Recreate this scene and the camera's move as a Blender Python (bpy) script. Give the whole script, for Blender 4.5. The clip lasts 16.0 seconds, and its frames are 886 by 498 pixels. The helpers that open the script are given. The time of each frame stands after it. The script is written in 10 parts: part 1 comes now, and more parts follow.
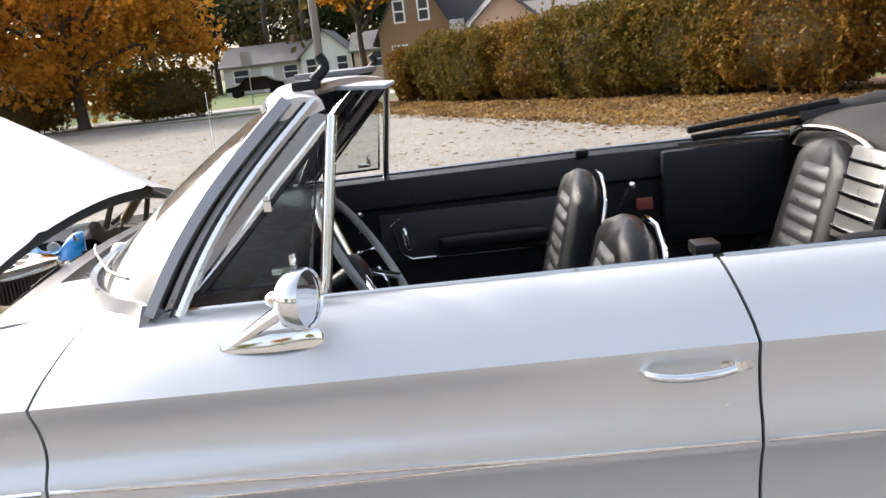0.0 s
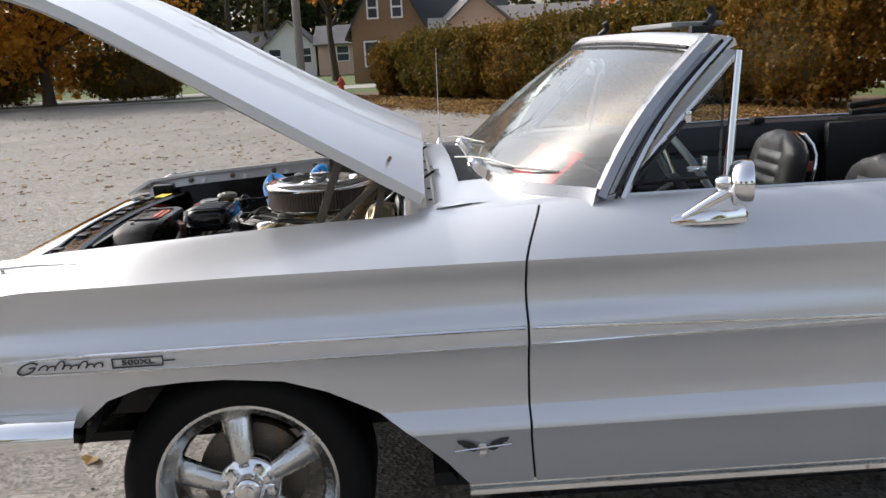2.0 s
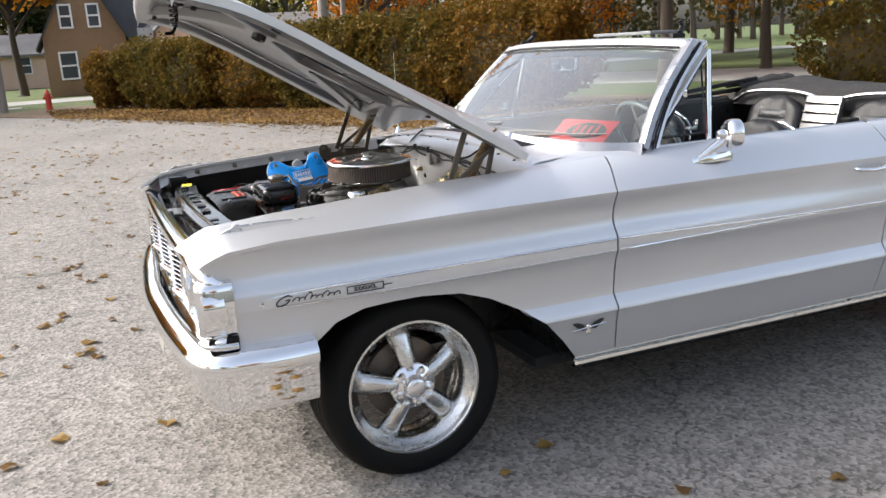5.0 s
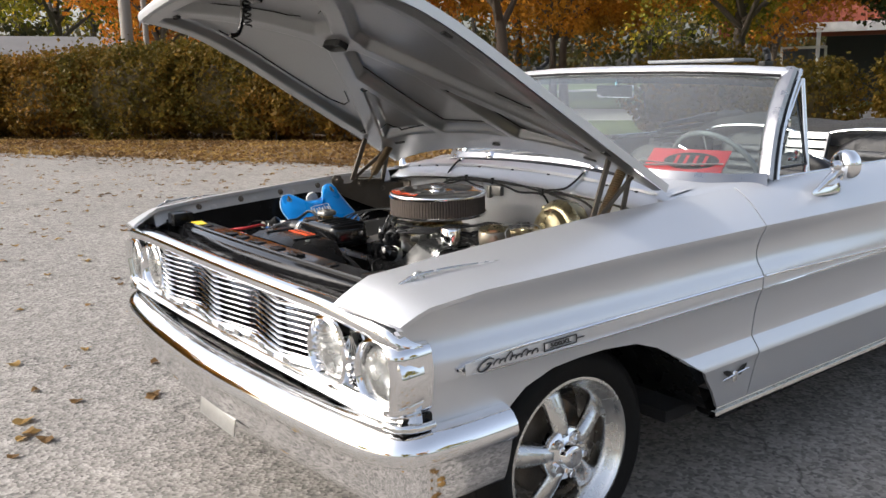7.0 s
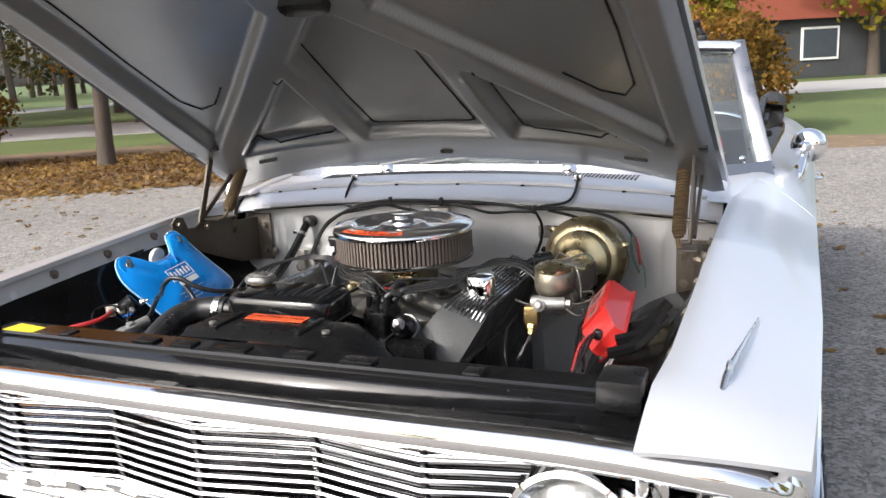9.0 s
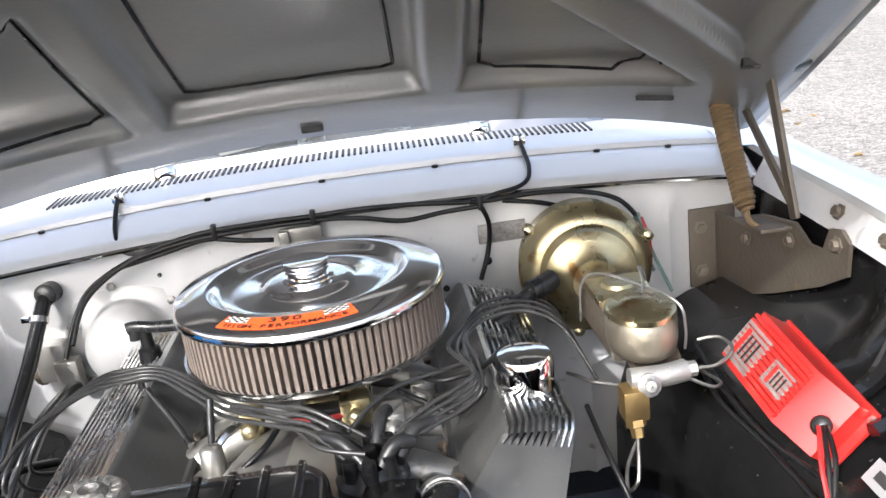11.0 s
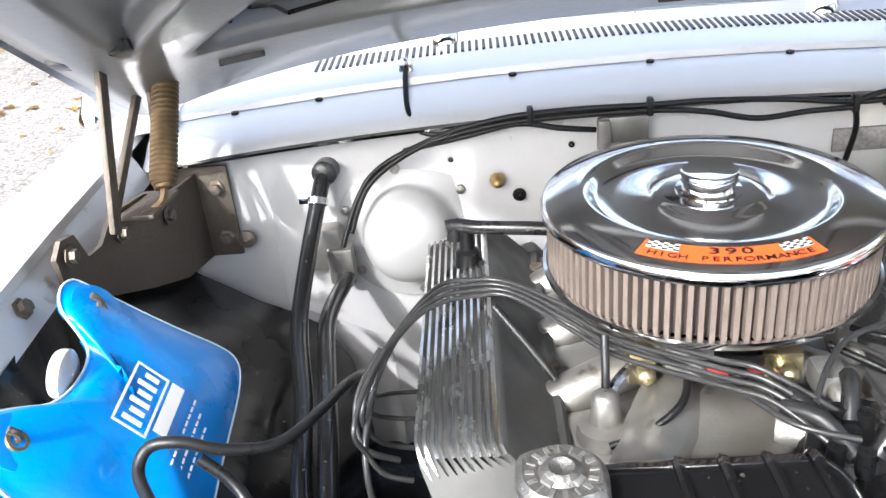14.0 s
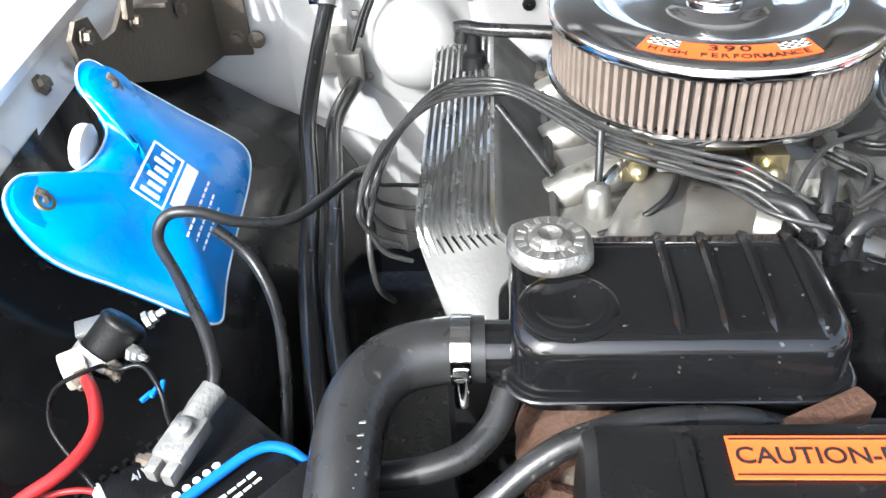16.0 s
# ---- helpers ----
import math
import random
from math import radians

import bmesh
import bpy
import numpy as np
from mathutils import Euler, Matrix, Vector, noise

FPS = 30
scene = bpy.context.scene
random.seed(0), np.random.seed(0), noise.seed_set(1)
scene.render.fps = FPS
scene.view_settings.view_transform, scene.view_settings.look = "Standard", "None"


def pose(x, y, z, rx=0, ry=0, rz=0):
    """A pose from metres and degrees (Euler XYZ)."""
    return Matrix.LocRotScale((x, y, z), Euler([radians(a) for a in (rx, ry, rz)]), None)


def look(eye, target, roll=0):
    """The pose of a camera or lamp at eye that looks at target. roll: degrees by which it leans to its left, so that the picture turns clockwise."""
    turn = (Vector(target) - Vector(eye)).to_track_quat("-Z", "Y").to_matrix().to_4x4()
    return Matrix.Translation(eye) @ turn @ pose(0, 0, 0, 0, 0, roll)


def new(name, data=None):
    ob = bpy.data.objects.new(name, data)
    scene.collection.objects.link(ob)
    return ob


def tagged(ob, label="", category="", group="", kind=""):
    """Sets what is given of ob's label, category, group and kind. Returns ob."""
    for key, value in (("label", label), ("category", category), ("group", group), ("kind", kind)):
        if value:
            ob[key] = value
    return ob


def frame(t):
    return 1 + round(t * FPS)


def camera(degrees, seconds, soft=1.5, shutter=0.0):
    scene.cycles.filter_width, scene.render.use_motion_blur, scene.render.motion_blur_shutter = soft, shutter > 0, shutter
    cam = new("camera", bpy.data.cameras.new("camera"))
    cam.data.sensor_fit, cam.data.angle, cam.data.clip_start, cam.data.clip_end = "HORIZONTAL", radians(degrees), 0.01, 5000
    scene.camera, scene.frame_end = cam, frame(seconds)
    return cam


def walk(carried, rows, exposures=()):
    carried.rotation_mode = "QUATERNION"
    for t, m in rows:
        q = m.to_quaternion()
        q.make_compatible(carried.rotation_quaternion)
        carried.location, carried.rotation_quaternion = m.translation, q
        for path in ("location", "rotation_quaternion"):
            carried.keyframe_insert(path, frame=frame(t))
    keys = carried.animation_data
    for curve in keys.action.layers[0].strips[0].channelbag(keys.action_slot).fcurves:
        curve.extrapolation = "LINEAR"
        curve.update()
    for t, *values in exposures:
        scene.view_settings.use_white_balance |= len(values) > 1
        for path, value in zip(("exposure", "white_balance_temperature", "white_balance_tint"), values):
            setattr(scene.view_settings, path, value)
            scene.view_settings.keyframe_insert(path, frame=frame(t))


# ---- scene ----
cam = camera(55.5, 16.0)
PATH = [
    (0, (1.592, -2.413, 1.501), (1.524, -0.465, 1.051), -6.7),
    (0.5, (1.453, -2.705, 1.516), (1.367, -0.752, 1.093), -5.0),
    (1, (1.193, -2.914, 1.529), (1.082, -0.966, 1.089), -4.6),
    (1.5, (0.814, -2.99, 1.493), (0.783, -1.054, 0.995), -4.0),
    (2, (0.48, -2.914, 1.447), (0.551, -0.968, 0.99), -3.1),
    (2.5, (0.156, -2.911, 1.494), (0.275, -0.981, 0.985), -2.8),
    (3, (-0.179, -3.113, 1.526), (0.224, -1.229, 0.989), -2.5),
    (5.5, (-1.163, -3.428, 1.474), (-0.357, -1.642, 1.071), -3.0),
    (6, (-1.445, -3.196, 1.461), (-0.515, -1.453, 1.149), -2.1),
    (6.5, (-1.638, -2.896, 1.463), (-0.538, -1.262, 1.12), -1.3),
    (7, (-1.724, -2.462, 1.463), (-0.526, -0.913, 1.052), -1.3),
    (7.5, (-1.871, -2.07, 1.47), (-0.424, -0.726, 1.153), -1.3),
    (8, (-1.877, -1.696, 1.458), (-0.306, -0.502, 1.131), -2.2),
    (10.5, (-1.179, -0.154, 1.412), (0.737, -0.141, 0.84), -5.9),
    (11, (-0.915, -0.122, 1.408), (0.979, -0.217, 0.773), -7.7),
    (11.5, (-0.787, -0.095, 1.387), (1.016, -0.114, 0.521), -8.7),
    (12, (-0.736, 0.003, 1.398), (0.964, -0.05, 0.346), -7.8),
    (12.5, (-0.708, 0.098, 1.412), (1.009, 0.051, 0.388), -7.6),
    (13, (-0.693, 0.134, 1.411), (1.033, 0.255, 0.409), -8.5),
    (13.5, (-0.696, 0.161, 1.416), (1.038, 0.289, 0.428), -7.9),
    (14, (-0.682, 0.25, 1.42), (1.095, 0.362, 0.51), -5.6),
    (14.5, (-0.703, 0.311, 1.413), (1.05, 0.533, 0.476), -5.1),
    (15, (-0.736, 0.326, 1.4), (0.882, 0.556, 0.248), -4.4),
    (15.5, (-0.746, 0.315, 1.393), (0.764, 0.565, 0.106), -5.3),
    (16, (-0.747, 0.247, 1.392), (0.834, 0.387, 0.174), -4.0),
]
walk(cam, [(t, look(e, g, r)) for t, e, g, r in PATH], [(0, 1.60, 6550, 10), (0.5, 1.25, 6550, 10), (1, 0.89, 6450, 10), (1.5, 0.84, 6400, 10), (3, 0.83, 6350, 10), (5.5, 1.34, 6400, 10), (8, 0.89, 6350, 10), (10.5, 2.07, 6100, 10), (11, 2.02, 6090, 10), (11.5, 2.06, 6060, 10), (12, 2.29, 6010, 10), (12.5, 2.47, 5980, 10), (13.2, 2.52, 5980, 9), (14.5, 2.05, 5900, 9), (15, 1.95, 5870, 8), (15.5, 2.07, 5850, 7), (16, 2.57, 5870, 6)])

# ---- light ----
SUN_EL, SUN_AZ = radians(36), radians(33)      # sun ahead of the car and to its right
to_sun = Vector((-math.cos(SUN_EL) * math.cos(SUN_AZ), math.cos(SUN_EL) * math.sin(SUN_AZ), math.sin(SUN_EL)))
world = bpy.data.worlds.new("sky")
scene.world = world
world.use_nodes = True
wn = world.node_tree
sky = wn.nodes.new("ShaderNodeTexSky")
sky.sky_type = "NISHITA"
sky.sun_disc = False
sky.sun_elevation = SUN_EL
sky.sun_rotation = math.atan2(to_sun.x, to_sun.y)
sky.air_density, sky.dust_density, sky.ozone_density = 1.0, 5.0, 1.0
wn.nodes["Background"].inputs[1].default_value = 0.15
haze = wn.nodes.new("ShaderNodeHueSaturation")      # thin haze pales the blue
haze.inputs["Saturation"].default_value = 0.6
wn.links.new(sky.outputs[0], haze.inputs["Color"])
wn.links.new(haze.outputs[0], wn.nodes["Background"].inputs[0])
sun_data = bpy.data.lights.new("sun", "SUN")
sun_data.energy, sun_data.angle, sun_data.color = 1.4, radians(0.8), (1.0, 0.955, 0.89)
sun_ob = new("sun", sun_data)
sun_ob.matrix_world = look(tuple(to_sun * 50), (0, 0, 0))

# ---- materials ----
def node_mat(name):
    m = bpy.data.materials.new(name)
    m.use_nodes = True
    nt = m.node_tree
    return m, nt, nt.nodes["Principled BSDF"], nt.links


def surface(name, base, rough=0.5, metal=0.0, vary=0.12, scale=14.0, bump=0.0, bump_scale=120.0, coat=0.0, spots=None, spec=0.5, island=0.0, tex="Object", stretch=(1, 1, 1), rough_vary=0.1, detail=6.0):
    """A Principled surface with colour varied at two scales, roughness variation and fine bump."""
    m, nt, p, ln = node_mat(name)
    N = nt.nodes.new
    co = N("ShaderNodeTexCoord")
    mp = N("ShaderNodeMapping")
    mp.inputs["Scale"].default_value = stretch
    ln.new(co.outputs[tex], mp.inputs[0])
    n1, n2 = N("ShaderNodeTexNoise"), N("ShaderNodeTexNoise")
    n1.inputs["Scale"].default_value, n1.inputs["Detail"].default_value = scale, detail
    n2.inputs["Scale"].default_value, n2.inputs["Detail"].default_value = scale * 0.13, 3
    ln.new(mp.outputs[0], n1.inputs[0]); ln.new(mp.outputs[0], n2.inputs[0])
    add = N("ShaderNodeMath"); add.operation = "ADD"
    ln.new(n1.outputs[0], add.inputs[0]); ln.new(n2.outputs[0], add.inputs[1])
    rng = N("ShaderNodeMapRange")
    rng.inputs[1].default_value, rng.inputs[2].default_value = 0.6, 1.4
    rng.inputs[3].default_value, rng.inputs[4].default_value = 1 - vary, 1 + vary
    ln.new(add.outputs[0], rng.inputs[0])
    hsv = N("ShaderNodeHueSaturation")
    hsv.inputs["Color"].default_value = (*base, 1)
    ln.new(rng.outputs[0], hsv.inputs["Value"])
    last = hsv.outputs[0]
    if island:
        geo = N("ShaderNodeNewGeometry")
        r2 = N("ShaderNodeMapRange")
        r2.inputs[3].default_value, r2.inputs[4].default_value = 1 - island, 1 + island
        ln.new(geo.outputs["Random Per Island"], r2.inputs[0])
        h2 = N("ShaderNodeHueSaturation")
        ln.new(last, h2.inputs["Color"]); ln.new(r2.outputs[0], h2.inputs["Value"])
        last = h2.outputs[0]
    if spots:
        col, amount, size = spots
        n3 = N("ShaderNodeTexNoise"); n3.inputs["Scale"].default_value, n3.inputs["Detail"].default_value = size, 5
        ln.new(mp.outputs[0], n3.inputs[0])
        r3 = N("ShaderNodeMapRange")
        r3.inputs[1].default_value, r3.inputs[2].default_value = 0.68 - amount * 0.3, 0.76 - amount * 0.2
        ln.new(n3.outputs[0], r3.inputs[0])
        mx = N("ShaderNodeMix"); mx.data_type = "RGBA"
        ln.new(r3.outputs[0], mx.inputs[0]); ln.new(last, mx.inputs[6])
        mx.inputs[7].default_value = (*col, 1)
        last = mx.outputs[2]
    ln.new(last, p.inputs["Base Color"])
    rr = N("ShaderNodeMapRange")
    rr.inputs[1].default_value, rr.inputs[2].default_value = 0.3, 0.7
    rr.inputs[3].default_value, rr.inputs[4].default_value = max(0.01, rough * (1 - rough_vary)), min(1, rough * (1 + rough_vary))
    ln.new(n1.outputs[0], rr.inputs[0]); ln.new(rr.outputs[0], p.inputs["Roughness"])
    p.inputs["Metallic"].default_value = metal
    p.inputs["Specular IOR Level"].default_value = spec
    p.inputs["Coat Weight"].default_value = coat
    p.inputs["Coat Roughness"].default_value = 0.04
    if bump:
        nb = N("ShaderNodeTexNoise"); nb.inputs["Scale"].default_value, nb.inputs["Detail"].default_value = bump_scale, 5
        ln.new(mp.outputs[0], nb.inputs[0])
        b = N("ShaderNodeBump"); b.inputs["Strength"].default_value, b.inputs["Distance"].default_value = bump, 0.01
        ln.new(nb.outputs[0], b.inputs["Height"]); ln.new(b.outputs[0], p.inputs["Normal"])
    return m


def glass(name, tint=(0.9, 0.95, 0.93), ior=1.45, film=0.0):
    m, nt, p, ln = node_mat(name)
    nt.nodes.remove(p)
    out = nt.nodes["Material Output"]
    tr, gl, mx = nt.nodes.new("ShaderNodeBsdfTransparent"), nt.nodes.new("ShaderNodeBsdfGlossy"), nt.nodes.new("ShaderNodeMixShader")
    fr = nt.nodes.new("ShaderNodeFresnel"); fr.inputs[0].default_value = ior
    # both faces of the pane reflect: 2R / (1 + R)
    dbl, one, both = nt.nodes.new("ShaderNodeMath"), nt.nodes.new("ShaderNodeMath"), nt.nodes.new("ShaderNodeMath")
    dbl.operation, one.operation, both.operation = "MULTIPLY", "ADD", "DIVIDE"
    dbl.inputs[1].default_value, one.inputs[1].default_value = 2.0, 1.0
    ln.new(fr.outputs[0], dbl.inputs[0]); ln.new(fr.outputs[0], one.inputs[0])
    ln.new(dbl.outputs[0], both.inputs[0]); ln.new(one.outputs[0], both.inputs[1])
    tr.inputs[0].default_value = (*tint, 1)
    gl.inputs["Roughness"].default_value = 0.02
    ln.new(both.outputs[0], mx.inputs[0]); ln.new(tr.outputs[0], mx.inputs[1]); ln.new(gl.outputs[0], mx.inputs[2])
    last = mx.outputs[0]
    if film:
        df, m2, nz, rg = nt.nodes.new("ShaderNodeBsdfDiffuse"), nt.nodes.new("ShaderNodeMixShader"), nt.nodes.new("ShaderNodeTexNoise"), nt.nodes.new("ShaderNodeMapRange")
        co = nt.nodes.new("ShaderNodeTexCoord")
        df.inputs[0].default_value = (0.8, 0.8, 0.78, 1)
        nz.inputs["Scale"].default_value, nz.inputs["Detail"].default_value = 2.5, 3
        rg.inputs[3].default_value, rg.inputs[4].default_value = film * 0.5, film * 1.5
        ln.new(co.outputs["Object"], nz.inputs["Vector"]); ln.new(nz.outputs[0], rg.inputs[0]); ln.new(rg.outputs[0], m2.inputs[0])
        ln.new(last, m2.inputs[1]); ln.new(df.outputs[0], m2.inputs[2])
        last = m2.outputs[0]
    ln.new(last, out.inputs[0])
    return m


def foliage(name, dark, light, red=None):
    """Leaves whose colour runs from dark to light leaf by leaf, in drifts."""
    m, nt, p, ln = node_mat(name)
    N = nt.nodes.new
    geo = N("ShaderNodeNewGeometry")
    co = N("ShaderNodeTexCoord")
    n = N("ShaderNodeTexNoise"); n.inputs["Scale"].default_value, n.inputs["Detail"].default_value = 0.55, 4
    ln.new(co.outputs["Object"], n.inputs[0])
    mixf = N("ShaderNodeMath"); mixf.operation = "MULTIPLY_ADD"
    ln.new(geo.outputs["Random Per Island"], mixf.inputs[0]); mixf.inputs[1].default_value = 0.55
    off = N("ShaderNodeMapRange"); off.inputs[1].default_value, off.inputs[2].default_value = 0.3, 0.7
    off.inputs[3].default_value, off.inputs[4].default_value = -0.05, 0.55
    ln.new(n.outputs[0], off.inputs[0]); ln.new(off.outputs[0], mixf.inputs[2])
    ramp = N("ShaderNodeValToRGB")
    ramp.color_ramp.elements[0].color, ramp.color_ramp.elements[1].color = (*dark, 1), (*light, 1)
    if red:
        e = ramp.color_ramp.elements.new(0.5); e.color = (*red, 1)
    ln.new(mixf.outputs[0], ramp.inputs[0]); ln.new(ramp.outputs[0], p.inputs["Base Color"])
    p.inputs["Roughness"].default_value = 0.55
    p.inputs["Specular IOR Level"].default_value = 0.12
    tl = N("ShaderNodeBsdfTranslucent"); ms = N("ShaderNodeMixShader"); ms.inputs[0].default_value = 0.42
    ln.new(ramp.outputs[0], tl.inputs[0])
    ln.new(p.outputs[0], ms.inputs[1]); ln.new(tl.outputs[0], ms.inputs[2])
    ln.new(ms.outputs[0], nt.nodes["Material Output"].inputs[0])
    return m


SILVER = surface("silver_paint", (0.66, 0.665, 0.68), 0.37, 0.62, 0.03, 3.0, 0.0, 900, coat=0.4, rough_vary=0.0)
SILVER_BAY = surface("silver_paint_engine_bay", (0.53, 0.53, 0.53), 0.36, 0.3, 0.08, 9.0, 0.06, 160, coat=0.3, spots=((0.32, 0.29, 0.25), 0.03, 26))
UNDER = surface("grey_hood_underside", (0.205, 0.205, 0.203), 0.34, 0.5, 0.12, 6.0, 0.06, 90, coat=0.2)
CHROME = surface("chrome", (0.86, 0.86, 0.87), 0.06, 1.0, 0.03, 9, 0, rough_vary=0.5)
CHROME_LID = surface("hazy_chrome", (0.88, 0.88, 0.885), 0.10, 1.0, 0.03, 9, 0.01, 240, rough_vary=0.4)
CHROME_OLD = surface("worn_chrome", (0.74, 0.74, 0.73), 0.12, 1.0, 0.06, 12, 0.02, 200, spots=((0.32, 0.27, 0.22), 0.05, 40), rough_vary=0.5)
POLISHED = surface("polished_aluminium", (0.66, 0.66, 0.65), 0.22, 1.0, 0.07, 30, 0.03, 300, rough_vary=0.5)
CAST = surface("cast_aluminium", (0.30, 0.29, 0.27), 0.42, 0.85, 0.24, 26, 0.10, 300, spots=((0.14, 0.12, 0.095), 0.12, 22))
RAW_ALU = surface("dull_aluminium", (0.34, 0.335, 0.32), 0.5, 0.8, 0.15, 35, 0.2, 300)
GOLD = surface("gold_zinc_plating", (0.40, 0.345, 0.21), 0.32, 0.95, 0.26, 16, 0.06, 120, spots=((0.20, 0.115, 0.045), 0.30, 20), rough_vary=0.5)
BRASS = surface("brass", (0.36, 0.25, 0.11), 0.42, 0.95, 0.3, 40, 0.1, 120, spots=((0.16, 0.09, 0.05), 0.1, 30))
RUSTY = surface("dirty_brown_steel", (0.15, 0.125, 0.10), 0.55, 0.6, 0.3, 22, 0.3, 150, spots=((0.23, 0.14, 0.075), 0.12, 18))
RUST = surface("rust", (0.065, 0.031, 0.018), 0.8, 0.2, 0.35, 30, 0.4, 160)
BLACK_GLOSS = surface("gloss_black_enamel", (0.0055, 0.0055, 0.006), 0.13, 0.0, 0.3, 20, 0.02, 60, coat=0.3, rough_vary=0.5, spec=0.3, spots=((0.09, 0.085, 0.078), -0.02, 150))
APRON = surface("black_apron_paint", (0.0085, 0.0084, 0.0085), 0.20, 0.0, 0.5, 7, 0.05, 30, spots=((0.075, 0.07, 0.064), 0.01, 120), rough_vary=0.8, spec=0.22)
BLACK_SATIN = surface("satin_black_paint", (0.007, 0.007, 0.0073), 0.28, 0.0, 0.35, 12, 0.06, 120, spots=((0.04, 0.038, 0.035), 0.02, 60), rough_vary=0.35, spec=0.22)
BLACK_PLASTIC = surface("black_plastic", (0.007, 0.007, 0.0073), 0.36, 0.0, 0.25, 30, 0.12, 400, rough_vary=0.3, spec=0.25)
RUBBER = surface("black_rubber", (0.014, 0.014, 0.0143), 0.33, 0.0, 0.3, 30, 0.05, 200, spots=((0.10, 0.098, 0.092), 0.02, 110), rough_vary=0.4, spec=0.36)
HOSE = surface("glossy_black_hose", (0.007, 0.007, 0.0073), 0.17, 0.0, 0.3, 30, 0.03, 120, spots=((0.07, 0.068, 0.064), 0.0, 110), rough_vary=0.4, spec=0.5)
TYRE = surface("tyre_rubber", (0.008, 0.0077, 0.0075), 0.6, 0.0, 0.25, 20, 0.2, 200, spec=0.15)
WIRE = surface("grey_black_cable", (0.027, 0.0265, 0.026), 0.32, 0.0, 0.25, 60, spec=0.45)
VINYL = surface("black_vinyl", (0.007, 0.007, 0.0078), 0.36, 0.0, 0.2, 30, 0.2, 520, rough_vary=0.25, spec=0.3)
SEAT_TOP = surface("pleated_grey_black_vinyl", (0.030, 0.031, 0.033), 0.36, 0.0, 0.25, 30, 0.25, 520, rough_vary=0.25)
CLOTH_TOP = surface("black_roof_canvas", (0.020, 0.019, 0.018), 0.85, 0.0, 0.3, 40, 0.4, 600)
WHITE_VINYL = surface("white_ribbed_plastic", (0.22, 0.22, 0.22), 0.3, 0.7, 0.05, 20)
RED_BOX = surface("red_anodised_case", (0.48, 0.022, 0.018), 0.3, 0.25, 0.08, 20, 0.04, 300, coat=0.4)
RED_CABLE = surface("red_cable", (0.36, 0.015, 0.015), 0.4, 0.0, 0.1, 40)
RED_SIGN = surface("red_card", (0.60, 0.03, 0.04), 0.5, 0.0, 0.06, 20)
ORANGE = surface("orange_red_label", (0.80, 0.10, 0.02), 0.4, 0.0, 0.06, 40)
WHITE = surface("white_print", (0.80, 0.80, 0.78), 0.45, 0.0, 0.05, 40)
BLACK_INK = surface("black_print", (0.010, 0.010, 0.010), 0.5, 0.0, 0.1, 40)
YELLOW = surface("yellow_label", (0.75, 0.55, 0.02), 0.45, 0.0, 0.06, 30)
BLUE_BAG = surface("bright_blue_vinyl", (0.006, 0.25, 0.74), 0.3, 0.0, 0.1, 10, 0.12, 45, coat=0.35, rough_vary=0.3)
BLUE = surface("blue_plastic", (0.01, 0.14, 0.55), 0.35, 0.0, 0.1, 30)
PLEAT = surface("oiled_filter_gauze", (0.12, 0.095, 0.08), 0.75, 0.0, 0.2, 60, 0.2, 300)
VALLEY_SHADE = surface("filter_valley_shade", (0.028, 0.02, 0.018), 0.85, 0.0, 0.2, 60)
DARK_BADGE = surface("dark_badge_enamel", (0.05, 0.05, 0.05), 0.4, 0.5, 0.2, 60)
RED_LENS = surface("dull_red_lens", (0.22, 0.05, 0.04), 0.3, 0, 0.1, 30)
STAINLESS = surface("brushed_stainless_trim", (0.33, 0.33, 0.345), 0.34, 1.0, 0.06, 14, 0.02, 220, rough_vary=0.4)
MIRROR = surface("mirror_glass", (0.9, 0.9, 0.9), 0.02, 1.0, 0.0, 5)
VENT_GLASS = glass("grey_vent_glass", (0.62, 0.68, 0.68), 1.2)
LENS_GLASS = glass("headlamp_glass", (0.92, 0.93, 0.93), 1.6, 0.10)
WINDSHIELD = glass("windshield_glass", (0.74, 0.84, 0.82), 1.62, 0.05)
BARK = surface("tree_bark", (0.075, 0.058, 0.045), 0.9, 0, 0.35, 8, 0.8, 26, stretch=(1, 1, 0.25))
POLE_WOOD = surface("weathered_pole_wood", (0.26, 0.23, 0.20), 0.85, 0, 0.2, 6, 0.4, 40, stretch=(1, 1, 0.1))
HEDGE = foliage("hedge_leaves", (0.050, 0.048, 0.010), (0.23, 0.125, 0.022), (0.125, 0.088, 0.015))
HEDGE_RED = foliage("russet_hedge_leaves", (0.080, 0.060, 0.011), (0.30, 0.135, 0.024), (0.175, 0.100, 0.017))
ORANGE_LEAF = foliage("orange_autumn_leaves", (0.20, 0.09, 0.014), (0.64, 0.29, 0.035), (0.44, 0.20, 0.022))
RED_LEAF = foliage("red_orange_autumn_leaves", (0.26, 0.09, 0.012), (0.66, 0.32, 0.035), (0.52, 0.18, 0.02))
YELLOW_LEAF = foliage("yellow_green_leaves", (0.06, 0.085, 0.012), (0.50, 0.34, 0.03), (0.20, 0.18, 0.02))
GREEN_LEAF = foliage("green_leaves", (0.018, 0.035, 0.012), (0.10, 0.12, 0.035), (0.04, 0.06, 0.018))
LITTER = foliage("fallen_leaves", (0.085, 0.05, 0.024), (0.38, 0.25, 0.08), (0.19, 0.11, 0.042))
TWIG = surface("hedge_twigs", (0.075, 0.055, 0.02), 0.9, 0, 0.3, 12, 0.5, 30)
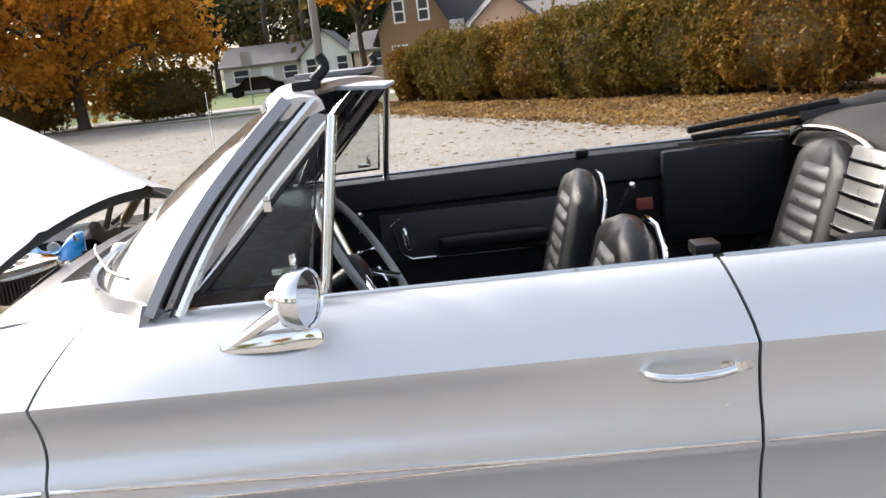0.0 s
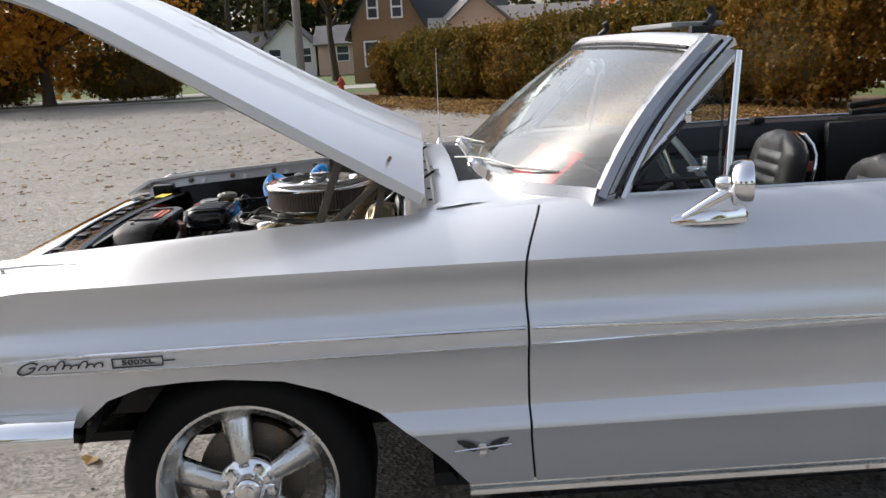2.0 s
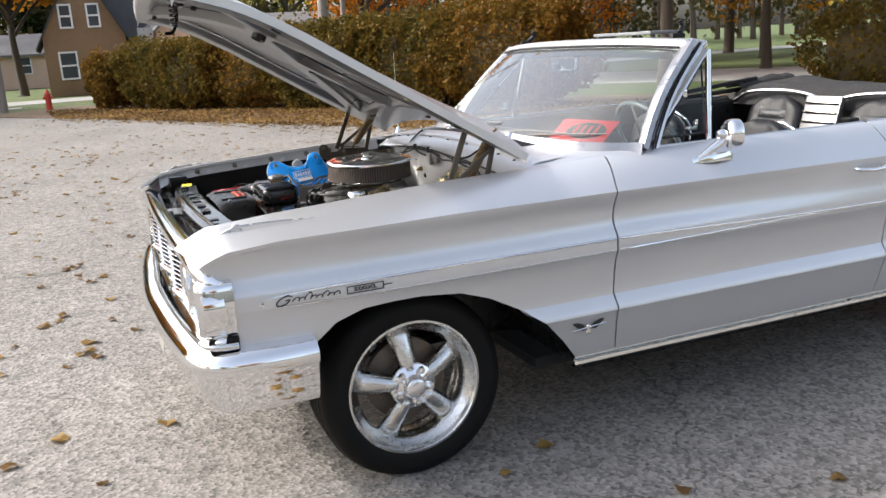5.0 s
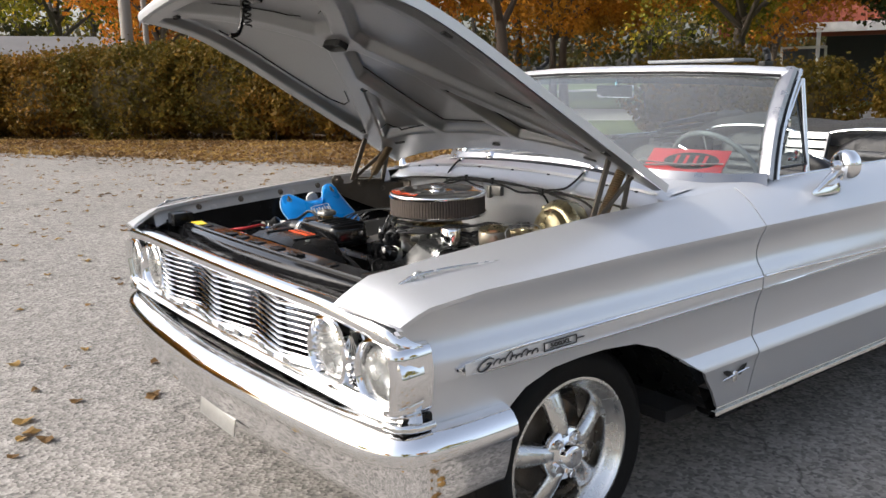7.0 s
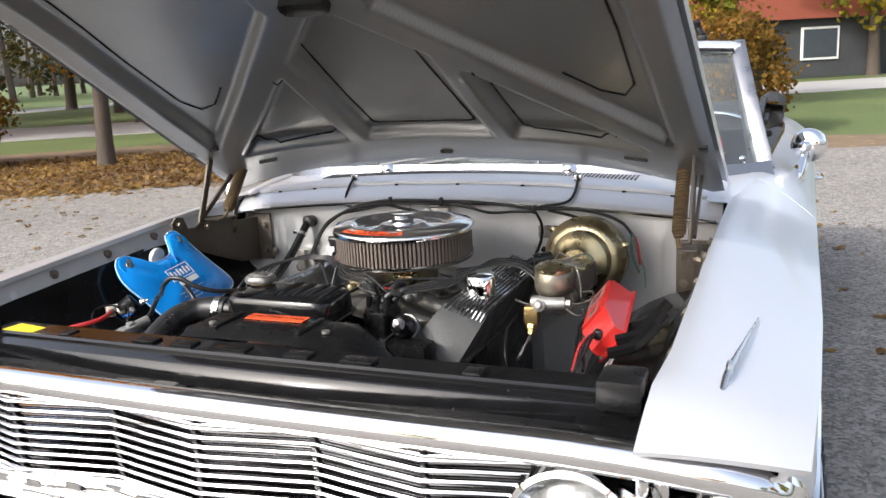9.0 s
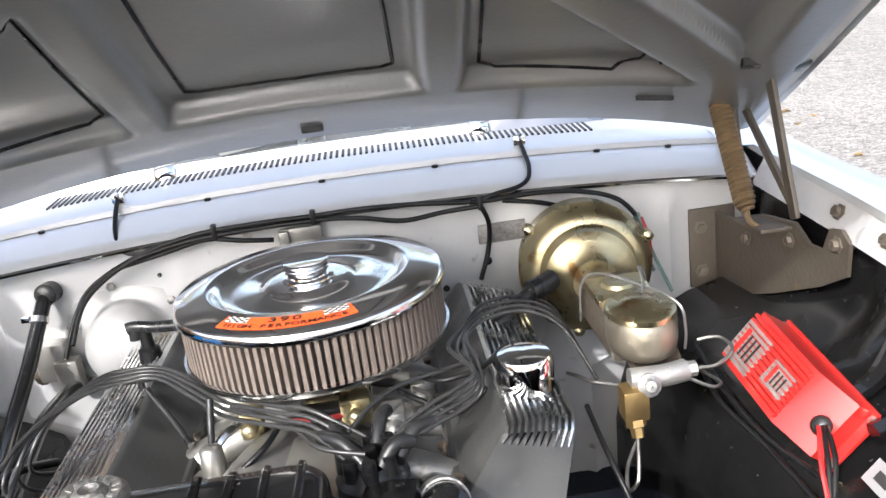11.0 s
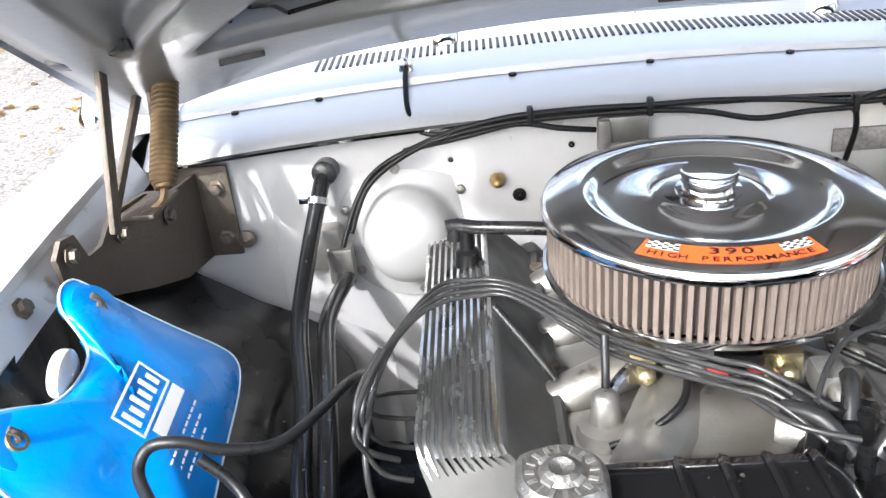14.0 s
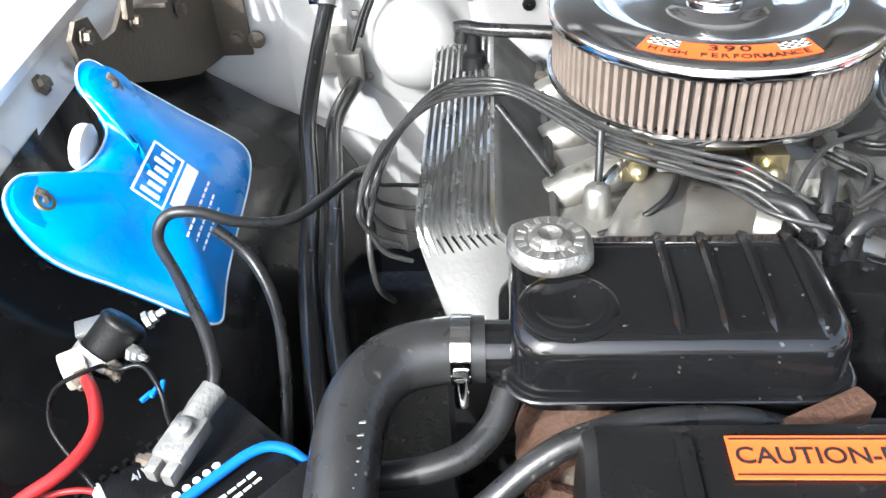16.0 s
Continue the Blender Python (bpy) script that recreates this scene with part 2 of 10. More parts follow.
BRICK = surface("tan_brick", (0.25, 0.155, 0.085), 0.85, 0, 0.15, 5, 0.2, 40)
RED_WALL = surface("red_brick_wall", (0.24, 0.062, 0.036), 0.85, 0, 0.12, 5, 0.2, 40)
WHITE_PAINT = surface("white_painted_wood", (0.76, 0.76, 0.74), 0.6, 0, 0.06, 4)
PEACH = surface("peach_siding", (0.62, 0.44, 0.34), 0.7, 0, 0.06, 4)
GREY_SIDING = surface("pale_grey_siding", (0.52, 0.50, 0.47), 0.75, 0, 0.08, 4)
SHINGLE = surface("grey_shingles", (0.16, 0.15, 0.145), 0.9, 0, 0.2, 7, 0.3, 30)
DARK_SHINGLE = surface("dark_shingles", (0.045, 0.048, 0.05), 0.9, 0, 0.2, 7, 0.3, 30)
PANE = surface("dark_window_pane", (0.05, 0.06, 0.07), 0.08, 0, 0.1, 3)
HYDRANT = surface("red_hydrant_paint", (0.52, 0.05, 0.03), 0.5, 0, 0.1, 20)
SIGN_GREY = surface("sign_back_metal", (0.45, 0.46, 0.47), 0.5, 0.6, 0.08, 10)


# ---- building helpers ----
def done(bm, name, material, parent=None, smooth=True, sharp=47):
    bmesh.ops.recalc_face_normals(bm, faces=bm.faces[:])
    me = bpy.data.meshes.new(name)
    if smooth:
        lim = math.cos(radians(sharp))
        for f in bm.faces:
            f.smooth = True
        for e in bm.edges:
            if len(e.link_faces) == 2 and e.link_faces[0].normal.dot(e.link_faces[1].normal) < lim:
                e.smooth = False
    bm.to_mesh(me)
    bm.free()
    me.materials.append(material)
    ob = new(name, me)
    ob.parent = parent
    return ob


def part(name, bm, material, parent, label="", smooth=True, sharp=47):
    ob = done(bm, name, material, parent, smooth, sharp)
    return tagged(ob, label)


def thing(name, label, category, at=(0, 0, 0), group="", kind=""):
    ob = new(name)
    ob.location = at
    ob.empty_display_size = 0.1
    tagged(ob, label, category, group, kind)
    return ob


def seat_at(ob, at):
    """Move the parts of a thing, built in world places, under its base point."""
    ob.location = at
    for c in ob.children:
        c.matrix_parent_inverse = Matrix.Translation(-Vector(at))
    return ob


def box(bm, c, s, m=None, bevel=0.0, seg=2):
    """A box with centre c and size s, turned by m."""
    r = bmesh.ops.create_cube(bm, size=1.0)
    vs = r["verts"]
    bmesh.ops.scale(bm, vec=s, verts=vs)
    if bevel:
        es = list({e for v in vs for e in v.link_edges})
        b = bmesh.ops.bevel(bm, geom=es, offset=bevel, segments=seg, profile=0.6, affect="EDGES")
        vs = list({v for f in b["faces"] for v in f.verts} | {v for v in vs if v.is_valid})
        # every vertex of this island
        seen, todo = set(vs), list(vs)
        while todo:
            v = todo.pop()
            for e in v.link_edges:
                o = e.other_vert(v)
                if o not in seen:
                    seen.add(o); todo.append(o)
        vs = list(seen)
    if m is not None:
        bmesh.ops.transform(bm, matrix=m, verts=vs)
    bmesh.ops.translate(bm, vec=c, verts=vs)
    return vs


def grid(bm, rows, close_u=False, close_v=False):
    """Faces over rows of points. close_v joins the last point of a row to its first."""
    vs = [[bm.verts.new(p) for p in r] for r in rows]
    n, k = len(vs), len(vs[0])
    for i in range(n if close_u else n - 1):
        for j in range(k if close_v else k - 1):
            q = [vs[i][j], vs[i][(j + 1) % k], vs[(i + 1) % n][(j + 1) % k], vs[(i + 1) % n][j]]
            if len({tuple(round(c, 6) for c in v.co) for v in q}) >= 3:
                try:
                    bm.faces.new(q)
                except ValueError:
                    pass
    return vs


def lathe(bm, prof, m=None, seg=32, cap=False):
    """Turn (radius, height) pairs round z, then place by m."""
    rows = []
    for r, h in prof:
        rows.append([(r * math.cos(2 * math.pi * i / seg), r * math.sin(2 * math.pi * i / seg), h) for i in range(seg)])
    if m is not None:
        rows = [[m @ Vector(p) for p in r] for r in rows]
    vs = grid(bm, rows, close_v=True)
    if cap:
        bm.faces.new(vs[0]); bm.faces.new(vs[-1])
    return vs


def smooth_path(pts, step=8):
    """Catmull-Rom through the points."""
    p = [Vector(q) for q in pts]
    if len(p) < 3:
        return p
    out = []
    for i in range(len(p) - 1):
        a, b, c, d = p[max(i - 1, 0)], p[i], p[i + 1], p[min(i + 2, len(p) - 1)]
        for k in range(step):
            t = k / step
            out.append(0.5 * ((2 * b) + (c - a) * t + (2 * a - 5 * b + 4 * c - d) * t * t + (3 * b - a - 3 * c + d) * t ** 3))
    out.append(p[-1])
    return out


def tube(bm, pts, r, seg=8, step=6, caps=True, smooth=True, squash=1.0):
    """A tube along a smoothed path; r may be a function of 0..1."""
    path = smooth_path(pts, step) if smooth else [Vector(q) for q in pts]
    rows, up = [], None
    for i, q in enumerate(path):
        d = (path[min(i + 1, len(path) - 1)] - path[max(i - 1, 0)]).normalized()
        if up is None:
            up = d.orthogonal().normalized()
        up = (up - d * up.dot(d)).normalized()
        side = d.cross(up)
        rr = r(i / max(1, len(path) - 1)) if callable(r) else r
        rows.append([q + (up * math.cos(a) + side * math.sin(a) * squash) * rr for a in [2 * math.pi * k / seg for k in range(seg)]])
    vs = grid(bm, rows, close_v=True)
    if caps:
        for end in (vs[0], vs[-1]):
            try:
                bm.faces.new(end)
            except ValueError:
                pass
    return vs


def prism(bm, poly, depth, m=None):
    """A polygon in xy pulled up by depth."""
    lo = [bm.verts.new((x, y, 0)) for x, y in poly]
    hi = [bm.verts.new((x, y, depth)) for x, y in poly]
    n = len(poly)
    bm.faces.new(lo[::-1]); bm.faces.new(hi)
    for i in range(n):
        bm.faces.new((lo[i], lo[(i + 1) % n], hi[(i + 1) % n], hi[i]))
    if m is not None:
        bmesh.ops.transform(bm, matrix=m, verts=lo + hi)
    return lo + hi


def frame_m(o, x, y):
    """A placing matrix with origin o, first axis along x, second near y."""
    x = Vector(x).normalized()
    z = x.cross(Vector(y)).normalized()
    y = z.cross(x)
    m = Matrix((x, y, z)).transposed().to_4x4()
    m.translation = o
    return m


def axis_m(o, z):
    """A placing matrix with origin o and its z along the given way."""
    m = Vector(z).normalized().to_track_quat("Z", "Y").to_matrix().to_4x4()
    m.translation = o
    return m


def lerp_table(tab, x):
    xs, ys = zip(*tab)
    return float(np.interp(x, xs, ys))


def lettering(name, body, size, material, m, parent, depth=0.0012, squeeze=1.0):
    """Words in the built-in font as a mesh."""
    cu = bpy.data.curves.new(name, "FONT")
    cu.body, cu.size, cu.extrude, cu.align_x, cu.align_y = body, size, depth, "CENTER", "CENTER"
    cu.resolution_u = 3
    cu.offset = size * 0.012
    tmp = new(name, cu)
    dg = bpy.context.evaluated_depsgraph_get()
    me = bpy.data.meshes.new_from_object(tmp.evaluated_get(dg))
    bpy.data.objects.remove(tmp)
    me.transform(m @ Matrix.Diagonal((squeeze, 1, 1, 1)))
    me.materials.clear()
    me.materials.append(material)
    ob = new(name, me)
    ob.parent = parent
    return ob

# ---- ground and distance ----
def asphalt():
    m, nt, p, ln = node_mat("worn_grey_asphalt")
    N = nt.nodes.new
    co = N("ShaderNodeTexCoord")
    big, mid, fine = N("ShaderNodeTexNoise"), N("ShaderNodeTexNoise"), N("ShaderNodeTexVoronoi")
    big.inputs["Scale"].default_value, big.inputs["Detail"].default_value = 0.5, 5
    mid.inputs["Scale"].default_value, mid.inputs["Detail"].default_value = 9, 6
    fine.inputs["Scale"].default_value = 62
    for n in (big, mid, fine):
        ln.new(co.outputs["Object"], n.inputs["Vector"])
    ramp = N("ShaderNodeValToRGB")
    ramp.color_ramp.elements[0].position, ramp.color_ramp.elements[1].position = 0.0, 0.8
    ramp.color_ramp.elements[0].color, ramp.color_ramp.elements[1].color = (0.085, 0.079, 0.073, 1), (0.265, 0.248, 0.225, 1)
    ln.new(fine.outputs["Color"], ramp.inputs[0])
    mul = N("ShaderNodeMath"); mul.operation = "MULTIPLY_ADD"
    ln.new(mid.outputs[0], mul.inputs[0]); mul.inputs[1].default_value = 0.9
    r0 = N("ShaderNodeMapRange"); r0.inputs[3].default_value, r0.inputs[4].default_value = 0.35, 0.95
    ln.new(big.outputs[0], r0.inputs[0]); ln.new(r0.outputs[0], mul.inputs[2])
    hsv = N("ShaderNodeHueSaturation")
    ln.new(ramp.outputs[0], hsv.inputs["Color"]); ln.new(mul.outputs[0], hsv.inputs["Value"])
    # fine cracks
    vor = N("ShaderNodeTexVoronoi"); vor.feature = "DISTANCE_TO_EDGE"; vor.inputs["Scale"].default_value = 0.42
    wob = N("ShaderNodeTexNoise"); wob.inputs["Scale"].default_value, wob.inputs["Detail"].default_value = 2.2, 6
    va = N("ShaderNodeVectorMath"); va.operation = "MULTIPLY_ADD"
    ln.new(co.outputs["Object"], wob.inputs["Vector"]); ln.new(wob.outputs["Color"], va.inputs[0])
    va.inputs[1].default_value = (0.9, 0.9, 0); ln.new(co.outputs["Object"], va.inputs[2]); ln.new(va.outputs[0], vor.inputs["Vector"])
    cr = N("ShaderNodeMapRange"); cr.inputs[1].default_value, cr.inputs[2].default_value = 0.0, 0.0035
    cr.inputs[3].default_value, cr.inputs[4].default_value = 0.5, 1.0
    ln.new(vor.outputs["Distance"], cr.inputs[0])
    mx = N("ShaderNodeMix"); mx.data_type = "RGBA"; mx.blend_type = "MULTIPLY"; mx.inputs[0].default_value = 1
    ln.new(hsv.outputs[0], mx.inputs[6])
    cb = N("ShaderNodeCombineColor")
    for i in range(3):
        ln.new(cr.outputs[0], cb.inputs[i])
    ln.new(cb.outputs[0], mx.inputs[7])
    ln.new(mx.outputs[2], p.inputs["Base Color"])
    p.inputs["Roughness"].default_value = 0.9
    p.inputs["Specular IOR Level"].default_value = 0.2
    b = N("ShaderNodeBump"); b.inputs["Strength"].default_value, b.inputs["Distance"].default_value = 0.7, 0.006
    ln.new(fine.outputs["Distance"], b.inputs["Height"]); ln.new(b.outputs[0], p.inputs["Normal"])
    return m


ASPHALT = asphalt()
GRASS = surface("mown_grass", (0.085, 0.115, 0.03), 0.9, 0, 0.3, 3.0, 0.6, 60, spots=((0.20, 0.13, 0.05), 0.12, 2.0))
SOIL = surface("leaf_mould_soil", (0.16, 0.11, 0.065), 0.95, 0, 0.35, 9.0, 0.6, 50, spots=((0.36, 0.22, 0.07), 0.2, 5.0))
ROAD = surface("pale_road_concrete", (0.33, 0.32, 0.30), 0.85, 0, 0.1, 2.0, 0.2, 60)


def sheet(name, poly, z, material, label, thick=0.0):
    bm = bmesh.new()
    if thick:
        prism(bm, poly, thick, Matrix.Translation((0, 0, z - thick)))
    else:
        bm.faces.new([bm.verts.new((x, y, z)) for x, y in poly])
    ob = done(bm, name, material, smooth=False)
    return tagged(ob, label, name, kind="structure")


sheet("ground", [(-900, -900), (900, -900), (900, 900), (-900, 900)], -0.03, GRASS, "autumn lawn reaching to the distance")
LOT = [(-70, -60), (34, -60), (26, -9), (12.0, -4), (9.6, 3.2), (8.0, 5.6), (6.0, 8.9), (3.9, 13.2), (1.5, 18.5), (-1.4, 24), (-5, 30), (-14, 33.5), (-70, 38)]
sheet("parking_lot", LOT, 0.0, ASPHALT, "worn pale grey asphalt parking lot with cracks", 0.02)
sheet("verge", [(8.0, 5.6), (6.0, 8.9), (3.9, 13.2), (1.5, 18.5), (-1.4, 24), (-4.2, 29.5), (-1, 32), (4, 27), (10, 16.5), (13, 12), (13, -3), (12.0, -4), (9.6, 3.2)], 0.004, SOIL, "bare soil verge covered in fallen leaves", 0.03)
HD = Vector((-0.518, 0.855)); HN = Vector((0.855, 0.518)); H0 = Vector((10.2, 10.6))
def along(s, off):
    q = H0 + HD * s + HN * off
    return (q.x, q.y)
sheet("road", [along(-70, 8), along(21.5, 8), along(21.5, 15), along(-70, 15)], -0.01, ROAD, "pale concrete street behind the hedge", 0.015)
sheet("cross_road", [(-120, 37), (120, 37), (120, 41.5), (-120, 41.5)], -0.012, ROAD, "pale street in front of the houses", 0.015)
sheet("pavement", [(-120, 33.2), (-3, 33.2), (-3, 34.4), (-120, 34.4)], 0.0, ROAD, "narrow pale concrete footpath", 0.02)

rng = np.random.default_rng(7)


def leaf_mesh(name, pts, size, material, parent=None, normals=None, curl=0.35, flat=0.0):
    """Many small folded leaves at the points, one mesh."""
    n = len(pts)
    pts = np.asarray(pts, float)
    d = rng.normal(size=(n, 3))
    if flat:
        d[:, 2] *= 1 - flat
    d /= np.linalg.norm(d, axis=1)[:, None] + 1e-9
    w = rng.normal(size=(n, 3))
    if flat:
        w[:, 2] *= 1 - flat
    w -= d * (w * d).sum(1)[:, None]
    w /= np.linalg.norm(w, axis=1)[:, None] + 1e-9
    up = np.cross(d, w)
    s = size * rng.uniform(0.6, 1.35, n)[:, None]
    c = curl * rng.uniform(0.2, 1.0, n)[:, None]
    v = np.empty((n, 4, 3))
    v[:, 0] = pts - d * s * 0.5
    v[:, 1] = pts + w * s * 0.42 + up * s * c * 0.5
    v[:, 2] = pts + d * s * 0.55
    v[:, 3] = pts - w * s * 0.42 + up * s * c * 0.5
    me = bpy.data.meshes.new(name)
    me.vertices.add(4 * n)
    me.vertices.foreach_set("co", v.ravel())
    base = np.arange(n)[:, None] * 4
    loops = np.concatenate([base + 0, base + 1, base + 2, base + 0, base + 2, base + 3], 1).ravel()
    me.loops.add(6 * n)
    me.loops.foreach_set("vertex_index", loops.astype(np.int32))
    me.polygons.add(2 * n)
    me.polygons.foreach_set("loop_start", (np.arange(2 * n) * 3).astype(np.int32))
    me.update(calc_edges=True)
    me.validate()
    me.materials.append(material)
    ob = new(name, me)
    ob.parent = parent
    return ob


def lumps(k, seed):
    r = np.random.default_rng(seed)
    return r.normal(size=(k, 3)), r.uniform(0, 6.28, k), r.uniform(0.6, 1.4, k)


def bump_field(p, field, freq, amp):
    a, ph, w = field
    out = np.zeros(len(p))
    for i in range(len(a)):
        out += np.sin(p @ (a[i] * freq) + ph[i]) * w[i]
    return out * amp / len(a) ** 0.5


def hedge(at, length, depth, height, turn, material, n, label, size=0.075, seed=1, group="garden hedges"):
    """A clipped but shaggy bush: leaves over a lumpy rounded block, with a twiggy core."""
    ob = thing("hedge", label, "hedge", (at[0], at[1], 0), group)
    field = lumps(9, seed)
    r = np.random.default_rng(seed)
    # rounded block, points near its surface
    q = r.uniform(-1, 1, (n * 2, 3))
    k = (np.abs(q) ** 3.0).sum(1) ** (1 / 3.0)
    q = q[k > 0.05] / k[k > 0.05][:, None]
    q = q[q[:, 2] > -0.92][:n]
    depthf = 1 - 0.34 * r.beta(1.0, 2.6, len(q))
    lump = 1 + bump_field(q * (length, depth, height), field, 1.5, 0.10) + bump_field(q * (length, depth, height), field, 4.5, 0.07)
    q = q * (depthf * lump)[:, None]
    pts = q * (length / 2, depth / 2, height / 2)
    pts[:, 2] += height / 2
    stray = r.random(len(pts)) < 0.07
    pts[stray] *= r.uniform(1.02, 1.14, stray.sum())[:, None]
    pts[:, 2] = np.maximum(pts[:, 2], 0.06)
    pts[:, :2] *= (0.78 + 0.22 * np.minimum(1, pts[:, 2] / (0.4 * height)))[:, None]      # narrower foot
    c, s = math.cos(radians(turn)), math.sin(radians(turn))
    pts[:, :2] = pts[:, :2] @ np.array([[c, s], [-s, c]])
    leaf_mesh("leaves", pts, size, material, ob)
    bm = bmesh.new()
    bmesh.ops.create_icosphere(bm, subdivisions=3, radius=1)
    for v in bm.verts:
        k = sum(abs(t) ** 3.0 for t in v.co) ** (1 / 3.0)
        v.co = v.co / k
        v.co = Vector((v.co.x * length * 0.33, v.co.y * depth * 0.28, v.co.z * height * 0.36 + height * 0.42)) * (1 + 0.1 * noise.noise(v.co * 2.3))
        v.co.z = max(v.co.z, 0.0)
    bmesh.ops.rotate(bm, matrix=Matrix.Rotation(radians(turn), 3, "Z"), verts=bm.verts[:])
    part("core", bm, TWIG, ob)
    for i in range(5):
        bm = bmesh.new()
        x, y = r.uniform(-0.4, 0.4) * length, r.uniform(-0.2, 0.2) * depth
        p = Matrix.Rotation(radians(turn), 3, "Z") @ Vector((x, y, 0))
        tube(bm, [p + Vector((0, 0, -0.03)), p + Vector((0.03, 0.02, height * 0.3)), p * 1.05 + Vector((0, 0, height * 0.55))], 0.02, 5, 3)
        part("stem", bm, BARK, ob)
    return ob


def tree(at, height, trunk_r, crown_r, crown_z, material, n, label, size=0.16, seed=3, limbs=9, squash=0.8, gaps=0.5):
    """A tapered trunk, limbs that fork, and a crown of leaf clumps round the limb ends."""
    ob = thing("tree", label, "tree", (at[0], at[1], 0), "autumn trees")
    r = np.random.default_rng(seed)
    bm = bmesh.new()
    top = Vector((r.normal() * 0.3, r.normal() * 0.3, crown_z + crown_r * squash * 0.55))
    trunk = [Vector((0, 0, -0.1)), Vector((0.02, 0, 0.35)), Vector((r.normal() * 0.08, r.normal() * 0.08, crown_z * 0.5)), Vector((r.normal() * 0.2, r.normal() * 0.2, crown_z * 0.85)), top]
    tube(bm, trunk, lambda t: trunk_r * (1.35 - 0.35 * min(1, t * 12)) * (1 - 0.85 * t), 10, 5)
    part("trunk", bm, BARK, ob)
    ends = []
    for i in range(limbs):
        bm = bmesh.new()
        a = 2 * math.pi * (i * 0.618 + r.random() * 0.12)
        z0 = crown_z * (0.55 + 0.45 * i / limbs)
        reach = crown_r * (0.55 + 0.4 * r.random())
        rise = crown_r * squash * (-0.15 + 1.1 * i / limbs)
        e = Vector((math.cos(a) * reach, math.sin(a) * reach, crown_z + rise))
        b = Vector((0, 0, z0))
        mid = b.lerp(e, 0.5) + Vector((0, 0, 0.12 * crown_r))
        tube(bm, [b, mid, e], lambda t: trunk_r * 0.42 * (1 - 0.8 * t), 7, 5)
        ends += [e, mid.lerp(e, 0.5)]
        for k in range(4):
            f = mid.lerp(e, 0.15 + 0.25 * k) 
            g = f + Vector((r.normal(), r.normal(), abs(r.normal()) * 0.8)) * crown_r * 0.24
            tube(bm, [f, f.lerp(g, 0.5) + Vector((0, 0, 0.06 * crown_r)), g], lambda t: trunk_r * 0.13 * (1 - 0.7 * t), 5, 4)
            ends.append(g)
        part("limb", bm, BARK, ob)
    ends = np.array([tuple(e) for e in ends])
    fill = r.normal(size=(len(ends) // 2, 3))
    fill /= np.linalg.norm(fill, axis=1)[:, None]
    fill = fill * (crown_r * r.uniform(0.45, 0.95, len(fill)))[:, None] * (1, 1, squash) + (0, 0, crown_z + crown_r * squash * 0.3)
    ends = np.concatenate([ends, fill])
    cl = crown_r * r.uniform(0.16, 0.36, len(ends)) * (1 - 0.25 * gaps)
    idx = r.integers(0, len(ends), n)
    off = r.normal(size=(n, 3))
    off /= np.linalg.norm(off, axis=1)[:, None]
    pts = ends[idx] + off * (cl[idx] * r.random(n) ** 0.45)[:, None] * (1, 1, 0.75)
    leaf_mesh("crown", pts, size, material, ob)
    return ob


# the hedge along the verge, clump by clump
HEDGES = [(4.0, 3.3, 2.40, 0.0), (6.8, 3.2, 2.25, 0.2), (9.6, 3.3, 2.3, 0.0), (12.4, 3.2, 2.15, 0.1), (15.1, 3.1, 2.05, 0.0), (16.9, 2.3, 2.0, 0.2), (19.5, 1.45, 1.78, 0.3)]
for i, (s, ln_, h, off) in enumerate(HEDGES):
    q = along(s, off)
    hedge(q, ln_ * 1.3, 2.0, h, 121, HEDGE if i % 3 else HEDGE_RED, 17000, "shaggy russet and olive green autumn hedge clump on the leafy verge", 0.088, 11 + i)
hedge((13.1, 2.9), 2.8, 2.2, 1.95, 100, HEDGE, 12000, "rounded orange-brown autumn bush behind the parked car", 0.085, 41)
hedge((14.0, 0.6), 2.9, 2.2, 1.95, 95, HEDGE_RED, 9000, "rounded orange-brown autumn bush behind the parked car", 0.08, 42)
hedge((12.9, 6.1), 2.6, 1.8, 1.55, 105, HEDGE, 8000, "low olive autumn bush beside the verge", 0.07, 47)
hedge((12.6, 7.9), 2.6, 1.8, 1.8, 118, HEDGE, 6000, "low yellow-green autumn bush beside the verge", 0.08, 43)
for k, (x, y, w, h) in enumerate([(-11.4, 36.2, 4.6, 2.15), (-18.2, 36.0, 4.6, 2.1), (-25, 36, 5, 2.2)]):
    hedge((x, y), w, 2.4, h, 4, HEDGE, 8000, "clipped olive green hedge beside the far footpath", 0.11, 50 + k)

# litter on the verge and the lot
def scatter(poly, n, seed):
    r = np.random.default_rng(seed)
    a = np.array(poly)
    lo, hi = a.min(0), a.max(0)
    out = []
    while len(out) < n:
        p = r.uniform(lo, hi, (n, 2))
        x, y = p[:, 0], p[:, 1]
        ins = np.zeros(n, bool)
        j = len(a) - 1
        for i in range(len(a)):
            cond = ((a[i, 1] > y) != (a[j, 1] > y)) & (x < (a[j, 0] - a[i, 0]) * (y - a[i, 1]) / (a[j, 1] - a[i, 1] + 1e-12) + a[i, 0])
            ins ^= cond
            j = i
        out += list(p[ins])
    return np.array(out[:n])


vp = scatter([(8.3, 4.9), (6.2, 8.1), (3.7, 12.9), (1.2, 18.3), (-1.6, 24), (-2, 29), (3, 25), (9.4, 14), (12, 9), (12.4, 0), (10.0, 2.5)], 26000, 5)
tagged(leaf_mesh("verge_leaves", np.c_[vp, rng.uniform(0.012, 0.05, len(vp))], 0.085, LITTER, flat=0.75), "yellow and brown fallen leaves lying thick on the verge", "fallen leaves", kind="stuff")


